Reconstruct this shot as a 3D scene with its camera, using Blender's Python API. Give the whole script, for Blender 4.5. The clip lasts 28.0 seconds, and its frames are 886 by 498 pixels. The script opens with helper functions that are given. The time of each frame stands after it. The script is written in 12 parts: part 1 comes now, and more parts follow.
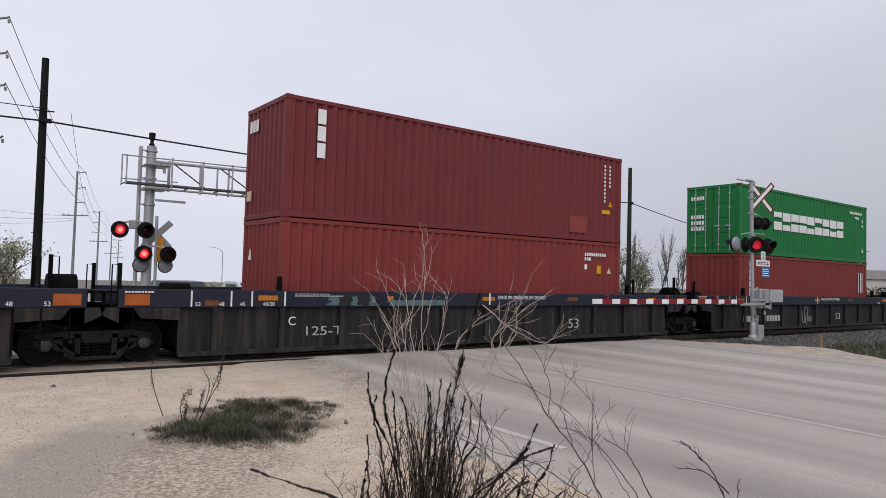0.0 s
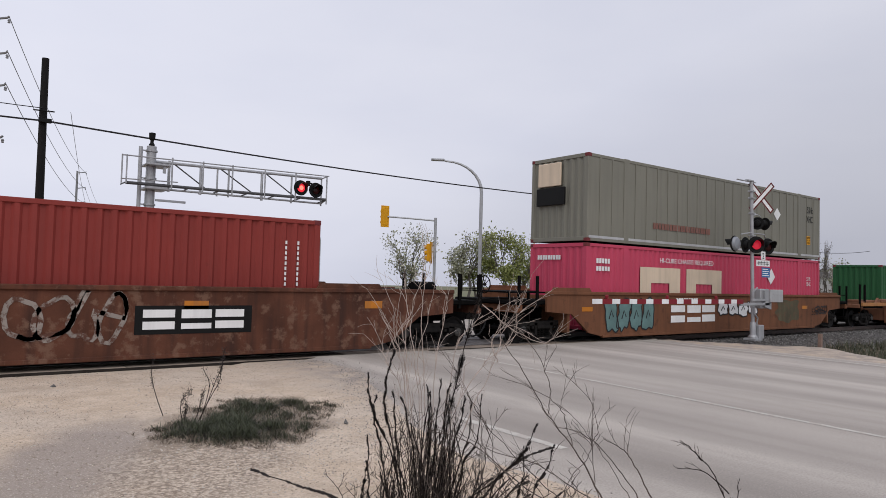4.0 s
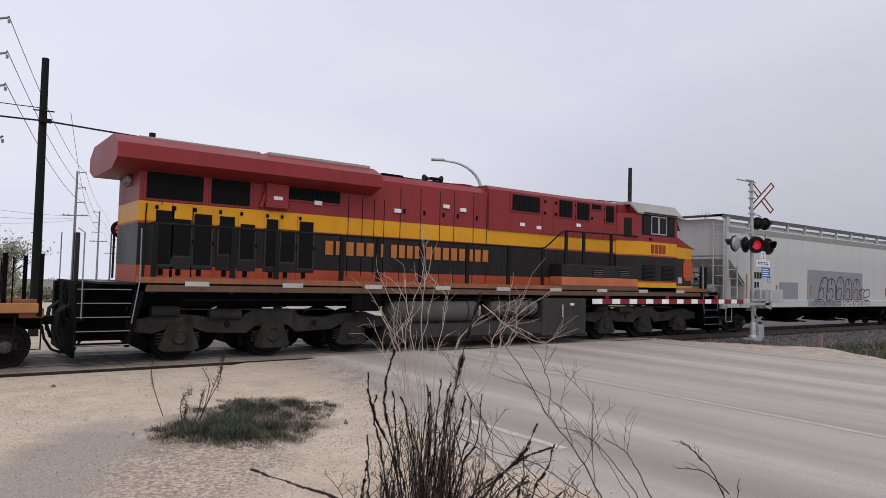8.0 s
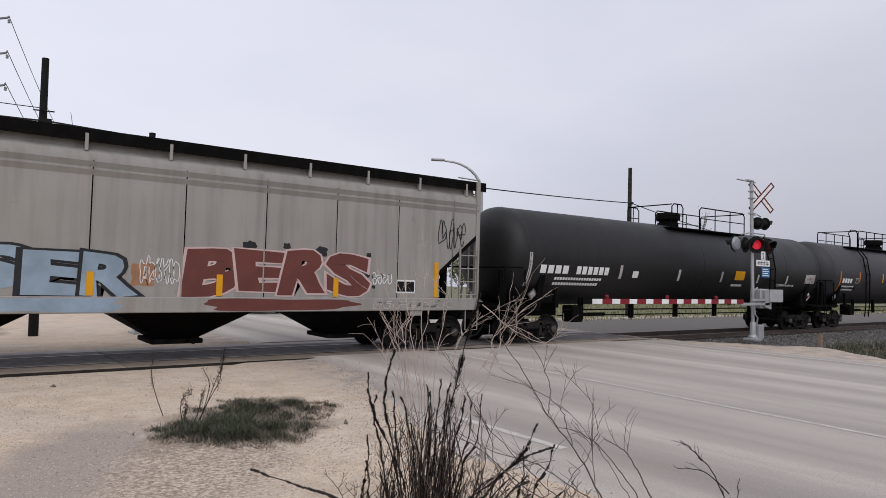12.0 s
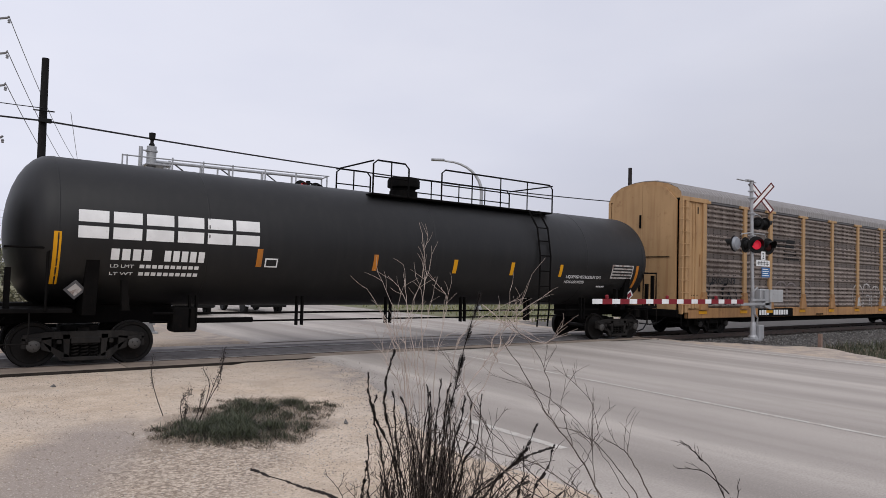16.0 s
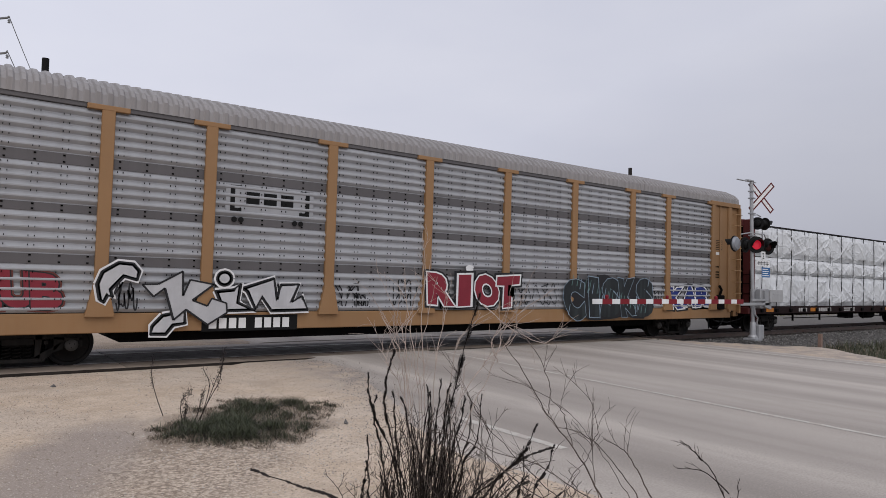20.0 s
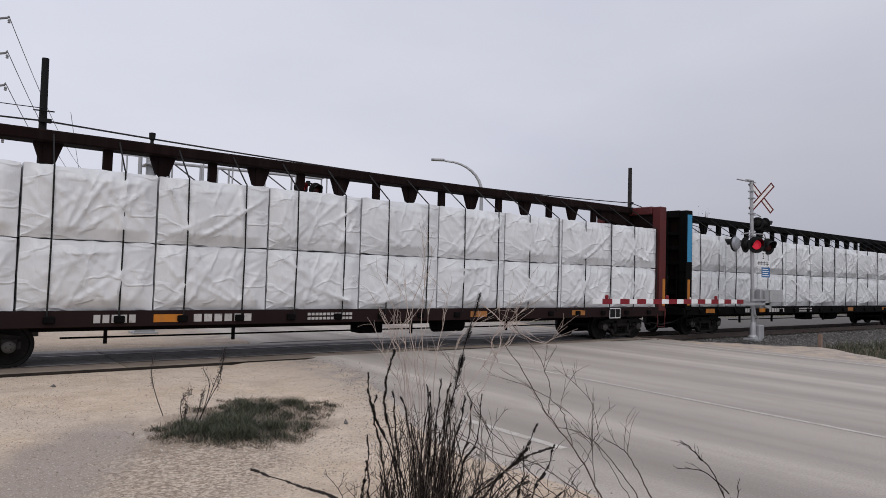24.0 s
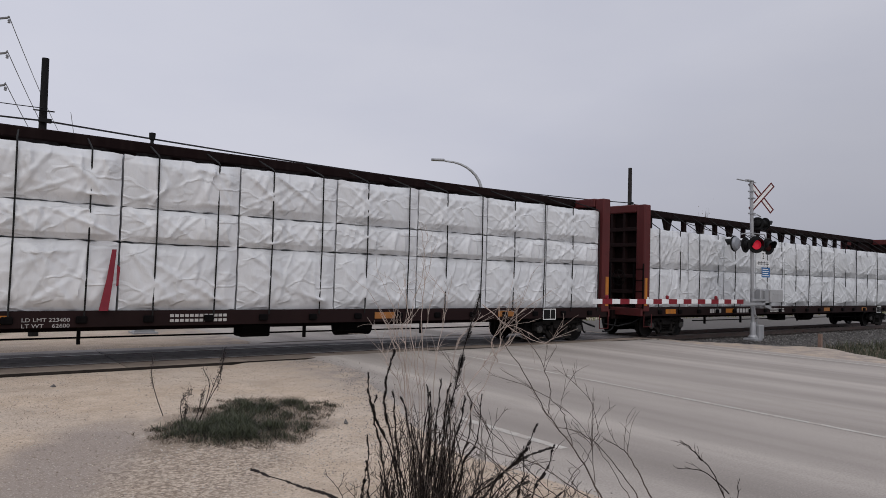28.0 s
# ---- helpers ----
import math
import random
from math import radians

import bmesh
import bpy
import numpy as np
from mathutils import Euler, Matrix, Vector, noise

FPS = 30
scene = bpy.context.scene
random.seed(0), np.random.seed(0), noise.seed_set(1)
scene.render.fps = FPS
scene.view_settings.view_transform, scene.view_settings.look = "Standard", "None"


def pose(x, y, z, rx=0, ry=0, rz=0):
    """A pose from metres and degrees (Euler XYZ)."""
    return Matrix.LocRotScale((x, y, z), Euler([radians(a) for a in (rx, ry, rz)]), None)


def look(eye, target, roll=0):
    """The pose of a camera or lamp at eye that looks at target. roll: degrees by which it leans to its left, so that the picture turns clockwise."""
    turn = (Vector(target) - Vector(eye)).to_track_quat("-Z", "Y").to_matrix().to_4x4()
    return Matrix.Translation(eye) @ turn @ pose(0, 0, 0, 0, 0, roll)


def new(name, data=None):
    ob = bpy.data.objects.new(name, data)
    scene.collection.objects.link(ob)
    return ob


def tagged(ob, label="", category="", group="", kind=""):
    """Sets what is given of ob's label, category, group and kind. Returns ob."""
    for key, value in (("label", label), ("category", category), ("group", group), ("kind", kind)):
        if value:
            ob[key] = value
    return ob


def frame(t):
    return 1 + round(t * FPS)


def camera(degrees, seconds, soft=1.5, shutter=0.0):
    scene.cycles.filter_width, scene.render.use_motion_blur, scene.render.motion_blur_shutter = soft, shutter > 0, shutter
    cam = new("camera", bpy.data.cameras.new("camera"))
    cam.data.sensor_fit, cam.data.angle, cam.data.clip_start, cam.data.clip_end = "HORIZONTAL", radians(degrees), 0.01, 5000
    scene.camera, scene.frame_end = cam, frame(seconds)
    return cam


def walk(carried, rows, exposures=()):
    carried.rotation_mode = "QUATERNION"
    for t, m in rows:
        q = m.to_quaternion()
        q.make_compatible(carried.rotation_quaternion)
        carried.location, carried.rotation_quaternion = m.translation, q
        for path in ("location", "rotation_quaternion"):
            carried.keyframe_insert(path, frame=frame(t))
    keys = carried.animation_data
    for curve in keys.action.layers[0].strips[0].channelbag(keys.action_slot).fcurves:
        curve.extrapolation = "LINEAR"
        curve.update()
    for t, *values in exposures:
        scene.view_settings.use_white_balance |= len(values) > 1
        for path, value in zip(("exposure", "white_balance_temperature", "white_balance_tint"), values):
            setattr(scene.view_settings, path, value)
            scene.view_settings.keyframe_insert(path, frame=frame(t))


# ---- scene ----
cam = camera(66.49, 28.0, soft=0.8, shutter=0.0)
EYE = Vector((0.0, -15.933, 1.938))
VIEW = look(EYE, EYE + Vector((0.5993, 0.7994, 0.0416)), roll=1.608)
walk(cam, [(0.0, VIEW), (28.0, VIEW)], exposures=[(0.0, 0.0), (3.5, 0.0), (5.5, -0.1), (7.0, 0.02), (9.0, 0.0), (10.0, -0.22), (11.0, 0.05), (12.0, 0.03), (19.0, 0.0), (20.0, -0.12), (21.0, -0.02), (21.5, 0.0), (23.5, -0.16), (24.0, -0.15), (25.0, -0.05), (26.0, -0.12), (27.0, -0.04), (27.5, -0.12), (28.0, -0.34)])

# ---- world and sun: a bright, even overcast ----
world = bpy.data.worlds.new("overcast_sky")
scene.world = world
world.use_nodes = True
wn, wl = world.node_tree.nodes, world.node_tree.links
wn.clear()
SUN_EL, SUN_AZ = radians(52), radians(205)
sky = wn.new("ShaderNodeTexSky")
sky.sky_type, sky.sun_disc = "NISHITA", False
sky.sun_elevation, sky.sun_rotation = SUN_EL, SUN_AZ
sky.air_density, sky.dust_density, sky.ozone_density = 1.0, 6.0, 1.0
grey = wn.new("ShaderNodeHueSaturation")
grey.inputs["Saturation"].default_value = 0.10
wl.new(sky.outputs[0], grey.inputs["Color"])
coord = wn.new("ShaderNodeTexCoord")
stretch = wn.new("ShaderNodeMapping")
stretch.inputs["Scale"].default_value = (1.2, 1.2, 3.5)
wl.new(coord.outputs["Generated"], stretch.inputs[0])
cloud = wn.new("ShaderNodeTexNoise")
cloud.inputs["Scale"].default_value, cloud.inputs["Detail"].default_value = 1.6, 5.0
wl.new(stretch.outputs[0], cloud.inputs["Vector"])
tone = wn.new("ShaderNodeValToRGB")
tone.color_ramp.elements[0].position, tone.color_ramp.elements[1].position = 0.3, 0.75
tone.color_ramp.elements[0].color = (6.85, 7.05, 8.3, 1)
tone.color_ramp.elements[1].color = (7.9, 8.0, 9.0, 1)
wl.new(cloud.outputs["Fac"], tone.inputs[0])
veil = wn.new("ShaderNodeMixRGB")
veil.inputs[0].default_value = 0.9
wl.new(grey.outputs[0], veil.inputs[1])
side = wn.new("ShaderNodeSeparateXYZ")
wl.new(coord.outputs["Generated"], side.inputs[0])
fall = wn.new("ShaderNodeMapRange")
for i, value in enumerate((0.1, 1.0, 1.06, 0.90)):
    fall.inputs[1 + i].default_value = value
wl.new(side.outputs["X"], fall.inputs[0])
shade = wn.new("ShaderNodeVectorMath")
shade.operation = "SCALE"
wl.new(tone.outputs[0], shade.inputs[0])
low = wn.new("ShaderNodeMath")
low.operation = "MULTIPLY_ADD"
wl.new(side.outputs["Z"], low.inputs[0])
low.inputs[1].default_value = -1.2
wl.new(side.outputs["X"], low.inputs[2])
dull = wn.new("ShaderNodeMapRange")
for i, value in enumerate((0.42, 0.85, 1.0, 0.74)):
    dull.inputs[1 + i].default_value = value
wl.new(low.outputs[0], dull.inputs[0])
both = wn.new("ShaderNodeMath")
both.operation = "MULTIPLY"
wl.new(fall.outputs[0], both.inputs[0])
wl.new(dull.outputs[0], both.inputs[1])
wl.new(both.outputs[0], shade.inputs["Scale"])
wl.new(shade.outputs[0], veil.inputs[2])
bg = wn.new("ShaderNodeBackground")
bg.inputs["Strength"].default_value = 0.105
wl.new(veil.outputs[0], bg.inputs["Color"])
wout = wn.new("ShaderNodeOutputWorld")
wl.new(bg.outputs[0], wout.inputs[0])

sun_data = bpy.data.lights.new("sun", "SUN")
sun_data.energy, sun_data.angle, sun_data.color = 1.05, radians(50), (1.0, 0.97, 0.93)
sun = new("sun", sun_data)
sun.matrix_world = look((-20, -40, 50), (0, 0, 0))


# ---- materials ----
def lin(r, g, b, k=1.24):
    """Albedo of a colour given in 0..255."""
    return tuple(min(0.9, ((v / 255 + 0.055) / 1.055) ** 2.4 / k if v > 10 else v / 255 / 12.92 / k) for v in (r, g, b))


def ramp(nt, src, lo, hi, a=0.0, b=1.0):
    n = nt.nodes.new("ShaderNodeMapRange")
    n.clamp = True
    for i, v in enumerate((lo, hi, a, b)):
        n.inputs[1 + i].default_value = v
    nt.links.new(src, n.inputs[0])
    return n.outputs[0]


def noise_tex(nt, scale, detail=4.0, stretched=None, rough=0.55):
    tc = nt.nodes.new("ShaderNodeTexCoord")
    src = tc.outputs["Object"]
    if stretched:
        mp = nt.nodes.new("ShaderNodeMapping")
        mp.inputs["Scale"].default_value = stretched
        nt.links.new(src, mp.inputs[0])
        src = mp.outputs[0]
    n = nt.nodes.new("ShaderNodeTexNoise")
    n.inputs["Scale"].default_value, n.inputs["Detail"].default_value = scale, detail
    n.inputs["Roughness"].default_value = rough
    nt.links.new(src, n.inputs["Vector"])
    return n.outputs["Fac"]


def mix(nt, fac, a, b, mode="MIX"):
    n = nt.nodes.new("ShaderNodeMixRGB")
    n.blend_type = mode
    for i, v in enumerate((fac, a, b)):
        if isinstance(v, (int, float)):
            n.inputs[i].default_value = v
        elif isinstance(v, tuple):
            n.inputs[i].default_value = (*v[:3], 1)
        else:
            nt.links.new(v, n.inputs[i])
    return n.outputs[0]


def blank(name):
    m = bpy.data.materials.new(name)
    m.use_nodes = True
    nt = m.node_tree
    return m, nt, nt.nodes["Principled BSDF"]


def paint(name, col, rough=0.5, metal=0.0, var=0.10, scale=1.3, streak=0.0, dirt=(0.09, 0.075, 0.06), rust=0.0,
          rustcol=(0.13, 0.05, 0.025), bump=0.05, grain=60.0, spread=0.0, thr=0.56, spec=0.22):
    """Weathered paint or metal: patchy tone, run-down dirt, rust spots, fine grain."""
    m, nt, p = blank(name)
    big = noise_tex(nt, scale, 5.0)
    fine = noise_tex(nt, grain, 3.0)
    lo, hi = tuple(c * (1 - var) for c in col), tuple(min(0.95, c * (1 + var)) for c in col)
    c = mix(nt, ramp(nt, big, 0.3, 0.7), lo, hi)
    c = mix(nt, ramp(nt, fine, 0.35, 0.75, 0.0, var * 0.8), c, tuple(v * 0.55 for v in col))
    if streak:
        s = noise_tex(nt, 1.0, 5.0, (5.0, 5.0, 0.35))
        c = mix(nt, ramp(nt, s, 0.45, 0.75, 0.0, streak), c, dirt)
    if rust:
        r = noise_tex(nt, scale * 3.1, 8.0, None, 0.68)
        c = mix(nt, ramp(nt, r, thr, thr + 0.1, 0.0, rust), c, rustcol)
    if spread:
        info = nt.nodes.new("ShaderNodeObjectInfo")
        c = mix(nt, ramp(nt, info.outputs["Random"], 0, 1, 0, spread), c, tuple(v * 0.45 for v in col))
    nt.links.new(c, p.inputs["Base Color"])
    nt.links.new(ramp(nt, big, 0.2, 0.8, max(0.05, rough - 0.12), min(1, rough + 0.12)), p.inputs["Roughness"])
    p.inputs["Metallic"].default_value = metal
    p.inputs["Specular IOR Level"].default_value = spec
    if bump:
        bp = nt.nodes.new("ShaderNodeBump")
        bp.inputs["Strength"].default_value, bp.inputs["Distance"].default_value = bump, 0.02
        nt.links.new(fine, bp.inputs["Height"])
        nt.links.new(bp.outputs[0], p.inputs["Normal"])
    return m


def glow(name, col, power):
    m, nt, p = blank(name)
    p.inputs["Base Color"].default_value = (*col, 1)
    p.inputs["Emission Color"].default_value = (*col, 1)
    p.inputs["Emission Strength"].default_value = power
    return m


def leafy(name, a, b, rough=0.7):
    m, nt, p = blank(name)
    g = nt.nodes.new("ShaderNodeNewGeometry")
    c = mix(nt, g.outputs["Random Per Island"], a, b)
    c = mix(nt, ramp(nt, noise_tex(nt, 2.5), 0.3, 0.7, 0, 0.35), c, tuple(v * 0.5 for v in a))
    nt.links.new(c, p.inputs["Base Color"])
    p.inputs["Roughness"].default_value = rough
    p.inputs["Subsurface Weight"].default_value = 0.0
    return m


# tone kept near black so undersides, decks and recesses stay dark
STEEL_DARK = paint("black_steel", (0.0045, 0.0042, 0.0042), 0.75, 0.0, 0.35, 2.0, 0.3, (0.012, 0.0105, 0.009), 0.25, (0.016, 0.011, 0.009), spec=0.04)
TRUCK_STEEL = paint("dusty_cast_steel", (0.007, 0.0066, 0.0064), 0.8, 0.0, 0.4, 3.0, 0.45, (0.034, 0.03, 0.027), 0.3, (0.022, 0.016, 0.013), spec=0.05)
FRAME_STEEL = paint("dusty_grey_side_frame", (0.017, 0.016, 0.0155), 0.85, 0.0, 0.35, 3.0, 0.5, (0.045, 0.04, 0.036), 0.3, (0.03, 0.022, 0.018), spec=0.08)
CAP_STEEL = paint("greasy_bearing_cap", (0.06, 0.057, 0.054), 0.5, 0.1, 0.35, 6.0, 0.3, (0.03, 0.027, 0.025), spec=0.2)
WHEEL_STEEL = paint("wheel_steel", (0.008, 0.0072, 0.0068), 0.55, 0.2, 0.3, 4.0, 0.0, rust=0.4, rustcol=(0.035, 0.022, 0.016), spec=0.15)
RAIL_STEEL = paint("rail_steel", (0.11, 0.085, 0.075), 0.45, 0.6, 0.3, 2.0, rust=0.5)
RAIL_SHINE = paint("polished_rail_head", (0.25, 0.235, 0.225), 0.42, 0.9, 0.1, 1.0)
GALV = paint("galvanised_steel", (0.36, 0.365, 0.375), 0.45, 0.35, 0.12, 2.0, 0.25, (0.2, 0.19, 0.18))
ALU = paint("grey_aluminium", (0.50, 0.50, 0.50), 0.4, 0.5, 0.10, 2.0, 0.2, (0.25, 0.24, 0.22))
WHITE = paint("white_paint", (0.74, 0.74, 0.735), 0.5, 0, 0.05, 1.0, 0.15)
RED = paint("red_reflective_paint", lin(132, 34, 44), 0.45, 0, 0.08)
RED_EDGE = paint("dulled_dark_red_border", lin(104, 44, 44), 0.6, 0, 0.15, 4.0)
BLACK = paint("black_paint", (0.009, 0.009, 0.009), 0.5, 0, 0.2, 1.0, spec=0.12)
RUBBER = paint("black_rubber", (0.02, 0.02, 0.021), 0.7, 0, 0.2, spec=0.12)
YELLOW = paint("yellow_paint", lin(225, 160, 25), 0.5, 0, 0.08)
AMBER = paint("amber_reflector", lin(196, 122, 42), 0.5, 0, 0.12, 3.0, 0.5)
RED_ON = glow("lit_red_lens", (0.85, 0.03, 0.05), 0.85)
RED_DIM = glow("dim_red_lens", (0.62, 0.015, 0.04), 0.42)
RED_HOT = glow("lit_red_lamp_core", (1.0, 0.22, 0.16), 1.5)
LENS_OFF = paint("dark_red_lens", (0.035, 0.008, 0.008), 0.15, 0, 0.2)
LENS_BACK = paint("grey_lamp_back", (0.22, 0.23, 0.25), 0.35, 0.2, 0.15)


# ---- mesh helpers ----
class Shape:
    """Collects vertices and faces of one mesh."""

    def __init__(self):
        self.v, self.f = [], []

    def add(self, verts, faces):
        n = len(self.v)
        self.v += [tuple(p) for p in verts]
        self.f += [tuple(n + i for i in f) for f in faces]
        return self

    def box(self, x0, x1, y0, y1, z0, z1, b=0.0):
        if x1 < x0:
            x0, x1 = x1, x0
        if y1 < y0:
            y0, y1 = y1, y0
        b = min(b, (x1 - x0) * 0.45, (y1 - y0) * 0.45, (z1 - z0) * 0.45)
        if b <= 0:
            v = [(x, y, z) for z in (z0, z1) for y in (y0, y1) for x in (x0, x1)]
            return self.add(v, [(0, 2, 3, 1), (4, 5, 7, 6), (0, 1, 5, 4), (2, 6, 7, 3), (0, 4, 6, 2), (1, 3, 7, 5)])
        v, f = [], []
        lo, hi = (x0, y0, z0), (x1, y1, z1)
        idx = {}
        for sx in (0, 1):
            for sy in (0, 1):
                for sz in (0, 1):
                    s = (sx, sy, sz)
                    for k in range(3):
                        p = [(hi[i] - b if s[i] else lo[i] + b) for i in range(3)]
                        p[k] = hi[k] if s[k] else lo[k]
                        idx[(s, k)] = len(v)
                        v.append(tuple(p))
        for k in range(3):
            i, j = (k + 1) % 3, (k + 2) % 3
            for side in (0, 1):
                q = []
                for a, c in ((0, 0), (1, 0), (1, 1), (0, 1)):
                    s = [0, 0, 0]
                    s[k], s[i], s[j] = side, a, c
                    q.append(idx[(tuple(s), k)])
                f.append(tuple(q if side else q[::-1]))
            for a in (0, 1):
                for c in (0, 1):
                    s0, s1 = [0, 0, 0], [0, 0, 0]
                    s0[i], s0[j], s1[i], s1[j], s1[k] = a, c, a, c, 1
                    s0, s1 = tuple(s0), tuple(s1)
                    q = (idx[(s0, i)], idx[(s1, i)], idx[(s1, j)], idx[(s0, j)])
                    f.append(q if a == c else q[::-1])
        for s in [(a, c, d) for a in (0, 1) for c in (0, 1) for d in (0, 1)]:
            t = (idx[(s, 0)], idx[(s, 1)], idx[(s, 2)])
            f.append(t if sum(s) % 2 else t[::-1])
        return self.add(v, f)

    def prism(self, poly, axis, a0, a1):
        """Extrudes a polygon; axis x: poly is (y, z); axis y: (x, z); axis z: (x, y)."""
        def place(p, a):
            return {"x": (a, p[0], p[1]), "y": (p[0], a, p[1]), "z": (p[0], p[1], a)}[axis]
        n = len(poly)
        v = [place(p, a0) for p in poly] + [place(p, a1) for p in poly]
        f = [tuple(range(n)), tuple(range(2 * n - 1, n - 1, -1))]
        f += [(i, i + n, (i + 1) % n + n, (i + 1) % n) for i in range(n)]
        return self.add(v, f)

    def strip(self, poly, axis, a0, a1, thick=0.0):
        """A bent sheet: an open polyline drawn out along an axis."""
        def place(p, a):
            return {"x": (a, p[0], p[1]), "y": (p[0], a, p[1]), "z": (p[0], p[1], a)}[axis]
        n = len(poly)
        v = [place(p, a0) for p in poly] + [place(p, a1) for p in poly]
        return self.add(v, [(i, i + 1, i + 1 + n, i + n) for i in range(n - 1)])

    def cyl(self, p, q, r, n=10, r2=None):
        return self.tube([p, q], r, n, r2)

    def tube(self, pts, r, n=6, r2=None):
        pts = [Vector(p) for p in pts]
        m = len(pts)
        v, f = [], []
        side = None
        for i, p in enumerate(pts):
            d = (pts[min(i + 1, m - 1)] - pts[max(i - 1, 0)])
            d = d.normalized() if d.length > 1e-9 else Vector((0, 0, 1))
            if side is None:
                side = d.orthogonal().normalized()
            side = (side - d * side.dot(d))
            side = side.normalized() if side.length > 1e-6 else d.orthogonal().normalized()
            up = d.cross(side)
            rr = r if r2 is None else r + (r2 - r) * i / (m - 1)
            for k in range(n):
                a = 2 * math.pi * k / n
                v.append(tuple(p + side * math.cos(a) * rr + up * math.sin(a) * rr))
        for i in range(m - 1):
            for k in range(n):
                a, b = i * n + k, i * n + (k + 1) % n
                f.append((a, b, b + n, a + n))
        f.append(tuple(range(n - 1, -1, -1)))
        f.append(tuple((m - 1) * n + k for k in range(n)))
        return self.add(v, f)

    def lathe(self, prof, axis="y", at=(0, 0, 0), n=24, close=True):
        """Turns (radius, along) pairs round an axis through at."""
        v, f = [], []
        for r, a in prof:
            for k in range(n):
                t = 2 * math.pi * k / n
                c, s = r * math.cos(t), r * math.sin(t)
                p = {"x": (a, c, s), "y": (s, a, c), "z": (c, s, a)}[axis]
                v.append((p[0] + at[0], p[1] + at[1], p[2] + at[2]))
        for i in range(len(prof) - 1):
            for k in range(n):
                f.append((i * n + k, i * n + (k + 1) % n, (i + 1) * n + (k + 1) % n, (i + 1) * n + k))
        if close:
            f.append(tuple(range(n - 1, -1, -1)))
            f.append(tuple((len(prof) - 1) * n + k for k in range(n)))
        return self.add(v, f)

    def join(self, other, m=None):
        return self.add([m @ Vector(p) for p in other.v] if m else other.v, other.f)


def finish(shape, name, smooth=32):
    me = bpy.data.meshes.new(name)
    me.from_pydata(shape.v, [], shape.f)
    if smooth:
        me.shade_smooth()
        me.set_sharp_from_angle(angle=radians(smooth))
    me.update()
    return me


def part(name, shape, material, parent=None, label="", at=None, smooth=32):
    """Links a shape, or a mesh that is shared, as ONE object under a thing or a part."""
    me = shape if isinstance(shape, bpy.types.Mesh) else finish(shape, name, smooth)
    if not me.materials:
        me.materials.append(material)
    ob = new(name, me)
    if parent:
        ob.parent = parent
    if at is not None:
        ob.matrix_basis = at
    if label:
        ob["label"] = label
    return ob


def thing(name, label, category, at=None, group="", kind=""):
    ob = new(name)
    ob.empty_display_size = 0.3
    if at is not None:
        ob.matrix_basis = at
    return tagged(ob, label, category, group, kind)


CACHE = {}


def shared(key, make, material, smooth=32):
    if key not in CACHE:
        CACHE[key] = finish(make(), key.split("|")[0], smooth)
        CACHE[key].materials.append(material)
    return CACHE[key]


def letters(name, text, size, material, parent, x, y, z, width=None, label="", depth=0.004, spacing=1.0):
    """Flat raised lettering on a side that faces the road (towards -y), its lower left corner at x, z."""
    cu = bpy.data.curves.new(name, "FONT")
    cu.body, cu.size, cu.extrude, cu.space_character = text, size, depth / 2, spacing
    ob = bpy.data.objects.new(name, cu)
    scene.collection.objects.link(ob)
    me = bpy.data.meshes.new_from_object(ob)
    bpy.data.objects.remove(ob)
    me.name = name
    me.materials.clear()
    me.materials.append(material)
    xs = [v.co.x for v in me.vertices]
    k = width / (max(xs) - min(xs)) if width else 1.0
    o = new(name, me)
    o.parent = parent
    o.matrix_basis = Matrix.Translation((x, y, z)) @ pose(0, 0, 0, 90) @ Matrix.Diagonal((k, 1, 1, 1))
    if label:
        o["label"] = label
    return o


def notched_block(x0, x1, y, z0, z1, i=0, thick=0.006):
    """Two plain bars one over the other, the weight of one broad painted letter."""
    h, g = z1 - z0, 0.07 + 0.03 * (i % 3)
    m = z0 + h * (0.5, 0.42, 0.58, 0.5)[i % 4]
    return Shape().box(x0, x1, y - thick, y, z0, m - h * g).box(x0, x1, y - thick, y, m + h * g, z1)


def bars(x0, x1, y, z0, z1, n, rnd=None, gap=0.25, slot=False, thick=0.006):
    """Plain bars the size of a line of writing on a side that faces -y."""
    s = Shape()
    w = (x1 - x0) / n
    for i in range(n):
        a, b = x0 + i * w, x0 + (i + 1 - gap) * w
        if slot:
            m, t = (z0 + z1) / 2, (z1 - z0) * 0.07
            s.box(a, b, y - thick, y, z0, m - t).box(a, b, y - thick, y, m + t, z1)
        else:
            s.box(a, b, y - thick, y, z0, z1)
    return s


# ---- ground, road, track ----
ROAD_X0, ROAD_X1 = 6.9, 20.3


def shoulder(y):
    """x at which the level shoulder right of the road ends."""
    if y > -2.2:
        return 20.9
    if y > -5.6:
        return 20.9 + (-2.2 - y) / 3.4 * 2.7
    return max(20.6, 23.6 - (-5.6 - y) * 0.8)


def road_left(y):
    """x of the road's worn edge, which spreads towards the near corner."""
    return ROAD_X0 + (max(-2.3, (y + 4) * 0.42) if y < -4.0 else 0.0)


def dip(y):
    """How far the land has fallen away beyond the raised crossing."""
    return 0.05 * min(100.0, max(0.0, y - 26.0)) + 0.015 * max(0.0, y - 126.0)


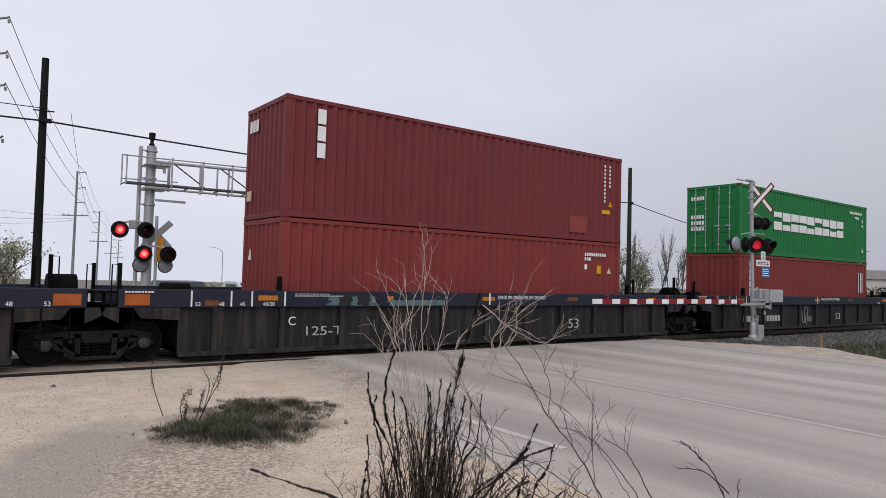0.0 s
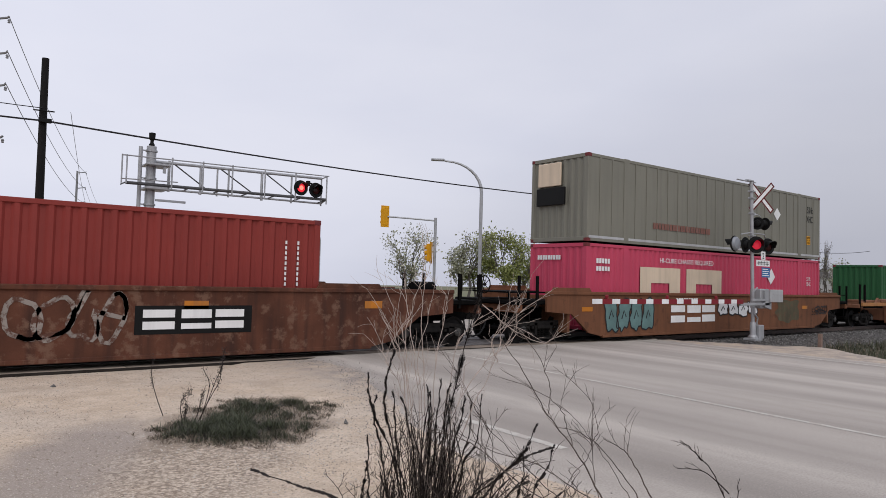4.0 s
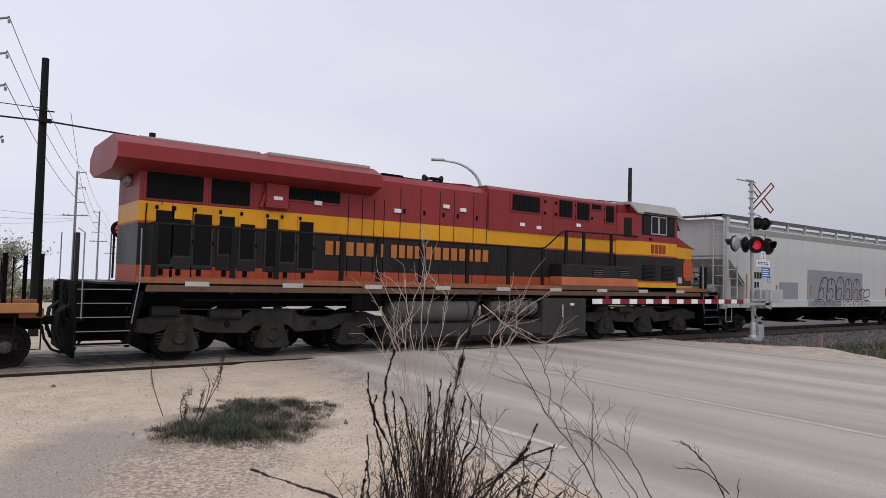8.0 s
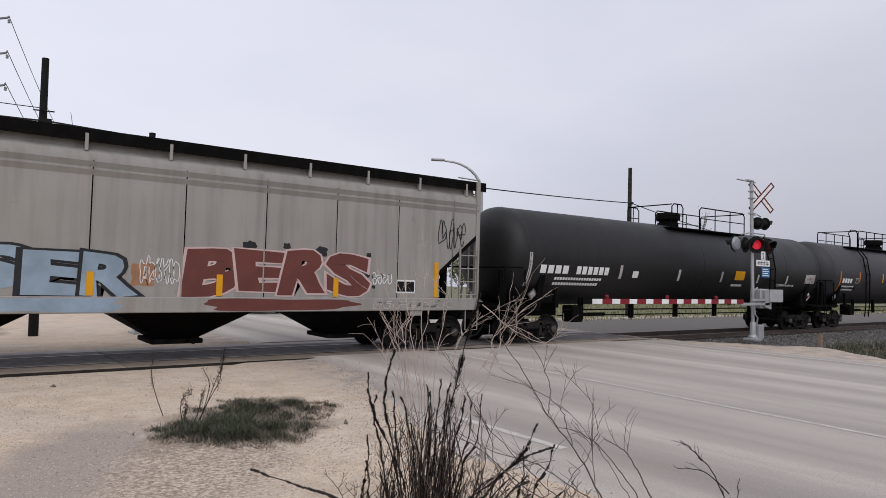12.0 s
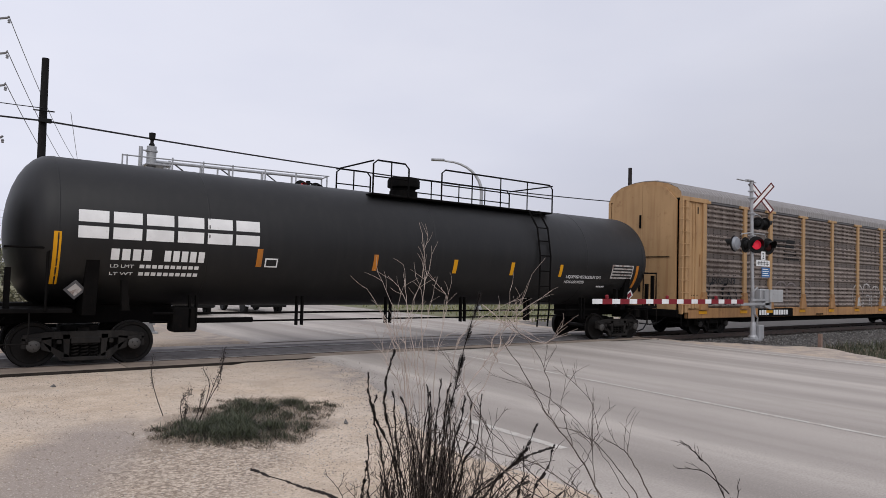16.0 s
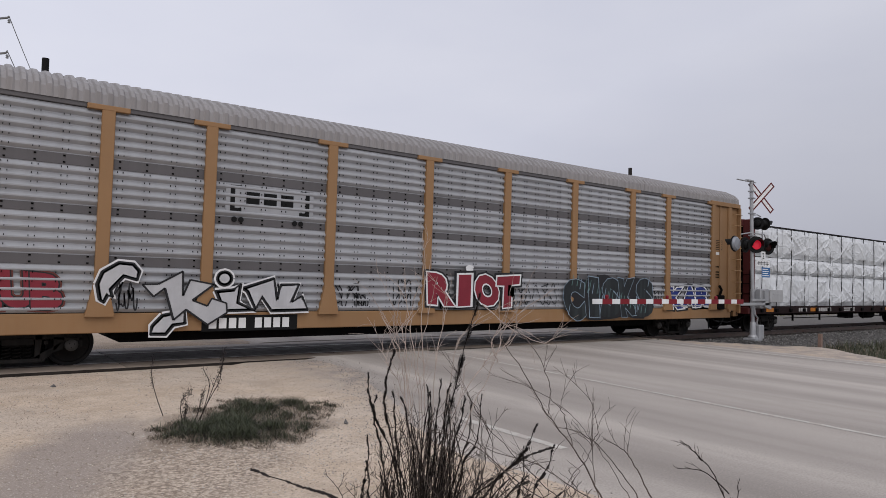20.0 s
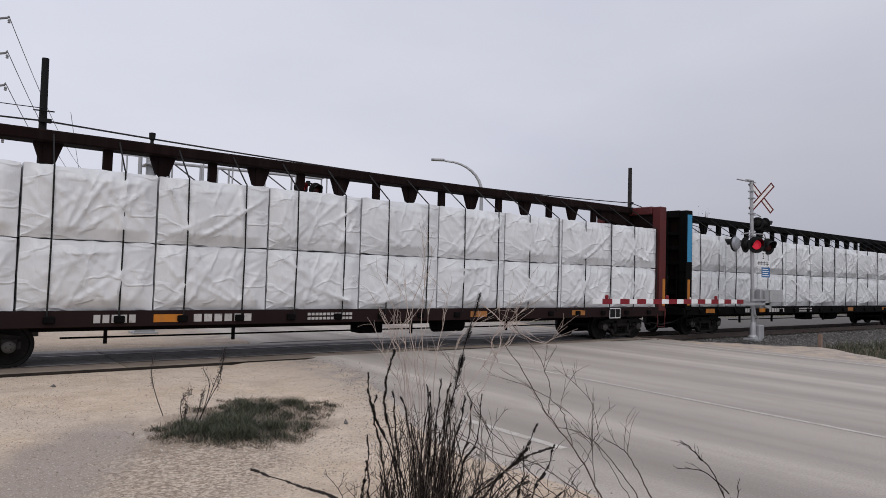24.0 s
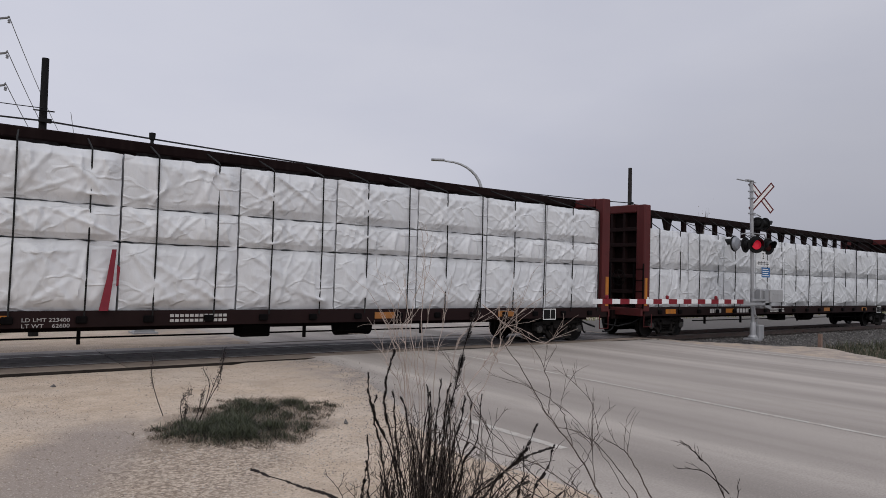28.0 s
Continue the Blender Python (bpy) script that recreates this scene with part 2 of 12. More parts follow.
def ground_height(x, y):
    h = -0.02 - dip(y)
    if x > 20.5 and y < 6:
        d = x - shoulder(y)
        h -= 0.42 * min(1.0, max(0.0, d / 1.1))
    d = math.hypot(x - 1.5, (y + 15.5) * 1.0)
    h += 0.22 * max(0.0, 1 - d / 6.5) ** 1.3
    h += 0.012 * noise.noise(Vector((x * 0.9, y * 0.9, 0))) if abs(x) < 60 and -20 < y < -1.4 else 0
    if road_left(y) + 0.35 < x < ROAD_X1 - 0.4 and y < -1.5:
        h = min(h, -0.05)
    if -1.45 < y < 2.0 and x < 21:
        h = -0.35
    if -1.75 < y < -1.3 and x < 5.2:
        h = -0.06
    return h


def ground_material():
    m, nt, p = blank("tan_gravel_ground")
    tc = nt.nodes.new("ShaderNodeTexCoord")
    sep = nt.nodes.new("ShaderNodeSeparateXYZ")
    nt.links.new(tc.outputs["Object"], sep.inputs[0])
    big, mid, fine = noise_tex(nt, 0.35, 5), noise_tex(nt, 2.2, 6, None, 0.62), noise_tex(nt, 38.0, 4, None, 0.7)

    def spot(cx, cy, rx, ry, turn, lo, hi, wob):
        """1 inside a turned ellipse with a ragged rim, 0 outside."""
        mp = nt.nodes.new("ShaderNodeMapping")
        mp.vector_type = "TEXTURE"
        mp.inputs["Location"].default_value = (cx, cy, 0)
        mp.inputs["Rotation"].default_value = (0, 0, radians(turn))
        mp.inputs["Scale"].default_value = (rx, ry, 1000.0)
        nt.links.new(tc.outputs["Object"], mp.inputs[0])
        ln = nt.nodes.new("ShaderNodeVectorMath")
        ln.operation = "LENGTH"
        nt.links.new(mp.outputs[0], ln.inputs[0])
        ad = nt.nodes.new("ShaderNodeMath")
        ad.operation = "MULTIPLY_ADD"
        nt.links.new(noise_tex(nt, 1.7, 6, None, 0.65), ad.inputs[0])
        ad.inputs[1].default_value = wob
        nt.links.new(ln.outputs["Value"], ad.inputs[2])
        return ramp(nt, ad.outputs[0], lo + wob * 0.5, hi + wob * 0.5, 1.0, 0.0)
    c = mix(nt, ramp(nt, mid, 0.3, 0.72), (0.47, 0.362, 0.262), (0.66, 0.535, 0.41))
    c = mix(nt, ramp(nt, big, 0.42, 0.62, 0, 0.4), c, (0.54, 0.48, 0.42))
    c = mix(nt, ramp(nt, noise_tex(nt, 0.8, 6, None, 0.65), 0.52, 0.68, 0, 0.45), c, (0.35, 0.27, 0.20))
    # a bare patch of fine grey dust, coarse pale gravel, dark soil under the weeds
    c = mix(nt, mix(nt, 1.0, spot(1.2, -8.3, 0.85, 2.2, -22, 0.6, 1.1, 0.9), (0.85, 0.85, 0.85), "MULTIPLY"), c, (0.29, 0.245, 0.215))
    coarse = noise_tex(nt, 24.0, 3, None, 0.6)
    chips = mix(nt, ramp(nt, coarse, 0.40, 0.62), (0.17, 0.125, 0.09), (0.60, 0.50, 0.40))
    c = mix(nt, mix(nt, 1.0, spot(2.3, -9.0, 1.0, 1.9, -30, 0.6, 1.1, 1.0), (0.85, 0.85, 0.85), "MULTIPLY"), c, chips)
    c = mix(nt, ramp(nt, noise_tex(nt, 7.0, 6, None, 0.7), 0.55, 0.7, 0, 0.45), c, (0.33, 0.26, 0.20))
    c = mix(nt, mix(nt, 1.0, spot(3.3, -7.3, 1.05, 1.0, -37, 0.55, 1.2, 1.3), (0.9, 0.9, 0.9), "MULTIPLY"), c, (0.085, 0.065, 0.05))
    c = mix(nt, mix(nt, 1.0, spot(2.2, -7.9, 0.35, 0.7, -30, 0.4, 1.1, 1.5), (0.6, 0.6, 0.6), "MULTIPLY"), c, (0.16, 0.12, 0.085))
    c = mix(nt, ramp(nt, noise_tex(nt, 1.1, 4, (0.4, 1.0, 1.0)), 0.66, 0.72, 0, 0.6), c, (0.25, 0.19, 0.145))
    c = mix(nt, ramp(nt, fine, 0.45, 0.70, 0, 0.65), c, (0.20, 0.155, 0.12))
    c = mix(nt, ramp(nt, noise_tex(nt, 55.0, 2), 0.60, 0.72, 0, 0.7), c, (0.70, 0.63, 0.55))
    c = mix(nt, ramp(nt, noise_tex(nt, 14.0, 3), 0.66, 0.74, 0, 0.5), c, (0.24, 0.20, 0.17))
    # worn wheel dirt beside the asphalt
    e = ramp(nt, sep.outputs["X"], 5.0, 6.4)
    e2 = mix(nt, 1.0, e, ramp(nt, mid, 0.35, 0.6), "MULTIPLY")
    c = mix(nt, e2, c, (0.30, 0.255, 0.22))

    def window(out, lo, hi, soft, wob):
        add = nt.nodes.new("ShaderNodeMath")
        add.operation = "MULTIPLY_ADD"
        nt.links.new(wob, add.inputs[0])
        add.inputs[1].default_value = soft
        nt.links.new(out, add.inputs[2])
        a, b = ramp(nt, add.outputs[0], lo, lo + soft * 0.4), ramp(nt, add.outputs[0], hi, hi + soft * 0.4, 1, 0)
        return mix(nt, 1.0, a, b, "MULTIPLY")
    # grass beyond the track, dark ballast dirt and verge right of the road
    green = mix(nt, ramp(nt, noise_tex(nt, 1.2, 6), 0.3, 0.7), (0.085, 0.095, 0.04), (0.17, 0.155, 0.085))
    far = window(sep.outputs["Y"], 9.0, 4000.0, 1.5, mid)
    right = window(sep.outputs["X"], 20.5, 4000.0, 1.5, mid)
    c = mix(nt, mix(nt, 1.0, far, right, "MULTIPLY"), c, green)
    left = window(sep.outputs["X"], -4000.0, 2.0, 1.5, mid)
    farl = window(sep.outputs["Y"], 7.0, 4000.0, 1.5, mid)
    c = mix(nt, mix(nt, 1.0, farl, left, "MULTIPLY"), c, green)
    vast = window(sep.outputs["Y"], 40.0, 4000.0, 6.0, mid)
    c = mix(nt, vast, c, green)
    verge = window(sep.outputs["X"], 24.6, 4000.0, 1.0, mid)
    c = mix(nt, mix(nt, 1.0, verge, window(sep.outputs["Y"], -4000.0, -3.8, 1.0, mid), "MULTIPLY"), c, (0.13, 0.115, 0.075))
    cess = window(sep.outputs["X"], 22.4, 4000.0, 1.0, mid)
    c = mix(nt, mix(nt, 1.0, cess, window(sep.outputs["Y"], -4.6, 8.0, 1.0, mid), "MULTIPLY"), c, (0.12, 0.11, 0.10))
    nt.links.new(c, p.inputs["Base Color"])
    p.inputs["Roughness"].default_value = 0.92
    bp = nt.nodes.new("ShaderNodeBump")
    bp.inputs["Strength"].default_value, bp.inputs["Distance"].default_value = 0.5, 0.03
    nt.links.new(mix(nt, 0.5, mid, fine), bp.inputs["Height"])
    nt.links.new(bp.outputs[0], p.inputs["Normal"])
    return m


def build_ground():
    xs = [-2500, -600, -200, -80, -40, -20] + [-10 + 0.4 * i for i in range(28)] + [1.2 + 0.3 * i for i in range(96)] + [31, 34, 40, 60, 120, 300, 900, 2500]
    ys = [-2500, -600, -150, -60, -30] + [-22 + 0.4 * i for i in range(20)] + [-14.0 + 0.3 * i for i in range(41)] + [-1.74, -1.72, -1.4, -1.39, 1.9, 1.91, 2.4, 4, 8, 14, 26, 60, 126, 260, 500, 2500]
    s = Shape()
    n = len(xs)
    v = [(x, y, ground_height(x, y)) for y in ys for x in xs]
    f = [(j * n + i, j * n + i + 1, (j + 1) * n + i + 1, (j + 1) * n + i) for j in range(len(ys) - 1) for i in range(n - 1)]
    s.add(v, f)
    tagged(part("ground", s, ground_material(), smooth=80), "pale tan packed gravel ground with worn patches", "ground", kind="structure")


build_ground()


def asphalt_material():
    m, nt, p = blank("worn_grey_asphalt")
    tracks = noise_tex(nt, 0.75, 3, (1.0, 0.03, 1.0), 0.45)
    mid, fine = noise_tex(nt, 1.6, 6, (1.0, 0.35, 1.0), 0.65), noise_tex(nt, 45.0, 4, None, 0.7)
    c = mix(nt, ramp(nt, tracks, 0.34, 0.66), (0.27, 0.236, 0.207), (0.525, 0.47, 0.416))
    c = mix(nt, ramp(nt, mid, 0.45, 0.7, 0, 0.45), c, (0.31, 0.272, 0.24))
    c = mix(nt, ramp(nt, noise_tex(nt, 2.6, 4, (1.0, 0.05, 1.0)), 0.60, 0.70, 0, 0.2), c, (0.22, 0.195, 0.17))
    c = mix(nt, ramp(nt, fine, 0.42, 0.70, 0, 0.5), c, (0.13, 0.123, 0.116))
    c = mix(nt, ramp(nt, noise_tex(nt, 60.0, 2), 0.60, 0.74, 0, 0.5), c, (0.55, 0.52, 0.49))
    nt.links.new(c, p.inputs["Base Color"])
    p.inputs["Roughness"].default_value = 0.85
    bp = nt.nodes.new("ShaderNodeBump")
    bp.inputs["Strength"].default_value, bp.inputs["Distance"].default_value = 0.25, 0.012
    nt.links.new(fine, bp.inputs["Height"])
    nt.links.new(bp.outputs[0], p.inputs["Normal"])
    return m


ASPHALT = asphalt_material()
LINE = paint("worn_road_line", (0.50, 0.475, 0.43), 0.8, 0, 0.2, 2.0, 0, rust=0.95, rustcol=(0.42, 0.37, 0.33), thr=0.47)


def ragged(x, y, amp):
    return x + amp * noise.noise(Vector((x * 3.1, y * 0.8, 7.0))) + amp * 0.5 * noise.noise(Vector((x, y * 3.3, 2.0)))


def build_road():
    s = Shape()
    for y0, y1, step in ((-60.0, -1.42, 0.35), (2.0, 260.0, 3.0)):
        k = int((y1 - y0) / step)
        v, f = [], []
        for j in range(k + 1):
            y = y0 + (y1 - y0) * j / k
            a, b = ragged(ROAD_X0, y, 0.16), ragged(ROAD_X1, y, 0.10)
            a += road_left(y) - ROAD_X0
            for i in range(9):
                x = a + (b - a) * (0.0, 0.025, 0.2, 0.35, 0.5, 0.65, 0.8, 0.975, 1.0)[i]
                v.append((x, y, (0.0 if 0 < i < 8 else -0.035) - dip(y)))
        f = [(j * 9 + i, j * 9 + i + 1, j * 9 + i + 10, j * 9 + i + 9) for j in range(k) for i in range(8)]
        s.add(v, f)
    road = tagged(part("road", s, ASPHALT, smooth=80), "worn grey asphalt road crossing the railway track", "road", kind="structure")
    for x, w, spans in ((19.2, 0.13, [(-59, -1.5), (2.1, 120)]), (10.15, 0.10, [(-13.5, -1.7), (2.1, 120)]), (5.9, 0.12, [(-10.5, -8.3)]), (14.7, 0.11, [(2.1, 120)])):
        for a, b in spans:
            n = int((b - a) / 1.2)
            q = Shape()
            v = []
            for i in range(n + 1):
                y = a + (b - a) * i / n
                z = 0.004 - dip(y)
                x = 10.52 + 0.058 * (y + 4.6) if abs(w - 0.10) < 0.001 and y < 0 else x
                v += [(x - w / 2 + 0.02 * noise.noise(Vector((y, x, 0))), y, z), (x + w / 2 + 0.02 * noise.noise(Vector((y, x, 5))), y, z)]
            q.add(v, [(2 * i, 2 * i + 1, 2 * i + 3, 2 * i + 2) for i in range(n)])
            part("lane_marking", q, LINE, road, "worn white painted line")


build_road()

EDGE_PANEL = paint("dusty_tan_panel", (0.27, 0.22, 0.18), 0.9, 0, 0.3, 1.2, 0, rust=0.6, rustcol=(0.15, 0.125, 0.105), spread=0.3, grain=30, spec=0.1)
GAUGE_PANEL = paint("stained_grey_panel", (0.175, 0.16, 0.158), 0.85, 0, 0.25, 1.4, 0, bump=0.3, rust=0.7, rustcol=(0.09, 0.082, 0.08), thr=0.5, spread=0.3, grain=30)
FAR_PANEL = paint("pale_worn_panel", (0.36, 0.325, 0.30), 0.85, 0, 0.2, 0.9, 0, rust=0.4, rustcol=(0.2, 0.18, 0.165), spread=0.2, grain=30)
STRIP_DARK = paint("black_flange_rubber", (0.026, 0.022, 0.019), 0.9, 0, 0.3, 2.0, spec=0.1)


def build_crossing():
    cr = thing("crossing_surface", "stained concrete panel level crossing between steel rails", "level crossing", kind="structure")
    for i in range(15):
        x0 = -16.4 + i * 2.44
        for y0, y1, m in ((-1.60, -0.86, EDGE_PANEL), (-0.66, -0.02, GAUGE_PANEL), (0.0, 0.64, GAUGE_PANEL), (0.84, 1.3, GAUGE_PANEL), (1.32, 1.86, FAR_PANEL)):
            part("crossing_panel", shared("crossing_panel|%.2f" % y0, lambda: Shape().box(0, 2.42, y0, y1, -0.28, -0.004, 0.012), m), m, cr, at=pose(x0, 0, 0.002 * ((i * 7) % 3)))
    # rubber edging strips, with shadow of the rail gaps put into their black
    for y, w, z in ((-1.635, 0.033, -0.006), (-0.855, 0.06, -0.012), (-0.70, 0.038, -0.03), (0.64, 0.05, -0.02), (0.79, 0.045, -0.02), (1.302, 0.016, -0.004)):
        part("flange_strip", Shape().box(-16.4, 20.2, y, y + w, -0.25, z), STRIP_DARK, cr)


def rail_profile(y):
    h = [(-0.07, -0.171), (0.07, -0.171), (0.07, -0.16), (0.01, -0.145), (0.01, -0.045), (0.037, -0.035), (0.037, -0.004), (0.03, 0.0), (-0.03, 0.0), (-0.037, -0.004), (-0.037, -0.035), (-0.01, -0.045), (-0.01, -0.145), (-0.07, -0.16)]
    return [(y + a, b) for a, b in h]


# ballast and ties toned dark for creosote and shadow on the track
BALLAST = paint("grey_ballast", (0.085, 0.078, 0.072), 0.9, 0, 0.45, 6.0, 0, bump=0.8, grain=22, rust=0.5, rustcol=(0.03, 0.027, 0.025))
STONE = leafy("crushed_stone", (0.055, 0.052, 0.05), (0.20, 0.19, 0.18), 0.9)
PEBBLE = leafy("tan_pebbles", (0.26, 0.21, 0.17), (0.58, 0.53, 0.47), 0.9)
TIE = paint("weathered_tie_wood", (0.04, 0.033, 0.028), 0.85, 0, 0.3, 5.0, 0.3)


def stones(n, place, lo, hi, seed):
    rnd = random.Random(seed)
    s = Shape()
    for _ in range(n):
        x, y, z = place(rnd)
        r = rnd.uniform(lo, hi)
        a = rnd.uniform(0, 6.28)
        c, d = math.cos(a) * r, math.sin(a) * r
        k = rnd.uniform(0.5, 0.9)
        v = [(x + c, y + d, z), (x - d * k, y + c * k, z + r * 0.1), (x - c, y - d, z), (x + d * k, y - c * k, z), (x + c * 0.2, y + d * 0.3, z + r * rnd.uniform(0.6, 1.0)), (x, y, z - r * 0.4)]
        s.add(v, [(0, 1, 4), (1, 2, 4), (2, 3, 4), (3, 0, 4), (1, 0, 5), (2, 1, 5), (3, 2, 5), (0, 3, 5)])
    return s


def build_track():
    tr = thing("railway_track", "single railway track of worn steel rails on dark ballast", "railway track", kind="structure")
    for y in (-0.755, 0.755):
        part("rail", Shape().prism(rail_profile(y), "x", -120, 420), RAIL_STEEL, tr)
        part("rail_head", Shape().box(-120, 420, y - 0.026, y + 0.026, 0.0, 0.003), RAIL_SHINE, tr, "polished running surface")
    bed = Shape()
    poly = [(-4.1, -0.47), (-1.75, -0.19), (1.75, -0.19), (4.1, -0.47), (4.1, -0.6), (-4.1, -0.6)]
    bed.prism(poly, "x", 20.6, 420)
    bed.prism([(-1.75, -0.19), (1.75, -0.19), (3.4, -0.5), (-3.4, -0.5)][::-1], "x", -120, -16.6)
    part("ballast_bed", bed, BALLAST, tr)
    for i in range(150):
        part("tie", shared("tie", lambda: Shape().box(-0.115, 0.115, -1.3, 1.3, -0.30, -0.172, 0.01), TIE), TIE, tr, at=pose(21.0 + i * 0.53, 0, 0, 0, 0, (i * 37 % 7 - 3) * 0.3))

    def on_bed(r):
        x, y = 20.7 + 45 * r.random() ** 1.7, r.uniform(-4.2, -1.2)
        z = -0.19 if abs(y) < 1.75 else -0.19 - (abs(y) - 1.75) * 0.12
        return x, y, z + 0.01
    tagged(part("ballast_stones", stones(8000, on_bed, 0.03, 0.065, 3), STONE, smooth=0), "loose grey crushed-stone ballast beside the rails", "ballast", kind="stuff")

    # stones in the gauge darkened for creosote and the track's shadow
    def in_gauge(r):
        return 20.7 + 40 * r.random() ** 1.7, r.uniform(-1.3, 1.5), -0.175
    tagged(part("oily_ballast", stones(3500, in_gauge, 0.03, 0.06, 4), leafy("oily_dark_stone", (0.018, 0.016, 0.015), (0.07, 0.063, 0.058), 0.9), smooth=0), "oily dark ballast between the rails", "ballast", kind="stuff")

    def on_ground(r):
        while True:
            x, y = r.uniform(0.3, 6.6), r.uniform(-12.5, -2.0)
            d = abs(x - 3.2) / 2.2 + abs(y + 8.2) / 2.6
            if r.random() < max(0.12, 1.15 - d):
                return x, y, ground_height(x, y)
    tagged(part("loose_pebbles", stones(5200, on_ground, 0.005, 0.017, 5), PEBBLE, smooth=0), "loose tan pebbles on packed gravel", "pebbles", kind="stuff")


build_crossing()
build_track()


# ---- poles, wires, signals ----
POLE_DARK = paint("tarred_wood_pole", (0.008, 0.008, 0.0085), 0.9, 0, 0.4, 3.0, 0.5, (0.028, 0.022, 0.02), bump=0.4, grain=40)
POLE_GREY = paint("weathered_grey_pole", (0.21, 0.21, 0.215), 0.85, 0, 0.2, 2.0, 0.4, (0.12, 0.12, 0.12), bump=0.3)
POLE_BROWN = paint("dark_brown_wood_pole", (0.035, 0.031, 0.03), 0.9, 0, 0.3, 2.0, 0.4, (0.06, 0.05, 0.045), bump=0.3, spec=0.1)
WIRE = paint("black_cable", (0.02, 0.02, 0.022), 0.6, 0, 0.1)
WIRE_THIN = paint("weathered_wire", (0.16, 0.165, 0.17), 0.6, 0.2, 0.1)


def sag(a, b, drop, n=24):
    a, b = Vector(a), Vector(b)
    return [tuple(a.lerp(b, i / n) - Vector((0, 0, drop * 4 * (i / n) * (1 - i / n)))) for i in range(n + 1)]


def wooden_pole(x, y, h, r, material, label, lean=(0, 0)):
    p = thing("utility_pole", label, "utility pole", pose(x, y, -0.05))
    part("shaft", Shape().tube([(0, 0, 0), (lean[0] * 0.5, lean[1] * 0.5, h * 0.5), (lean[0], lean[1], h)], r, 14, r * 0.72), material, p)
    return p


near_pole = wooden_pole(2.27, 6.0, 7.85, 0.128, POLE_DARK, "dark tarred wooden utility pole with a cut top", (-0.05, 0))
part("cable_bracket", Shape().box(-0.16, 0.16, -0.2, -0.1, 6.0, 6.12, 0.01).cyl((-0.3, -0.15, 6.32), (0.22, -0.15, 6.34), 0.02, 6), BLACK, near_pole)
far_pole = wooden_pole(32.6, 9.31, 8.75, 0.15, POLE_BROWN, "slim dark wooden utility pole carrying one cable")
part("cable_bracket", Shape().box(-0.12, 0.12, -0.2, -0.1, 6.58, 6.72, 0.01), BLACK, far_pole)


def cable(name, pts, r, material, label):
    tagged(part(name, Shape().tube(pts, r, 6), material), label, "cable")


cable("overhead_cable", sag((2.28, 5.85, 6.0), (32.55, 9.15, 6.6), 0.27, 40), 0.026, WIRE, "black overhead cable between two utility poles")
cable("overhead_cable", sag((32.55, 9.15, 6.6), (80, 14.5, 6.0), 1.2, 30), 0.024, WIRE, "black overhead cable between two utility poles")
cable("overhead_cable", sag((2.28, 5.85, 6.0), (-14, 2.0, 6.6), 0.5), 0.024, WIRE, "black overhead cable running past a dark pole")
cable("overhead_cable", sag((2.2, 5.9, 6.36), (-14, 2.5, 7.2), 0.5), 0.012, WIRE, "thin black overhead cable by a dark pole")
cable("overhead_cable", sag((2.9, 5.9, 6.36), (9, 40, 6.0), 0.6), 0.008, WIRE_THIN, "thin grey overhead wire by a dark pole")


def line_pole(x, y, h, side, arms, cross, scale=1.0):
    p = thing("transmission_pole", "tall grey wooden power pole with short side arms", "utility pole", pose(x, y, -0.1), group="power line poles")
    part("shaft", Shape().tube([(0, 0, -dip(y)), (0, 0, h)], 0.17, 10, 0.10), POLE_GREY, p)
    d = Vector((0.8, -0.6, 0))
    for z in arms:
        a = d * (side * 0.85)
        part("side_arm", Shape().tube([(0, 0, z - 0.1), tuple(a + Vector((0, 0, z))), tuple(a * 1.08 + Vector((0, 0, z + 0.06)))], 0.045, 6), POLE_GREY, p)
        part("insulator", Shape().lathe([(0.03, -0.02), (0.06, 0.0), (0.04, 0.05), (0.06, 0.08), (0.03, 0.14)], "z", tuple(a * 1.08 + Vector((0, 0, z - 0.2))), 8), POLE_GREY, p)
    if cross:
        part("crossarm", Shape().tube([tuple(d * -1.35 + Vector((0, 0, cross))), tuple(d * 1.35 + Vector((0, 0, cross)))], 0.055, 6), POLE_GREY, p)
        for k in (-1.2, -0.7, 0.7, 1.2):
            part("insulator", Shape().cyl(tuple(d * k + Vector((0, 0, cross))), tuple(d * k + Vector((0, 0, cross + 0.16))), 0.04, 6), POLE_GREY, p)
    return p


LINE_POLES = [(1.17, 16.55, 12.1), (11.31, 62.6, 11.95), (19.6, 97.5, 10.6), (28.9, 137.0, 9.6), (38.0, 176.0, 9.4)]
for i, (x, y, h) in enumerate(LINE_POLES):
    line_pole(x, y, h, 1 if i != 2 else -1, (h - 0.1, h - 1.7, h - 3.2) if i else (11.93, 10.5, 9.2, 7.1), h - 4.6 if i else 0)
for (x0, y0, h0), (x1, y1, h1) in zip(LINE_POLES, LINE_POLES[1:]):
    for dz in (0.0, 1.6, 3.1):
        k = 0.9
        cable("power_line", sag((x0 + 0.8 * k, y0 - 0.6 * k, h0 - (0.2 + dz * 0.87 if y0 < 20 else 0.3 + dz)), (x1 + 0.8 * k, y1 - 0.6 * k, h1 - 0.3 - dz), 0.9), 0.016, WIRE_THIN, "thin grey power line strung between tall poles")
for dz in (0.0, 1.2, 2.2):
    cable("power_line", sag((-12, 9.0, 6.5 - dz), (11.3, 62.6, 7.2 - dz * 0.2), 1.0), 0.013, WIRE_THIN, "thin grey power line strung between tall poles")


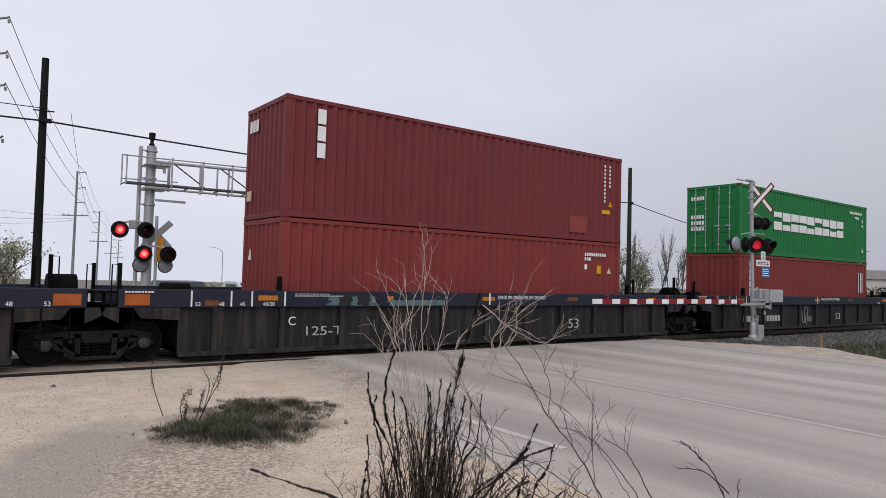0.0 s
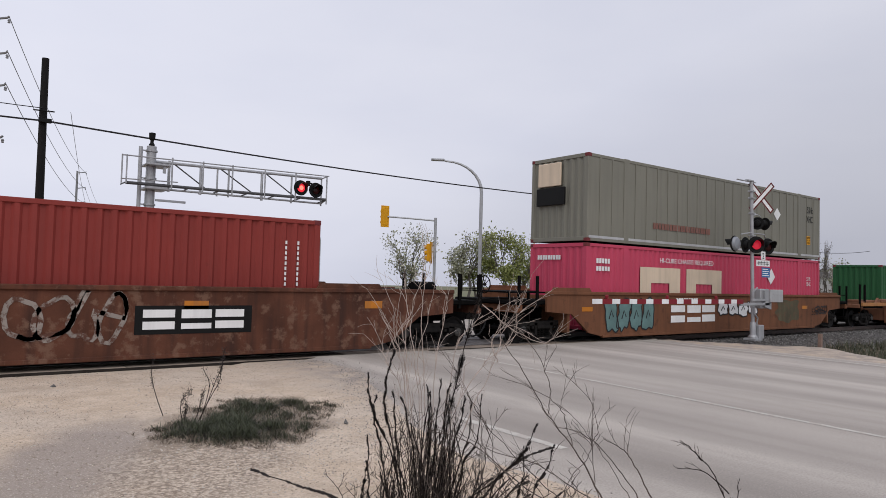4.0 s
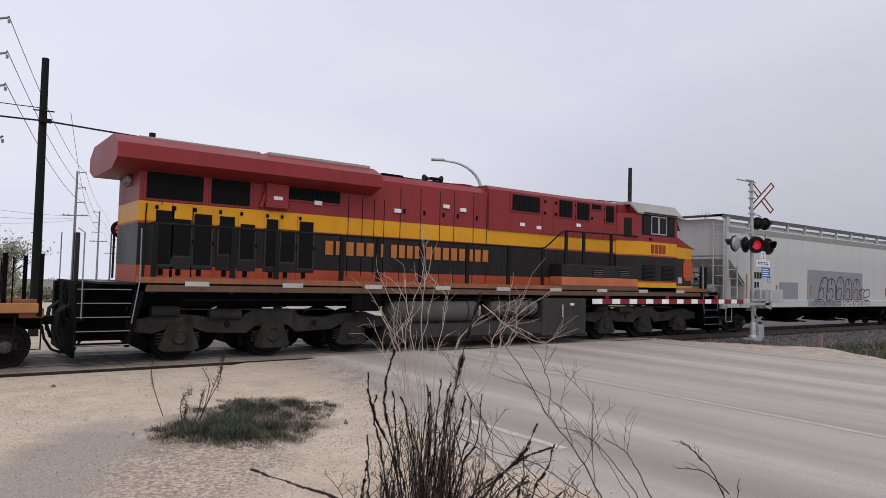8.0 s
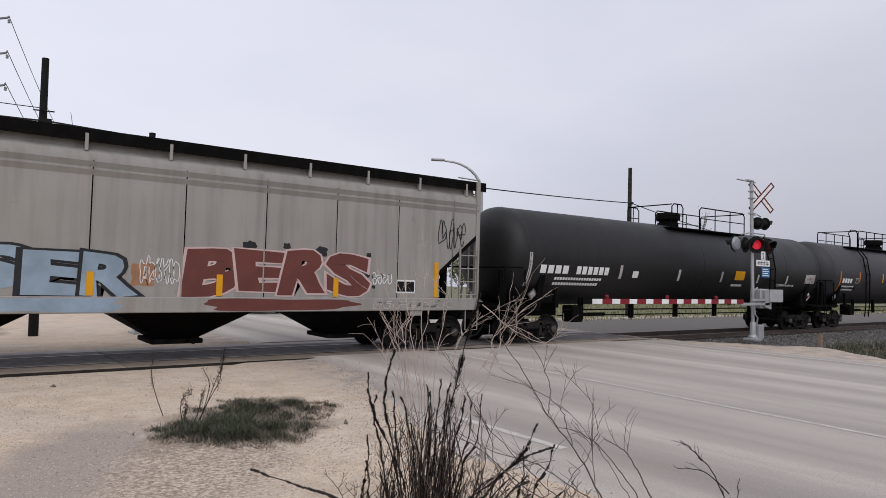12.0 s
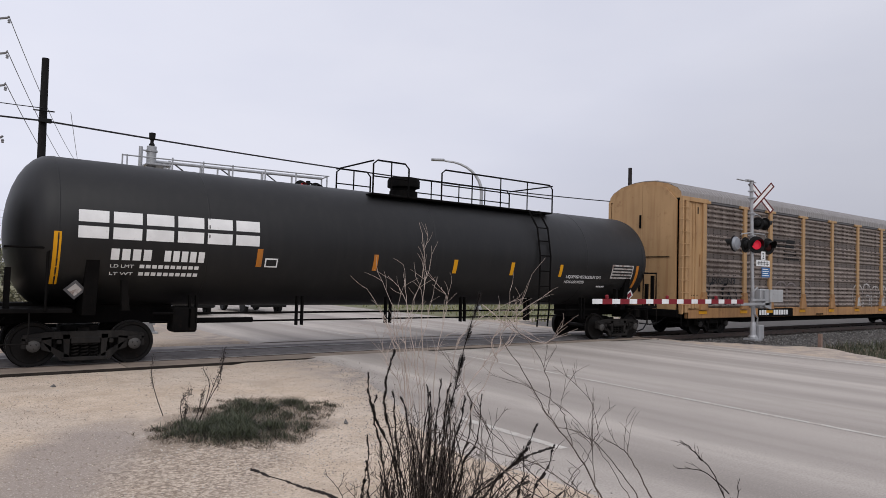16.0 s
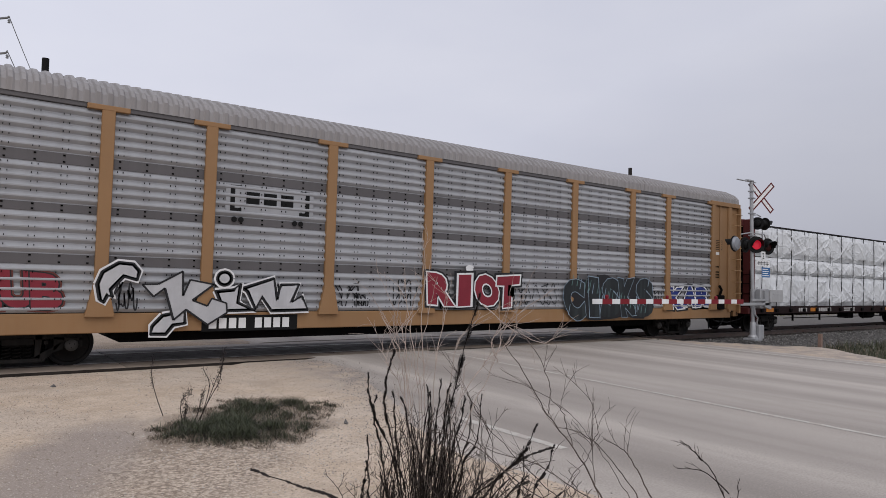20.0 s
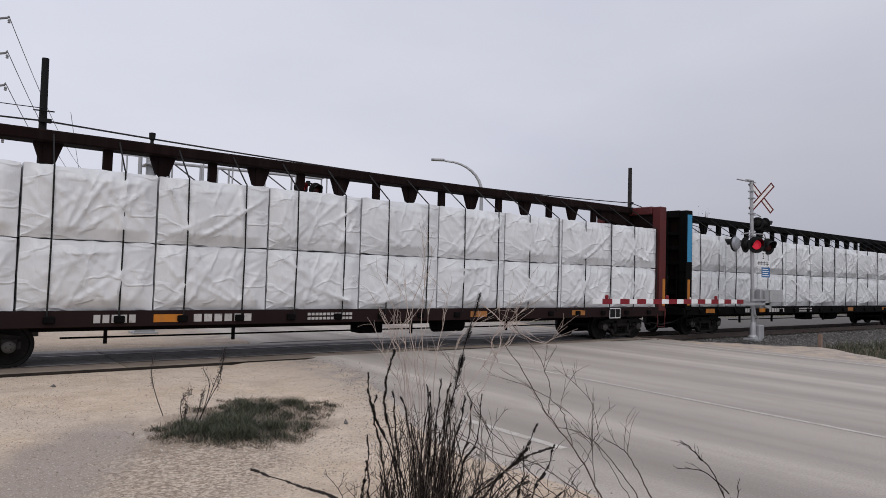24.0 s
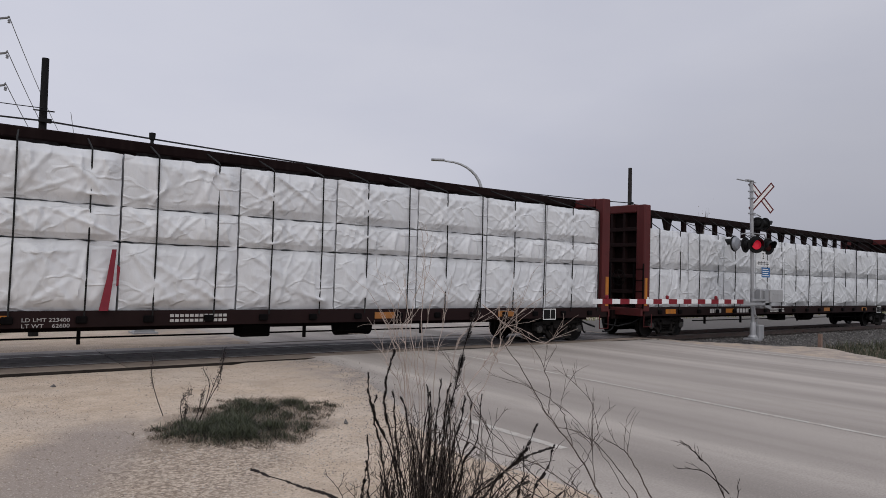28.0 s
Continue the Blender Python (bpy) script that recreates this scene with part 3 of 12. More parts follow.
def lamp_head(parent, at, r=0.15, lit=0, hood=0.32, back=False, glowing=RED_ON, core=True):
    """A flasher lamp that faces -y, with a round black backing and a long hood."""
    m = pose(*at, 0, 0, 180 if back else 0)
    o = part("lamp_housing", shared("lamp_housing%.2f" % r, lambda: Shape().lathe([(0.02, 0.16), (r * 0.7, 0.14), (r * 0.95, 0.04), (r * 1.0, -0.03), (r * 0.92, -0.03), (r * 0.9, 0.02), (0.02, 0.02)], "y", n=24).lathe([(r * 1.55, 0.0), (r * 1.6, 0.012), (r * 1.55, 0.024), (r * 1.0, 0.024)], "y", n=28), BLACK), BLACK, parent, at=m)
    part("lens", shared("lens%.2f%d%d" % (r, lit, core), lambda: Shape().lathe([(r * 0.92, 0.0), (r * 0.8, -0.02), (r * 0.45, -0.04), (0.01, -0.047)], "y", n=20), glowing if lit else LENS_OFF), RED_ON, o, "glowing red lens" if lit else "dark red unlit lens")
    if lit and core:
        part("lamp_core", shared("lamp_core%.2f" % r, lambda: Shape().lathe([(r * 0.5, -0.036), (r * 0.4, -0.046), (0.01, -0.052)], "y", n=16), RED_HOT), RED_HOT, o, "bright centre of the lit lamp")
    hd = Shape()
    v, n = [], 14
    for i in range(n + 1):
        a = math.pi * (-0.08 + 1.16 * i / n)
        for q, l in ((0.97, 0.0), (0.99, -hood * (0.55 + 0.45 * math.sin(max(0, min(math.pi, a)))))):
            v.append((r * q * math.cos(a), l, r * q * math.sin(a)))
    hd.add(v, [(2 * i, 2 * i + 1, 2 * i + 3, 2 * i + 2) for i in range(n)])
    if "hood%.2f%.2f" % (r, hood) not in CACHE:
        CACHE["hood%.2f%.2f" % (r, hood)] = finish(hd, "hood")
        CACHE["hood%.2f%.2f" % (r, hood)].materials.append(BLACK)
    part("hood", CACHE["hood%.2f%.2f" % (r, hood)], BLACK, o)
    return o


def crossbuck(parent, at, size, board, facing=0, edge=True, back=False):
    face = GALV if back else WHITE
    for a in (45, -45):
        m = pose(*at, 0, 0, facing) @ pose(0, 0.012 if a > 0 else -0.012, 0, 0, a, 0)
        b = part("crossbuck_board", Shape().box(-size / 2, size / 2, -0.004, 0.004, -board / 2, board / 2), face, parent, "white board" if not back else "bare metal back of a board", at=m)
        if edge:
            for z in (-board / 2, board / 2 - 0.05):
                part("red_edge", Shape().box(-size / 2, size / 2, -0.007, -0.004, z, z + 0.05), RED_EDGE, b, "dark red border")
            for x in (-size / 2, size / 2 - 0.05):
                part("red_edge", Shape().box(x, x + 0.05, -0.0075, -0.004, -board / 2, board / 2), RED_EDGE, b, "dark red border")


def build_gate():
    g = thing("crossing_gate", "grey railway crossing gate with lowered red and white arm", "crossing gate", pose(23.7, -3.1, -0.02))
    part("mast", Shape().cyl((0, 0, 0.35), (-0.2, 0, 5.72), 0.062, 14), GALV, g)
    part("base", Shape().box(-0.24, 0.24, -0.24, 0.24, 0, 0.07, 0.01).lathe([(0.17, 0.05), (0.17, 0.12), (0.11, 0.2), (0.1, 0.62), (0.08, 0.66)], "z", n=16), GALV, g)
    part("junction_box", Shape().box(0.10, 0.42, -0.2, 0.14, 0.06, 0.55, 0.02), GALV, g)
    part("conduit", Shape().tube([(0.16, -0.05, 0.5), (0.14, -0.1, 0.8), (-0.1, -0.12, 0.95), (-0.09, -0.1, 1.2)], 0.03, 8), GALV, g)
    part("mechanism_box", Shape().box(0.12, 0.72, -0.22, 0.2, 1.15, 1.86, 0.03), GALV, g)
    part("mechanism_cover", Shape().prism([(0.3, 1.2), (0.72, 1.12), (0.72, 1.7), (0.42, 1.86), (0.26, 1.8)], "y", -0.3, -0.22), GALV, g)
    part("counterweight", Shape().box(0.55, 1.45, -0.36, -0.30, 1.38, 1.84, 0.01).box(0.75, 1.3, -0.375, -0.36, 1.66, 1.70), ALU, g)
    part("arm_bracket", Shape().box(-1.35, 0.6, -0.30, -0.24, 1.26, 1.36, 0.01).box(-0.6, 0.5, -0.31, -0.24, 1.42, 1.5, 0.01).tube([(-0.35, -0.2, 1.3), (-0.35, -0.2, 1.75), (-0.1, -0.2, 1.9)], 0.025, 6), GALV, g)
    arm = part("gate_arm", Shape().box(-9.05, -1.3, -0.31, -0.27, 1.33, 1.47, 0.006), WHITE, g, "white fibreglass arm with red bands")
    for i in range(10):
        x = -8.66 + i * 0.78
        part("red_band", shared("red_band", lambda: Shape().box(0, 0.42, -0.316, -0.264, 1.325, 1.475), RED), RED, arm, at=pose(x, 0, 0))
    for x in (-8.45, -5.6, -2.9):
        part("arm_lamp", Shape().lathe([(0.02, 1.47), (0.05, 1.48), (0.055, 1.56), (0.03, 1.59)], "z", (x, -0.29, 0), 10), RED, arm, "small red gate arm lamp")
    crossbuck(g, (0.5, -0.10, 5.2), 1.42, 0.22, facing=-20)
    part("top_finial_arm", Shape().box(-0.95, 0.3, -0.03, 0.03, 5.70, 5.735, 0.008).box(-0.35, 0.1, -0.06, 0.06, 5.725, 5.78, 0.01), GALV, g)
    for z in (5.35, 5.1, 4.55, 3.75):
        part("clamp", Shape().box(-0.09, 0.12, -0.1, 0.09, z, z + 0.05, 0.008), GALV, g)
    part("lamp_bar", Shape().tube([(-0.75, -0.02, 3.78), (-0.2, -0.02, 3.86), (0.85, -0.02, 3.86), (0.95, -0.02, 3.7)], 0.022, 8), GALV, g)
    lamp_head(g, (0.0, -0.15, 3.44), 0.19, 1, glowing=RED_DIM, core=False).matrix_basis = pose(0.02, -0.16, 3.44, 0, 0, -38)
    lamp_head(g, (1.05, -0.12, 3.44), 0.19, 0).matrix_basis = pose(0.92, -0.12, 3.42, 0, 0, -18)
    lamp_head(g, (-0.9, 0.16, 3.44), 0.18, 0, back=True)
    lamp_head(g, (-0.1, 0.2, 3.44), 0.18, 0, back=True)
    part("lamp_back", Shape().lathe([(0.25, 0.0), (0.25, -0.03), (0.2, -0.09), (0.02, -0.13)], "y", (-0.9, 0.12, 3.44), 24), LENS_BACK, g, "pale grey back of a lamp")
    part("upper_lamp_bar", Shape().tube([(0, -0.02, 4.5), (0.35, -0.02, 4.56), (0.6, -0.02, 4.5)], 0.022, 8), GALV, g)
    up = lamp_head(g, (0.34, 0.1, 4.28), 0.145, 0, back=False)
    up.matrix_basis = pose(0.85, -0.05, 4.25, 0, 0, 78)
    lamp_head(g, (0.32, 0.12, 4.25), 0.145, 0).matrix_basis = pose(0.5, 0.05, 4.25, 0, 0, 110)
    s2 = part("track_sign", Shape().box(0.42, 0.72, -0.12, -0.11, 2.92, 3.22), WHITE, g, "white sign with the figure two")
    letters("track_number", "2", 0.3, BLACK, s2, 0.49, -0.124, 2.96)
    s3 = part("track_symbol_sign", Shape().box(0.08, 1.02, -0.12, -0.11, 2.68, 2.9), WHITE, g, "white sign with a railway track symbol")
    q = Shape().box(0.14, 0.96, -0.125, -0.12, 2.755, 2.77).box(0.14, 0.96, -0.125, -0.12, 2.81, 2.825)
    for i in range(7):
        q.box(0.2 + i * 0.11, 0.215 + i * 0.11, -0.126, -0.12, 2.71, 2.86)
    part("track_symbol", q, BLACK, s3)
    s4 = part("notice_sign", Shape().box(0.45, 1.02, -0.12, -0.11, 2.28, 2.64), paint("blue_sign", lin(40, 105, 165), 0.4), g, "blue notice sign with pale lines of writing")
    for i in range(4):
        part("text_bar", bars(0.5, 0.97 - 0.06 * (i % 2), -0.12, 2.33 + i * 0.075, 2.365 + i * 0.075, 7), WHITE, s4)
    # the mast leans a little: the upper fittings follow it
    for ob in g.children:
        z = sum((ob.matrix_basis @ v.co).z for v in ob.data.vertices) / len(ob.data.vertices)
        if z > 2.0 and not ob.name.startswith("mast"):
            ob.matrix_basis = Matrix.Translation((-0.036 * z, 0, 0)) @ ob.matrix_basis
    return g


build_gate()


CHORD_DARK = paint("dim_weathered_tube", (0.085, 0.085, 0.088), 0.6, 0.1, 0.2, 2.0, 0.3, (0.05, 0.048, 0.046))


def build_cantilever():
    c = thing("signal_cantilever", "galvanised cantilever crossing signal with red flashing lamps", "railway signal", pose(5.15, 6.0, -0.05))
    part("mast", Shape().cyl((0, 0, 0.2), (0, 0, 5.75), 0.15, 20, 0.14), GALV, c)
    part("foundation", Shape().box(-0.35, 0.35, -0.35, 0.35, 0, 0.09, 0.01).prism([(-0.3, 0.08), (0.3, 0.08), (0.17, 0.42), (-0.17, 0.42)], "y", -0.17, 0.17), GALV, c)
    part("bell", Shape().lathe([(0.03, 5.7), (0.05, 5.74), (0.09, 5.80), (0.05, 5.86), (0.05, 5.93), (0.09, 5.98), (0.10, 6.16), (0.03, 6.18)], "z", n=14), BLACK, c, "dark crossing bell")
    part("ladder_rail", Shape().cyl((-0.32, -0.05, 0.3), (-0.32, -0.05, 5.7), 0.06, 8), GALV, c)
    part("ladder_rail", Shape().cyl((0.22, -0.25, 0.3), (0.18, -0.25, 3.6), 0.045, 8), GALV, c)
    for z in (5.6, 4.75, 3.95, 3.0, 2.4):
        part("bracket", Shape().cyl((-0.32, -0.05, z), (0.05, 0, z), 0.02, 6).lathe([(0.15, z - 0.03), (0.175, z - 0.03), (0.175, z + 0.03), (0.15, z + 0.03)], "z", n=16), GALV, c)
    x0, x1, zb, zt = -0.76, 5.8, 4.54, 5.22
    near, back = -0.32, 0.32
    part("lower_chord", Shape().cyl((x0, near, 4.53), (x1, near, 4.61), 0.05, 10), CHORD_DARK, c, "dull dark lower tube")
    part("lower_chord", Shape().cyl((0.2, back, 4.5), (5.93, back, 4.53), 0.036, 10), GALV, c)
    part("upper_chord", Shape().cyl((0.1, back, 5.34), (5.93, back, 5.44), 0.05, 10), GALV, c)
    for x in (0.53, 1.47, 2.41, 3.51, 4.61, 5.79):
        part("rail_post", Shape().cyl((x, near - 0.06, 4.44), (x, near - 0.06, 5.42), 0.026, 8), GALV, c)
    for x in (-0.89, -0.76):
        part("rail_post", Shape().cyl((x, near - 0.06, 4.5), (x, near - 0.06, 5.36), 0.022, 8), GALV, c)
    for x, r in ((0.62, 0.045), (1.61, 0.045), (2.15, 0.03), (2.53, 0.034), (3.68, 0.05), (4.77, 0.034), (5.93, 0.03)):
        part("web_post", Shape().cyl((x, back, 4.44), (x, back, 5.42), r, 8), GALV, c)
    for x, q in ((0.73, 1.77), (2.24, 3.36), (3.84, 4.94)):
        part("web_brace", Shape().cyl((x, back, 5.36), (q, back, 4.66), 0.022, 6), CHORD_DARK, c)
    part("hand_rail", Shape().cyl((-0.91, near - 0.07, 5.33), (5.87, near - 0.07, 5.44), 0.02, 6), GALV, c)
    part("hand_rail", Shape().cyl((-0.9, near - 0.07, 4.63), (0.71, near - 0.07, 4.68), 0.018, 6), GALV, c)
    for i in range(8):
        x = x0 + i * (x1 - x0) / 7
        part("cross_tie", Shape().cyl((x, -0.36, zb + i * 0.008), (x, 0.36, zb), 0.022, 6), CHORD_DARK, c)
    part("end_tie", Shape().cyl((5.8, near, 5.42), (5.93, back, 5.43), 0.022, 6).cyl((5.8, near, 4.6), (5.93, back, 4.53), 0.03, 6), GALV, c)
    part("arm_clamp", Shape().box(-0.2, 0.45, -0.38, 0.38, zb - 0.14, zb - 0.05, 0.02).box(-0.2, 0.5, -0.38, 0.38, zt - 0.09, zt - 0.02, 0.02).box(0.28, 0.36, -0.34, -0.28, zt - 0.3, zt), GALV, c)
    part("step_arm", Shape().box(0.1, 1.0, -0.3, -0.24, 4.05, 4.12, 0.01), GALV, c)
    part("lamp_bar", Shape().tube([(4.72, -0.35, 5.02), (5.07, -0.4, 5.14), (5.5, -0.35, 5.04)], 0.03, 8).box(5.02, 5.14, -0.42, -0.3, 5.02, 5.2, 0.01), BLACK, c)
    lamp_head(c, (4.78, -0.45, 4.92), 0.165, 1)
    lamp_head(c, (5.36, -0.42, 4.9), 0.165, 0)
    part("lamp_bar", Shape().tube([(-0.86, -0.4, 3.32), (-0.5, -0.38, 3.4), (-0.1, -0.4, 3.34)], 0.03, 8).box(-0.62, -0.42, -0.44, -0.3, 3.16, 3.42, 0.02).cyl((-0.5, -0.35, 3.2), (0, 0, 3.2), 0.03), GALV, c)
    lamp_head(c, (-0.88, -0.45, 3.12), 0.155, 1)
    lamp_head(c, (-0.16, -0.45, 3.14), 0.155, 0)
    part("lamp_bar", Shape().tube([(-0.18, -0.3, 2.6), (0.1, -0.25, 2.68), (0.56, -0.3, 2.62)], 0.025, 8), GALV, c)
    lamp_head(c, (-0.18, -0.4, 2.44), 0.15, 1)
    lamp_head(c, (0.52, -0.4, 2.44), 0.15, 0)
    for x in (-0.22, 0.5):
        part("lamp_back", Shape().lathe([(0.2, -0.03), (0.2, 0.0), (0.16, -0.05), (0.02, -0.07)], "y", (x, -0.2, 2.1), 22), LENS_BACK, c, "pale grey back of a lamp")
        part("lamp_back_rim", Shape().lathe([(0.225, 0.0), (0.225, 0.02), (0.19, 0.02)], "y", (x, -0.2, 2.1), 24), BLACK, c)
    crossbuck(c, (0.3, 0.14, 3.05), 1.15, 0.2, edge=False, back=True)
    part("sign_back", Shape().box(-0.35, 0.6, 0.14, 0.16, 1.15, 1.32), GALV, c, "bare metal back of a sign")
    part("warning_tape", Shape().box(0.22, 0.4, -0.2, -0.17, 2.2, 2.95), paint("orange_yellow_board", lin(225, 150, 40), 0.5), c, "yellow board on the mast")
    part("control_cabinet", Shape().box(-0.3, 0.3, 0.2, 0.6, 0.3, 1.3, 0.03), ALU, c)


build_cantilever()


def street_lamp(x, y, h, reach, ang):
    p = thing("street_lamp", "grey steel street lamp with a curved arm", "street lamp", pose(x, y, -0.05, 0, 0, ang), group="street lamps")
    r = reach
    foot = -dip(y)
    pts = [(0, 0, foot + 0.3), (0, 0, h - 1.9)] + [(-r * (1 - math.cos(a)) * 0.85, 0, h - 1.9 + 1.8 * math.sin(a)) for a in [math.pi / 2 * i / 8 for i in range(1, 9)]] + [(-r * 0.95, 0, h - 0.03)]
    part("pole", Shape().tube(pts, 0.11, 10, 0.05), GALV, p)
    part("base_cover", Shape().lathe([(0.2, foot), (0.2, foot + 0.2), (0.13, foot + 0.35)], "z", n=12), GALV, p)
    part("lamp_head", Shape().box(-r - 0.55, -r * 0.9, -0.16, 0.16, h - 0.1, h + 0.03, 0.04), GALV, p)
    return p


street_lamp(25.7, 14.7, 8.95, 2.5, -33)
street_lamp(43.3, 70.8, 8.6, 3.0, -33)
street_lamp(54.5, 121, 8.2, 3.2, -33)
street_lamp(60, 160, 8.2, 3.2, -33)


def traffic_head(parent, at, ang=0):
    o = part("signal_head", Shape().box(-0.2, 0.2, -0.16, 0.16, -0.6, 0.6, 0.04).box(-0.3, 0.3, 0.10, 0.13, -0.72, 0.72, 0.02), YELLOW, parent, "yellow three-aspect traffic light", at=pose(*at, 0, 0, ang))
    for z in (-0.36, 0, 0.36):
        part("visor", Shape().lathe([(0.15, -0.16), (0.15, -0.32), (0.135, -0.32), (0.135, -0.16)], "y", (0, 0, z), 14), YELLOW, o)
    return o


def build_traffic_signal():
    p = thing("traffic_signal", "yellow traffic signals on a grey mast arm", "traffic light", pose(26.7, 20.6, -0.05, 0, 0, -37))
    part("pole", Shape().cyl((0, 0, 0), (0, 0, 5.95), 0.10, 12), GALV, p)
    part("mast_arm", Shape().tube([(0, 0, 5.75), (-1.5, 0, 5.85), (-3.3, 0, 5.95)], 0.055, 8), GALV, p)
    traffic_head(p, (-3.45, 0, 5.95), 180 + 30)
    traffic_head(p, (-0.35, 0, 3.6), 180 + 75)


build_traffic_signal()


# ---- trees, bushes ----
BARK = paint("grey_brown_bark", (0.13, 0.115, 0.10), 0.9, 0, 0.25, 4.0, bump=0.4)
LEAF_YELLOW = leafy("spring_leaves", (0.13, 0.16, 0.03), (0.30, 0.31, 0.10))
LEAF_PALE = leafy("pale_budding_leaves", (0.20, 0.21, 0.12), (0.42, 0.41, 0.30))
LEAF_SPRUCE = leafy("spruce_needles", (0.018, 0.032, 0.022), (0.045, 0.065, 0.045))
LEAF_DULL = leafy("dull_olive_scrub", (0.15, 0.145, 0.085), (0.30, 0.28, 0.19))
# LEAF_HAZE is paled: distance haze put into the leaf colour
LEAF_HAZE = leafy("hazy_far_twigs", (0.24, 0.225, 0.21), (0.42, 0.40, 0.38))
LEAF_GREY = leafy("bare_twig_haze", (0.16, 0.14, 0.12), (0.28, 0.25, 0.21))


def leaf_quad(rnd, v, f, p, size):
    a = Vector((rnd.gauss(0, 1), rnd.gauss(0, 1), rnd.gauss(0, 1))).normalized() * size
    b = a.orthogonal().normalized() * size * 0.6
    b.rotate(Matrix.Rotation(rnd.uniform(0, 6.28), 3, a))
    n = len(v)
    v += [tuple(p + a), tuple(p + b), tuple(p - a), tuple(p - b)]
    f.append((n, n + 1, n + 2, n + 3))


def tree(x, y, h, spread, leaf, leaves, seed, label, size=0.16, trunk=0.14, upright=0.5, first=0.18):
    rnd = random.Random(seed)
    t = thing("tree", label, "tree", pose(x, y, -0.1 - dip(y)), group="background trees")
    h += dip(y)
    wood = Shape()
    tips = []

    def grow(p, d, length, r, depth):
        q = p + d * length
        mid = (p + q) / 2 + Vector((rnd.gauss(0, 1), rnd.gauss(0, 1), 0)) * length * 0.06
        wood.tube([tuple(p), tuple(mid), tuple(q)], r, 5 if depth else 8, r * 0.6)
        if depth >= 1:
            tips.extend([mid, q])
        if depth >= 4:
            return
        for _ in range(3 if depth < 3 else 2):
            side = Vector((rnd.gauss(0, 1), rnd.gauss(0, 1), rnd.gauss(upright, 0.35))).normalized()
            nd = (d * 0.75 + side * spread).normalized()
            grow(p + d * length * rnd.uniform(0.6, 1.0), nd, length * rnd.uniform(0.58, 0.8), r * 0.55, depth + 1)

    for k in range(3):
        grow(Vector((rnd.gauss(0, 0.3), rnd.gauss(0, 0.3), 0)), Vector((rnd.gauss(0, 0.14), rnd.gauss(0, 0.14), 1)).normalized(), h * (0.30, 0.22, 0.16)[k], trunk * (1, 0.7, 0.5)[k], 0)
    top = max(p.z for p in tips)
    k = h / top
    wood.v = [(a * k, b * k, c * k) for a, b, c in wood.v]
    part("trunk", wood, BARK, t)
    v, f = [], []
    for _ in range(leaves):
        p = rnd.choice(tips) * k
        p = p + Vector((rnd.gauss(0, 1), rnd.gauss(0, 1), rnd.gauss(0, 1))) * h * 0.045
        leaf_quad(rnd, v, f, p, size * rnd.uniform(0.6, 1.3))
    if leaves:
        s = Shape()
        s.add(v, f)
        part("crown", s, leaf, t, smooth=0)
    return t


def spruce(x, y, h, seed):
    rnd = random.Random(seed)
    t = thing("spruce_tree", "dark green spruce tree with drooping boughs", "tree", pose(x, y, -0.1 - dip(y)), group="background trees")
    h += dip(y)
    part("trunk", Shape().cyl((0, 0, 0), (0, 0, h), 0.16, 8, 0.02), BARK, t)
    v, f = [], []
    for _ in range(int(h * 420)):
        z = h * (0.06 + 0.94 * rnd.random() ** 1.15)
        tier = 0.78 + 0.22 * math.cos(z * 7.5)
        r = (h - z) * 0.30 * tier * rnd.random() ** 0.5 + 0.05
        a = rnd.uniform(0, 6.28)
        leaf_quad(rnd, v, f, Vector((r * math.cos(a), r * math.sin(a), z - r * 0.25)), rnd.uniform(0.09, 0.2))
    s = Shape()
    s.add(v, f)
    part("crown", s, LEAF_SPRUCE, t, smooth=0)


def far_at(u, d):
    """A spot on the ground d metres away, u across the view from -1 to 1."""
    a = math.atan2(0.5993, 0.7994) + math.atan(u * math.tan(radians(66.49 / 2)))
    return EYE.x + d * math.sin(a), EYE.y + d * math.cos(a)


def u_of(px):
    return px / 784 - 1


for px, d, h, spr, leaf, n, seed, size in ((725, 82, 8.0, 0.55, LEAF_PALE, 1500, 1, 0.15), (815, 92, 8.2, 0.5, LEAF_PALE, 2200, 2, 0.17), (850, 95, 8.6, 0.5, LEAF_YELLOW, 1800, 3, 0.17),
                                           (900, 88, 8.4, 0.55, LEAF_YELLOW, 3800, 4, 0.17), (925, 94, 8.0, 0.5, LEAF_YELLOW, 1800, 14, 0.16), (1040, 100, 7.8, 0.5, LEAF_PALE, 1500, 5, 0.16), (1020, 90, 5.0, 0.5, LEAF_YELLOW, 900, 15, 0.15), (1105, 96, 7.2, 0.5, LEAF_PALE, 1300, 6, 0.16),
                                           (1135, 104, 6.5, 0.5, LEAF_PALE, 900, 7, 0.16), (1490, 120, 6.8, 0.5, LEAF_PALE, 1000, 8, 0.16), (10, 105, 6.5, 0.6, LEAF_PALE, 1600, 9, 0.17), (35, 118, 5.2, 0.6, LEAF_PALE, 1100, 10, 0.17), (-40, 100, 7.0, 0.6, LEAF_PALE, 1500, 11, 0.17)):
    x, y = far_at(u_of(px), d)
    tree(x, y, h, spr, leaf, n, seed, "spring tree with sparse young yellow-green leaves" if leaf is LEAF_YELLOW else "slender tree with pale sparse spring buds", size)
for px, d, h, seed in ((1180, 92, 9.4, 21), (1215, 92, 12.2, 22), (1196, 95, 8.2, 23), (1118, 96, 9.2, 27), (1447, 120, 9.0, 24), (1465, 122, 9.5, 25)):
    x, y = far_at(u_of(px), d)
    tree(x, y, h, 0.17, LEAF_GREY, 120, seed, "tall narrow bare poplar with upright branches", 0.1, 0.1, 1.4)
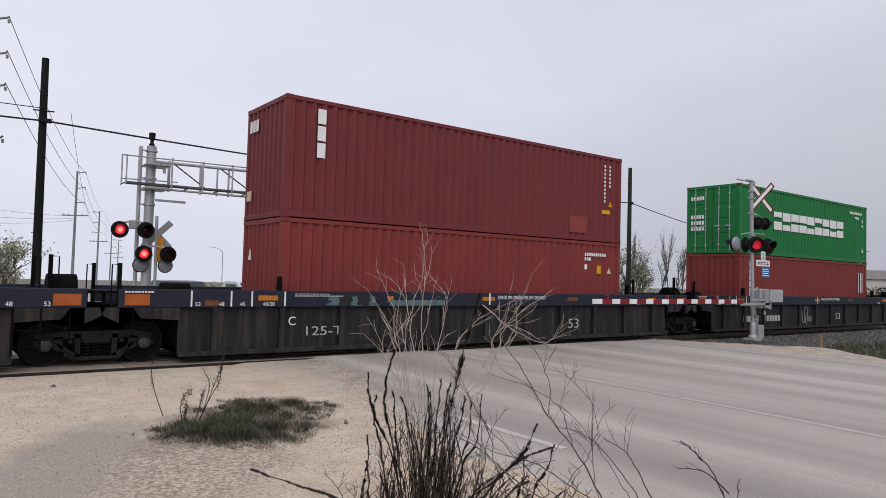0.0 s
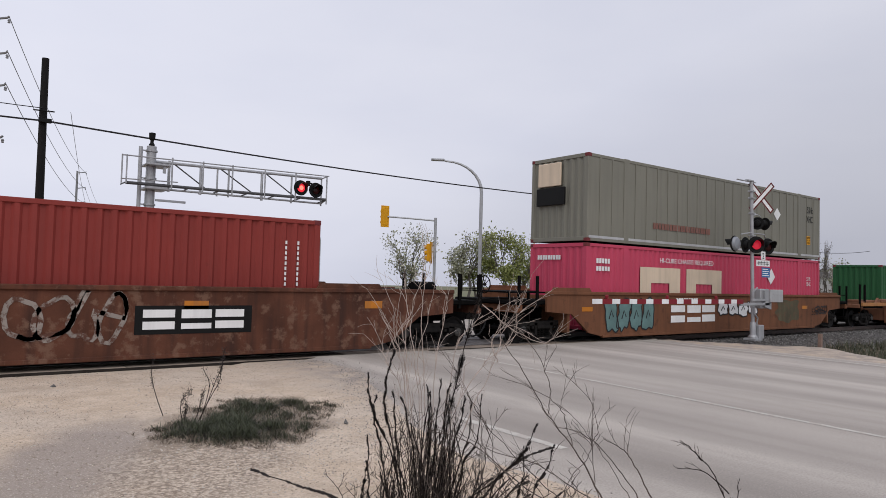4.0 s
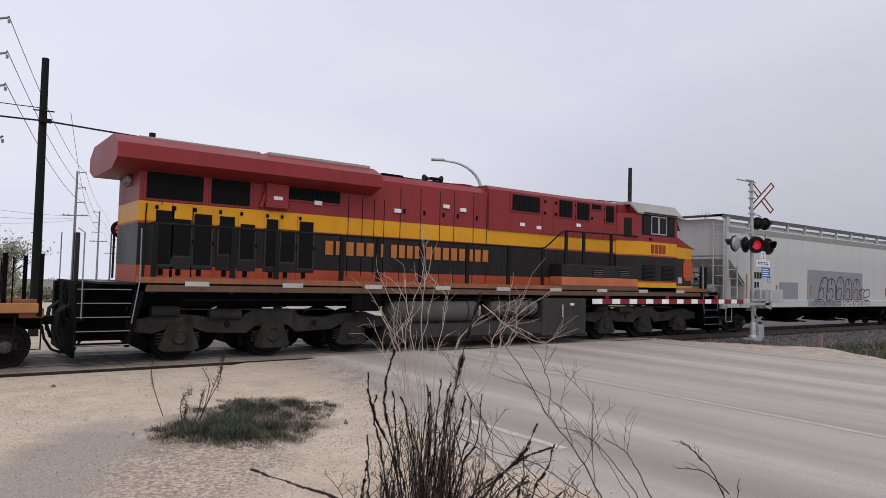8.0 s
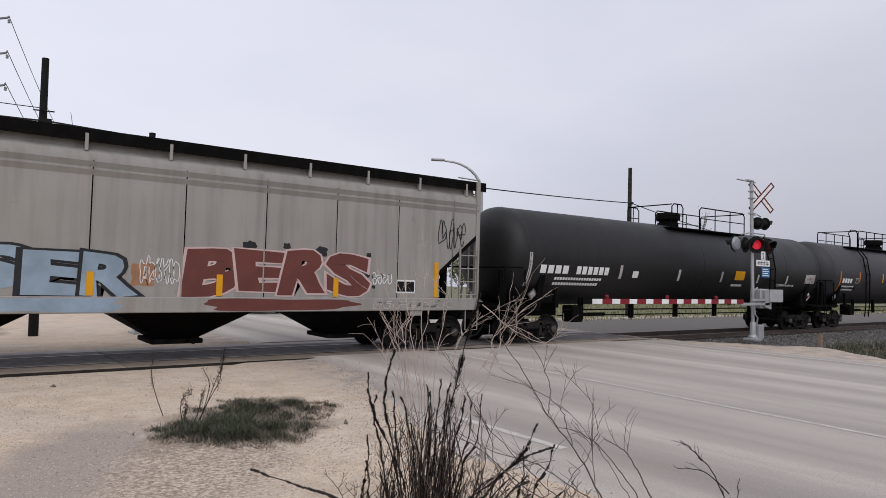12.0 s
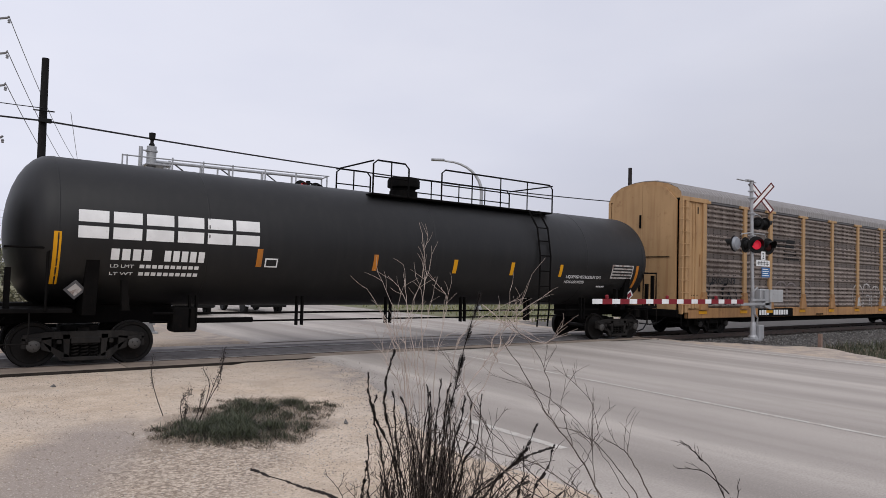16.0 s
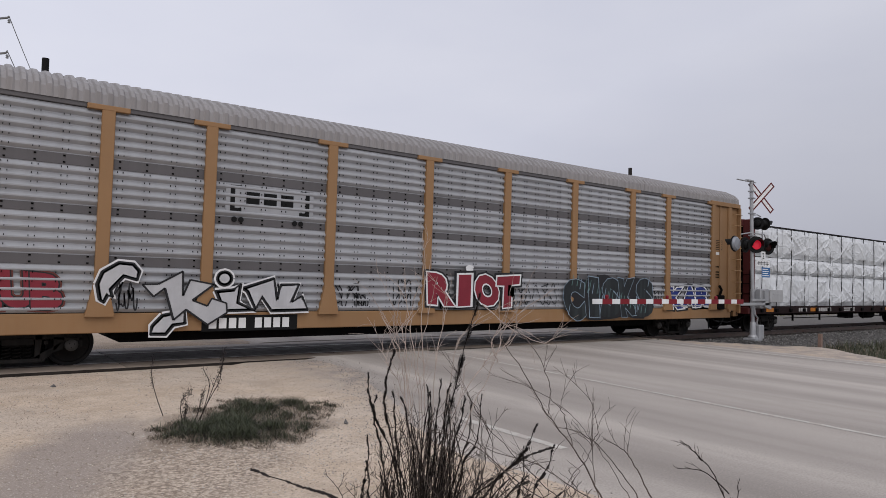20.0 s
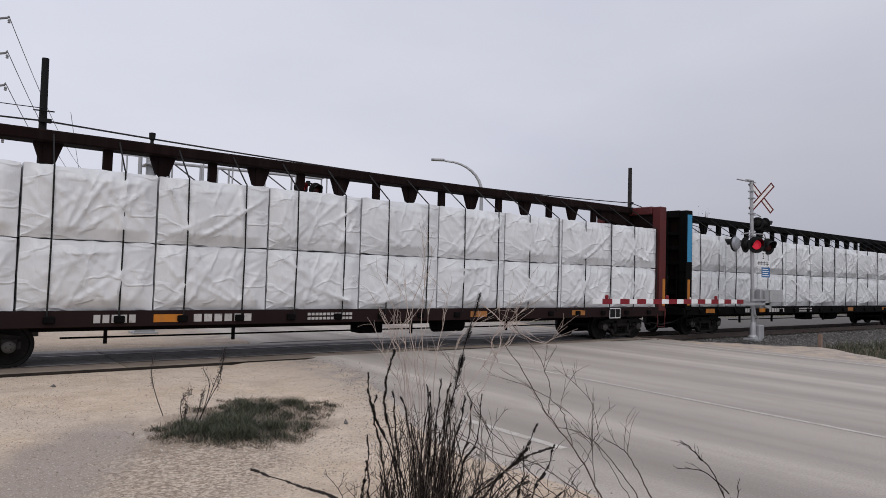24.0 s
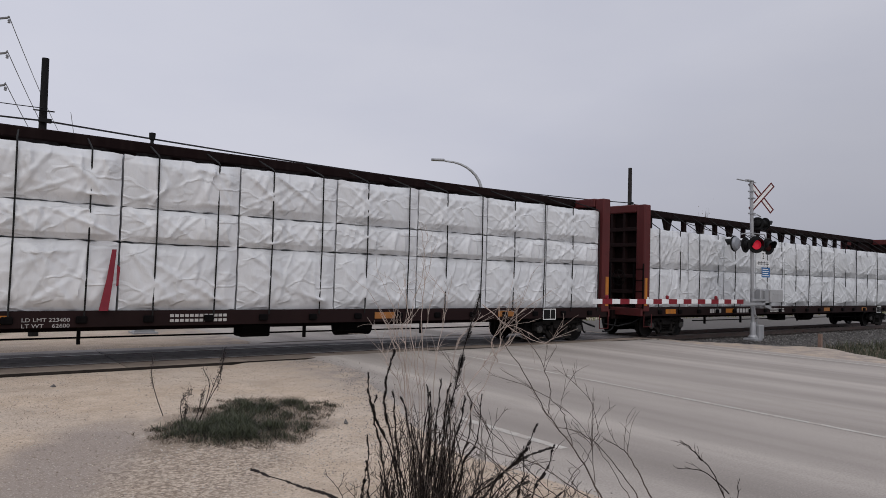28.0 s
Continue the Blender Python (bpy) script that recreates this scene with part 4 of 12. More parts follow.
for px, d, h, seed in ((985, 86, 4.9, 31), (1284, 72, 5.8, 32), (1268, 84, 4.5, 33)):
    x, y = far_at(u_of(px), d)
    spruce(x, y, h, seed)


def hedge(name, px0, px1, d, h, leaf, n, seed, label):
    rnd = random.Random(seed)
    v, f = [], []
    for _ in range(n):
        x, y = far_at(u_of(px0 + (px1 - px0) * rnd.random()), d + rnd.uniform(-4, 4))
        top = h * (0.55 + 0.45 * noise.noise(Vector((x * 0.3, y * 0.3, seed))) + 0.2)
        leaf_quad(rnd, v, f, Vector((x, y, top * rnd.random() ** 0.7 - dip(y))), rnd.uniform(0.12, 0.3))
    s = Shape()
    s.add(v, f)
    tagged(part(name, s, leaf, smooth=0), label, "bushes", kind="stuff")


hedge("far_bushes", -60, 120, 95, 2.6, LEAF_DULL, 3500, 41, "low dull olive bushes along a distant verge")
hedge("far_bushes", -60, 460, 180, 5.0, LEAF_HAZE, 5000, 42, "distant line of bare grey-brown bushes")
hedge("far_bushes", 900, 1330, 110, 2.4, LEAF_PALE, 3800, 43, "low pale scrub behind the railway")
hedge("far_bushes", 1330, 1640, 140, 3.0, LEAF_GREY, 2600, 44, "distant line of bare grey-brown bushes")

# ---- far buildings and waiting cars ----
SIDING = paint("pale_siding", (0.52, 0.50, 0.47), 0.8, 0, 0.06, 0.6)
SIDING_W = paint("white_metal_siding", (0.42, 0.42, 0.42), 0.6, 0, 0.05, 0.6)
ROOF = paint("grey_shingles", (0.20, 0.185, 0.175), 0.9, 0, 0.15, 2.0)
GLASS = paint("dark_window_glass", (0.03, 0.035, 0.04), 0.08, 0, 0.1)


def house(px, d, w, depth, h, rise, label, material, ang=-37, name="house"):
    x, y = far_at(u_of(px), d)
    b = thing(name, label, name, pose(x, y, -0.1 - dip(y), 0, 0, ang))
    part("wall", Shape().box(-w / 2, w / 2, 0, depth, 0, h), material, b)
    part("roof", Shape().prism([(-0.4, h), (depth + 0.4, h), (depth / 2, h + rise)] if rise > 0.4 else [(-0.2, h), (depth + 0.2, h), (depth + 0.2, h + 0.25), (-0.2, h + 0.25)], "x", -w / 2 - 0.3, w / 2 + 0.3), ROOF if rise > 0.4 else material, b)
    n = max(2, int(w / 3.2))
    for i in range(n):
        cx = -w / 2 + w * (i + 0.5) / n
        o = part("window", Shape().box(cx - 0.65, cx + 0.65, -0.05, 0.0, 1.1, 2.2), WHITE, b)
        part("pane", Shape().box(cx - 0.55, cx + 0.55, -0.06, -0.05, 1.18, 2.12), GLASS, o)
    part("door", Shape().box(w / 2 - 1.3, w / 2 - 0.4, -0.06, 0.0, 0.1, 2.1), ROOF, b)


house(152, 120, 6.5, 7, 2.3, 1.5, "low beige house with a grey shingled roof", SIDING)
house(94, 132, 8, 7, 2.5, 1.4, "low white house with a pale roof", WHITE)
house(540, 190, 38, 10, 4.0, 0, "long low pale building beyond the crossing road", SIDING_W, name="warehouse")
house(1560, 150, 16, 10, 4.4, 1.8, "pale house behind bare bushes", SIDING)
house(1120, 125, 30, 10, 2.6, 0, "long low pale building behind scrub", SIDING_W, name="warehouse")


def parked_car(x, y, ang, body, label, truck=False):
    c = thing("waiting_car", label, "car", pose(x, y, 0.0, 0, 0, ang))
    L, W = (5.4, 1.95) if truck else (4.6, 1.82)
    prof = [(-L / 2, 0.35), (-L / 2 + 0.1, 0.75), (-L / 2 + 1.0, 0.95), (-L / 2 + 1.7, 1.42), (L / 2 - 1.3, 1.45), (L / 2 - 0.4, 0.98), (L / 2, 0.85), (L / 2, 0.35)]
    if truck:
        prof = [(-L / 2, 0.45), (-L / 2 + 0.05, 1.0), (-L / 2 + 1.2, 1.15), (-L / 2 + 1.8, 1.8), (0.5, 1.82), (0.7, 1.15), (L / 2, 1.15), (L / 2, 0.45)]
    part("body", Shape().prism(prof, "y", -W / 2, W / 2), body, c)
    part("windscreen", Shape().prism([(prof[2][0] + 0.12, prof[2][1] + 0.05), (prof[3][0] - 0.06, prof[3][1] - 0.05), (prof[3][0] - 0.12, prof[3][1] - 0.03), (prof[2][0] + 0.04, prof[2][1] + 0.06)], "y", -W / 2 + 0.12, W / 2 - 0.12), GLASS, c)
    for s in (-1, 1):
        part("side_window", Shape().box(prof[3][0] + 0.1, prof[4][0] - 0.1, s * W / 2 - 0.005, s * W / 2 + 0.005, prof[2][1] + 0.08, prof[3][1] - 0.1), GLASS, c)
        part("headlight", Shape().box(-L / 2 - 0.01, -L / 2 + 0.12, s * W / 2 - 0.45 * (s > 0), s * W / 2 + 0.45 * (s < 0), 0.62, 0.8, 0.03), WHITE, c)
        for x0 in (-L / 2 + 0.9, L / 2 - 0.95):
            part("wheel", Shape().lathe([(0.1, -0.1), (0.3, -0.11), (0.33, -0.08), (0.33, 0.08), (0.3, 0.11), (0.1, 0.1)], "y", (x0, s * (W / 2 - 0.08), 0.33), 18), RUBBER, c)
    part("bumper", Shape().box(-L / 2 - 0.06, -L / 2 + 0.1, -W / 2 + 0.05, W / 2 - 0.05, 0.33, 0.55, 0.03), BLACK, c)


parked_car(8.9, 15.8, 90, paint("dark_car_paint", (0.03, 0.03, 0.035), 0.3), "dark car waiting at the crossing")
parked_car(12.4, 16.2, 90, paint("white_car_paint", (0.6, 0.6, 0.6), 0.3), "white car waiting at the crossing")


# ---- rolling stock: common parts ----
TRAIN = []          # (object, place along the train)
WHEELSETS = []      # (wheelset, its pose on its truck)


def car(name, label, s, category="railway car"):
    c = thing(name, label, category)
    TRAIN.append((c, s))
    return c


def wheelset_shape(r):
    s = Shape()
    for k in (-1, 1):
        pr = [(0.10, 0.88), (0.11, 0.84), (r * 0.45, 0.80), (r * 0.82, 0.80), (r * 0.86, 0.82), (r, 0.825), (r + 0.004, 0.73), (r + 0.028, 0.72), (r + 0.028, 0.69), (r * 0.86, 0.69), (r * 0.82, 0.72), (r * 0.45, 0.76), (0.11, 0.70)]
        s.lathe([(a, b * k) for a, b in pr], "y", n=32)
        s.lathe([(0.085, 0.86 * k), (0.085, 1.04 * k), (0.075, 1.09 * k), (0.02, 1.09 * k)], "y", n=14)
        for i in range(3):
            a = 2.094 * i
            s.box(0.045 * math.cos(a) - 0.012, 0.045 * math.cos(a) + 0.012, 1.085 * k, 1.11 * k, 0.045 * math.sin(a) - 0.012, 0.045 * math.sin(a) + 0.012)
    s.cyl((0, -0.72, 0), (0, 0.72, 0), 0.08, 12)
    return s


def side_frame_shape(wb, zc, side):
    """A cast side frame, seen from the side: bearing jaws, arched top, sloping struts and a spring shelf."""
    h = wb / 2
    s = Shape()
    for k in (side,):
        y = 0.985 * k
        a, b = y - 0.06, y + 0.06
        s.prism([(-h - 0.20, zc + 0.10), (-h - 0.17, zc + 0.20), (-h + 0.25, zc + 0.26), (h - 0.25, zc + 0.26), (h + 0.17, zc + 0.20), (h + 0.20, zc + 0.10), (h - 0.1, zc + 0.10), (h - 0.3, zc + 0.12), (-h + 0.3, zc + 0.12), (-h + 0.1, zc + 0.10)], "y", a, b)
        for q in (-1, 1):
            s.prism([(q * (h + 0.19), zc + 0.14), (q * (h + 0.19), zc - 0.04), (q * (h + 0.12), zc - 0.06), (q * (h + 0.11), zc + 0.12)], "y", a, b)
            s.prism([(q * (h - 0.10), zc + 0.14), (q * (h - 0.14), zc - 0.08), (q * (h - 0.30), zc - 0.13), (q * (h - 0.30), zc + 0.16)], "y", a, b)
            s.prism([(q * (h - 0.16), zc + 0.06), (q * (h - 0.30), zc - 0.12), (q * 0.42, zc - 0.31), (q * 0.26, zc - 0.22)], "y", a, b)
            s.prism([(q * 0.40, zc + 0.2), (q * 0.28, zc + 0.2), (q * 0.28, zc - 0.24), (q * 0.36, zc - 0.26)], "y", a, b)
            s.box(q * h - 0.13, q * h + 0.13, y - 0.10, y + 0.075, zc + 0.07, zc + 0.15, 0.01)
        s.box(-0.40, 0.40, y - 0.10, y + 0.10, zc - 0.31, zc - 0.235, 0.012)
        s.box(-0.26, 0.26, y - 0.08, y + 0.11, zc + 0.02, zc + 0.15, 0.015)
        s.box(-0.5, -0.42, y - 0.085, y + 0.085, zc + 0.02, zc + 0.10, 0.01).box(0.42, 0.5, y - 0.085, y + 0.085, zc + 0.02, zc + 0.10, 0.01)
    return s


def spring_shape(zc, side):
    s = Shape()
    for k in (side,):
        for x in (-0.17, 0, 0.17):
            pts = []
            for i in range(29):
                a = i * 2 * math.pi / 7
                pts.append((x + 0.062 * math.cos(a), 0.985 * k + 0.062 * math.sin(a), zc - 0.235 + 0.255 * i / 28))
            s.tube(pts, 0.016, 5)
    return s


def truck(parent, x, wb=1.78, r=0.42):
    # the wide lower box is added to block bright ground behind the springs
    t = part("truck", shared("bolster%.2f" % wb, lambda: Shape().box(-0.22, 0.22, -1.02, 1.02, r - 0.02, r + 0.22, 0.02).box(-0.4, 0.4, -0.9, 0.9, r - 0.23, r + 0.2, 0.02).box(-0.35, 0.35, -0.3, 0.3, r + 0.2, r + 0.32, 0.02).box(-0.1, 0.1, 0.5, 0.75, r + 0.2, r + 0.3).box(-0.1, 0.1, -0.75, -0.5, r + 0.2, r + 0.3), TRUCK_STEEL), TRUCK_STEEL, parent, "dusty black cast steel freight truck", at=pose(x, 0, 0))
    for k in (-1, 1):
        part("side_frame", shared("side_frame%.2f%d" % (wb, k), lambda: side_frame_shape(wb, r, k), FRAME_STEEL), FRAME_STEEL, t)
        for q in (-1, 1):
            part("bearing_cap", shared("bearing_cap%d" % k, lambda: Shape().lathe([(0.115, 1.03 * k), (0.12, 1.075 * k), (0.09, 1.1 * k), (0.02, 1.115 * k)], "y", n=16), CAP_STEEL), CAP_STEEL, t, at=pose(q * wb / 2, 0, r))
        part("spring_nest", shared("spring_nest%.2f%d" % (r, k), lambda: spring_shape(r, k), TRUCK_STEEL), TRUCK_STEEL, t)
    part("brake_beam", shared("brake_beam%.2f" % wb, lambda: Shape().box(-0.42, -0.34, -0.8, 0.8, r - 0.12, r - 0.04).box(0.34, 0.42, -0.8, 0.8, r - 0.12, r - 0.04).cyl((-0.4, 0.1, r), (0.4, -0.1, r), 0.025, 6), TRUCK_STEEL), TRUCK_STEEL, t)
    for q in (-1, 1):
        w = part("wheelset", shared("wheelset%.2f" % r, lambda: wheelset_shape(r), WHEEL_STEEL, 40), WHEEL_STEEL, t, "steel wheels on a common axle", at=pose(q * wb / 2, 0, r))
        WHEELSETS.append((w, q * wb / 2, r))
    return t


def coupler(parent, x, side, z=0.84):
    """A knuckle coupler with its hanging air hose at one end of a car."""
    k = side
    s = Shape().box(x - 0.75 * k, x - 0.18 * k, -0.07, 0.07, z - 0.09, z + 0.09, 0.02)
    s.prism([(x - 0.22 * k, -0.12), (x - 0.05 * k, -0.17), (x + 0.08 * k, -0.13), (x + 0.06 * k, -0.05), (x - 0.04 * k, 0.0), (x + 0.07 * k, 0.08), (x + 0.05 * k, 0.16), (x - 0.2 * k, 0.13)], "z", z - 0.14, z + 0.14)
    s.box(x - 0.5 * k, x - 0.42 * k, -0.3, 0.3, z - 0.17, z - 0.09, 0.01)
    s.tube([(x - 0.45 * k, -0.55, z + 0.1), (x - 0.38 * k, -0.3, z - 0.02), (x - 0.35 * k, 0.0, z - 0.2)], 0.014, 5)
    part("coupler", s, TRUCK_STEEL, parent, "rusty black knuckle coupler")
    part("air_hose", Shape().tube([(x - 0.45 * k, -0.28, z - 0.1), (x - 0.4 * k, -0.27, z - 0.35), (x - 0.26 * k, -0.22, z - 0.58), (x - 0.08 * k, -0.12, z - 0.66), (x + 0.03 * k, -0.05, z - 0.64)], 0.026, 8), RUBBER, parent, "hanging black rubber air hose")


def rail_loop(pts, r=0.014):
    return Shape().tube(pts, r, 6)


def stirrup(parent, x, y, z0, z1, w, material=None):
    part("stirrup_step", Shape().tube([(x - w / 2, y, z1), (x - w / 2, y, z0), (x + w / 2, y, z0), (x + w / 2, y, z1)], 0.016, 6), material or TRUCK_STEEL, parent)


def brake_wheel(parent, x, y, z, axis="x"):
    r = 0.27
    s = Shape()
    ring = [(x, y + r * math.cos(a), z + r * math.sin(a)) for a in [2 * math.pi * i / 20 for i in range(21)]]
    s.tube(ring, 0.018, 6)
    for i in range(5):
        a = 1.2566 * i
        s.cyl((x, y, z), (x, y + r * math.cos(a), z + r * math.sin(a)), 0.012, 5)
    s.cyl((x - 0.05, y, z), (x + 0.05, y, z), 0.04, 10)
    part("brake_wheel", s, TRUCK_STEEL, parent, "round hand brake wheel")


def ladder(parent, x, y, z0, z1, n, w=0.42, material=None, along="x", r=0.014):
    """Two rails with rungs, on a side or an end."""
    a, b = (((x - w / 2, y), (x + w / 2, y)) if along == "x" else ((x, y - w / 2), (x, y + w / 2)))
    for p in (a, b):
        part("ladder_rail", Shape().box(p[0] - 0.022, p[0] + 0.022, p[1] - 0.022, p[1] + 0.022, z0, z1, 0.004), material or TRUCK_STEEL, parent)
    for i in range(n):
        z = z0 + (z1 - z0) * (i + 0.5) / n
        part("ladder_rung", shared("rung%s%.2f%.3f|%s" % (along, w, r, (material or TRUCK_STEEL).name), lambda: Shape().cyl((-w / 2, 0, 0) if along == "x" else (0, -w / 2, 0), (w / 2, 0, 0) if along == "x" else (0, w / 2, 0), r, 6), material or TRUCK_STEEL), material, parent, at=pose(x, y, z))


def scrawl(name, parent, x0, x1, y, z0, z1, n, material, width=0.03, seed=1, label="sprayed graffiti strokes", loops=1.0):
    """Sprayed loops and strokes on a side that faces -y; a drawing, not writing."""
    rnd = random.Random(seed)
    s = Shape()
    pts = []
    w = (x1 - x0) / n
    for i in range(n):
        cx, cz = x0 + (i + 0.5) * w, (z0 + z1) / 2
        a, b = w * rnd.uniform(0.42, 0.6), (z1 - z0) / 2 * rnd.uniform(0.75, 1.0)
        ph, turns = rnd.uniform(0, 6.28), rnd.uniform(0.7, 1.25) * loops
        k = rnd.randint(2, 3)
        for j in range(20):
            t = j / 19 * turns * 2 * math.pi
            rr = 1 + 0.28 * math.sin(k * t + ph)
            pts.append((cx + a * rr * math.cos(t + ph), y, cz + b * rr * math.sin(t + ph) * 0.9))
    flat_line(s, pts, width, y)
    return part(name, s, material, parent, label, smooth=0)


def flat_line(s, pts, w, y):
    v = []
    for i, p in enumerate(pts):
        a, b = pts[max(0, i - 1)], pts[min(len(pts) - 1, i + 1)]
        dx, dz = b[0] - a[0], b[2] - a[2]
        l = math.hypot(dx, dz) or 1
        nx, nz = -dz / l * w / 2, dx / l * w / 2
        v += [(p[0] + nx, y, p[2] + nz), (p[0] - nx, y, p[2] - nz), (p[0] + nx, y - 0.002, p[2] + nz), (p[0] - nx, y - 0.002, p[2] - nz)]
    n = len(pts)
    f = []
    for i in range(n - 1):
        f.append((4 * i + 2, 4 * i + 6, 4 * i + 7, 4 * i + 3))
    s.add(v, f)


def blob(name, parent, x0, x1, y, z0, z1, material, seed, label, lean=0.0, bumps=5):
    """A filled bubble shape with an uneven outline, sprayed flat on a side."""
    rnd = random.Random(seed)
    cx, cz, a, b = (x0 + x1) / 2, (z0 + z1) / 2, (x1 - x0) / 2, (z1 - z0) / 2
    ph = rnd.uniform(0, 6)
    pts = []
    for i in range(44):
        t = 2 * math.pi * i / 44
        sq = 1.0 / max(abs(math.cos(t)), abs(math.sin(t))) ** 0.65
        r = sq * (0.85 + 0.08 * math.sin(bumps * t + ph) + 0.05 * math.sin((bumps + 3) * t + 2 * ph))
        z = cz + b * min(1.15, r) * math.sin(t)
        pts.append((cx + a * min(1.2, r) * math.cos(t) + lean * (z - cz), z))
    s = Shape()
    n = len(pts)
    s.add([(p[0], y, p[1]) for p in pts] + [(cx, y, cz)], [(i, (i + 1) % n, n) for i in range(n)])
    return part(name, s, material, parent, label, smooth=0), pts


def bubble_tag(parent, x0, x1, y, z0, z1, n, fill, edge, seed, label, lean=0.1, halo=None, ew=0.05):
    """A row of overlapping bubble shapes with a contrasting outline."""
    rnd = random.Random(seed)
    if halo:
        blob("graffiti_halo", parent, x0 - 0.12, x1 + 0.12, y, z0 - 0.08, z1 + 0.1, halo, seed + 90, label + ", halo", 0, 9)
    w = (x1 - x0) / n
    for i in range(n):
        a, b = x0 + i * w - 0.06 * w, x0 + (i + 1) * w + 0.06 * w
        o, pts = blob("graffiti_fill", parent, a, b, y - 0.003 - 0.001 * i, z0 + rnd.uniform(0, 0.1), z1 - rnd.uniform(0, 0.1), fill, seed * 13 + i, label, lean * rnd.uniform(-1, 1), rnd.randint(3, 6))
        s = Shape()
        flat_line(s, [(p[0], 0, p[1]) for p in pts + pts[:1]], ew, y - 0.006 - 0.001 * i)
        cx, cz = (a + b) / 2, (z0 + z1) / 2
        flat_line(s, [(cx - 0.18 * w, 0, cz - 0.1 * (z1 - z0)), (cx, 0, cz + 0.12 * (z1 - z0)), (cx + 0.16 * w, 0, cz - 0.05 * (z1 - z0))], ew, y - 0.006 - 0.001 * i)
        part("graffiti_outline", s, edge, o, smooth=0)


def fat_tag(parent, text, x0, x1, y, z0, z1, fill, edge, label, fat=0.035, rim=0.03, wobble=0.5, seed=1, halo=None):
    """Thick sprayed letters with a contrasting rim, uneven in height and slant, on a side that faces -y."""
    rnd = random.Random(seed)
    n = len(text)
    w = (x1 - x0) / n

    def glyph(ch, off):
        cu = bpy.data.curves.new("graffiti_letter", "FONT")
        cu.body, cu.size, cu.offset, cu.resolution_u = ch, 1.0, off, 3
        tmp = bpy.data.objects.new("graffiti_letter", cu)
        scene.collection.objects.link(tmp)
        me = bpy.data.meshes.new_from_object(tmp)
        bpy.data.objects.remove(tmp)
        return me
    for i, ch in enumerate(text):
        core = glyph(ch, fat)
        xs, ys = [v.co.x for v in core.vertices], [v.co.y for v in core.vertices]
        ax, bx, ay, by = min(xs), max(xs), min(ys), max(ys)
        kx, kz = w * (0.55 if ch == "I" else 1.1) / (bx - ax), (z1 - z0) * rnd.uniform(0.88, 1.0) / (by - ay)
        cx, cz = x0 + (i + 0.5) * w, (z0 + z1) / 2 + rnd.uniform(-0.04, 0.04)
        sh, ph = rnd.gauss(0, 0.12) * wobble, rnd.uniform(0, 6)
        first = None
        layers = [(fat, fill, 0.003 + 0.0014 * i, "graffiti_letter"), (fat + rim, edge, 0.0024 + 0.0014 * i, "graffiti_outline")]
        if halo:
            layers.append((fat + 2.2 * rim, halo, 0.001, "graffiti_halo"))
        for off, mat, lift, nm in layers:
            me = core if off == fat else glyph(ch, off)
            for v in me.vertices:
                u, q = (v.co.x - (ax + bx) / 2) * kx, (v.co.y - (ay + by) / 2) * kz
                u += sh * q + 0.06 * wobble * w * math.sin(q * 4.5 + ph)
                q += 0.05 * wobble * math.sin(u * 4.0 + ph)
                v.co = (cx + u, y - lift, cz + q)
            me.name = nm
            me.materials.clear()
            me.materials.append(mat)
            o = new(nm, me)
            o.parent = first or parent
            if first is None:
                first = o
                o["label"] = label


def sprayed_shape(parent, corners, y, fill, edge, width, label, halo=None):
    """A flat sprayed shape with sharp corners, its dark outline and a pale mist round it."""
    ring = [(x, 0, z) for x, z in corners + corners[:1]]
    o = part("graffiti_letter", Shape().add([(x, y - 0.003, z) for x, z in corners], [tuple(range(len(corners)))]), fill, parent, label, smooth=0)
    if halo:
        mist = Shape()
        flat_line(mist, ring, width * 2.6, y - 0.001)
        part("graffiti_halo", mist, halo, o, smooth=0)
    line = Shape()
    for a, b in zip(ring, ring[1:]):
        flat_line(line, [a, ((a[0] + b[0]) / 2, 0, (a[2] + b[2]) / 2), b], width * (0.7 + 0.6 * abs(a[2] - b[2])), y - 0.006)
    part("graffiti_outline", line, edge, o, smooth=0)


def arch_row(parent, x0, x1, y, z0, z1, n, material, width, seed, label):
    """A row of overlapping rounded outlines, like balloons cut off at the foot."""
    rnd = random.Random(seed)
    w = (x1 - x0) / n
    for i in range(n):
        cx, r, top = x0 + (i + 0.5) * w, w * rnd.uniform(0.5, 0.62), z1 - rnd.uniform(0, 0.12) * (z1 - z0)
        s = Shape()
        lean = rnd.gauss(0, 0.1)
        pts = []
        for j in range(25):
            a = math.pi * (1.08 - 1.16 * j / 24)
            q = math.sin(a)
            z = z0 + (top - z0) * (max(0.0, q) ** 0.6)
            pts.append((cx + r * math.cos(a) * (0.8 + 0.2 * q) + lean * (z - z0), 0, z))
        flat_line(s, pts, width, y)
        m = z0 + (top - z0) * 0.42
        flat_line(s, [(cx - 0.55 * r, 0, m - 0.1), (cx - 0.2 * r, 0, m + 0.1), (cx + 0.25 * r, 0, m + 0.05), (cx + 0.35 * r, 0, m - 0.25 * (top - z0)), (cx + 0.1 * r, 0, z0 + 0.05)], width, y - 0.001)
        flat_line(s, [(cx, 0, top - 0.04), (cx + 0.02, 0, top - 0.3 * (top - z0))], width, y - 0.001)
        part("graffiti_outline", s, material, parent, label, smooth=0)


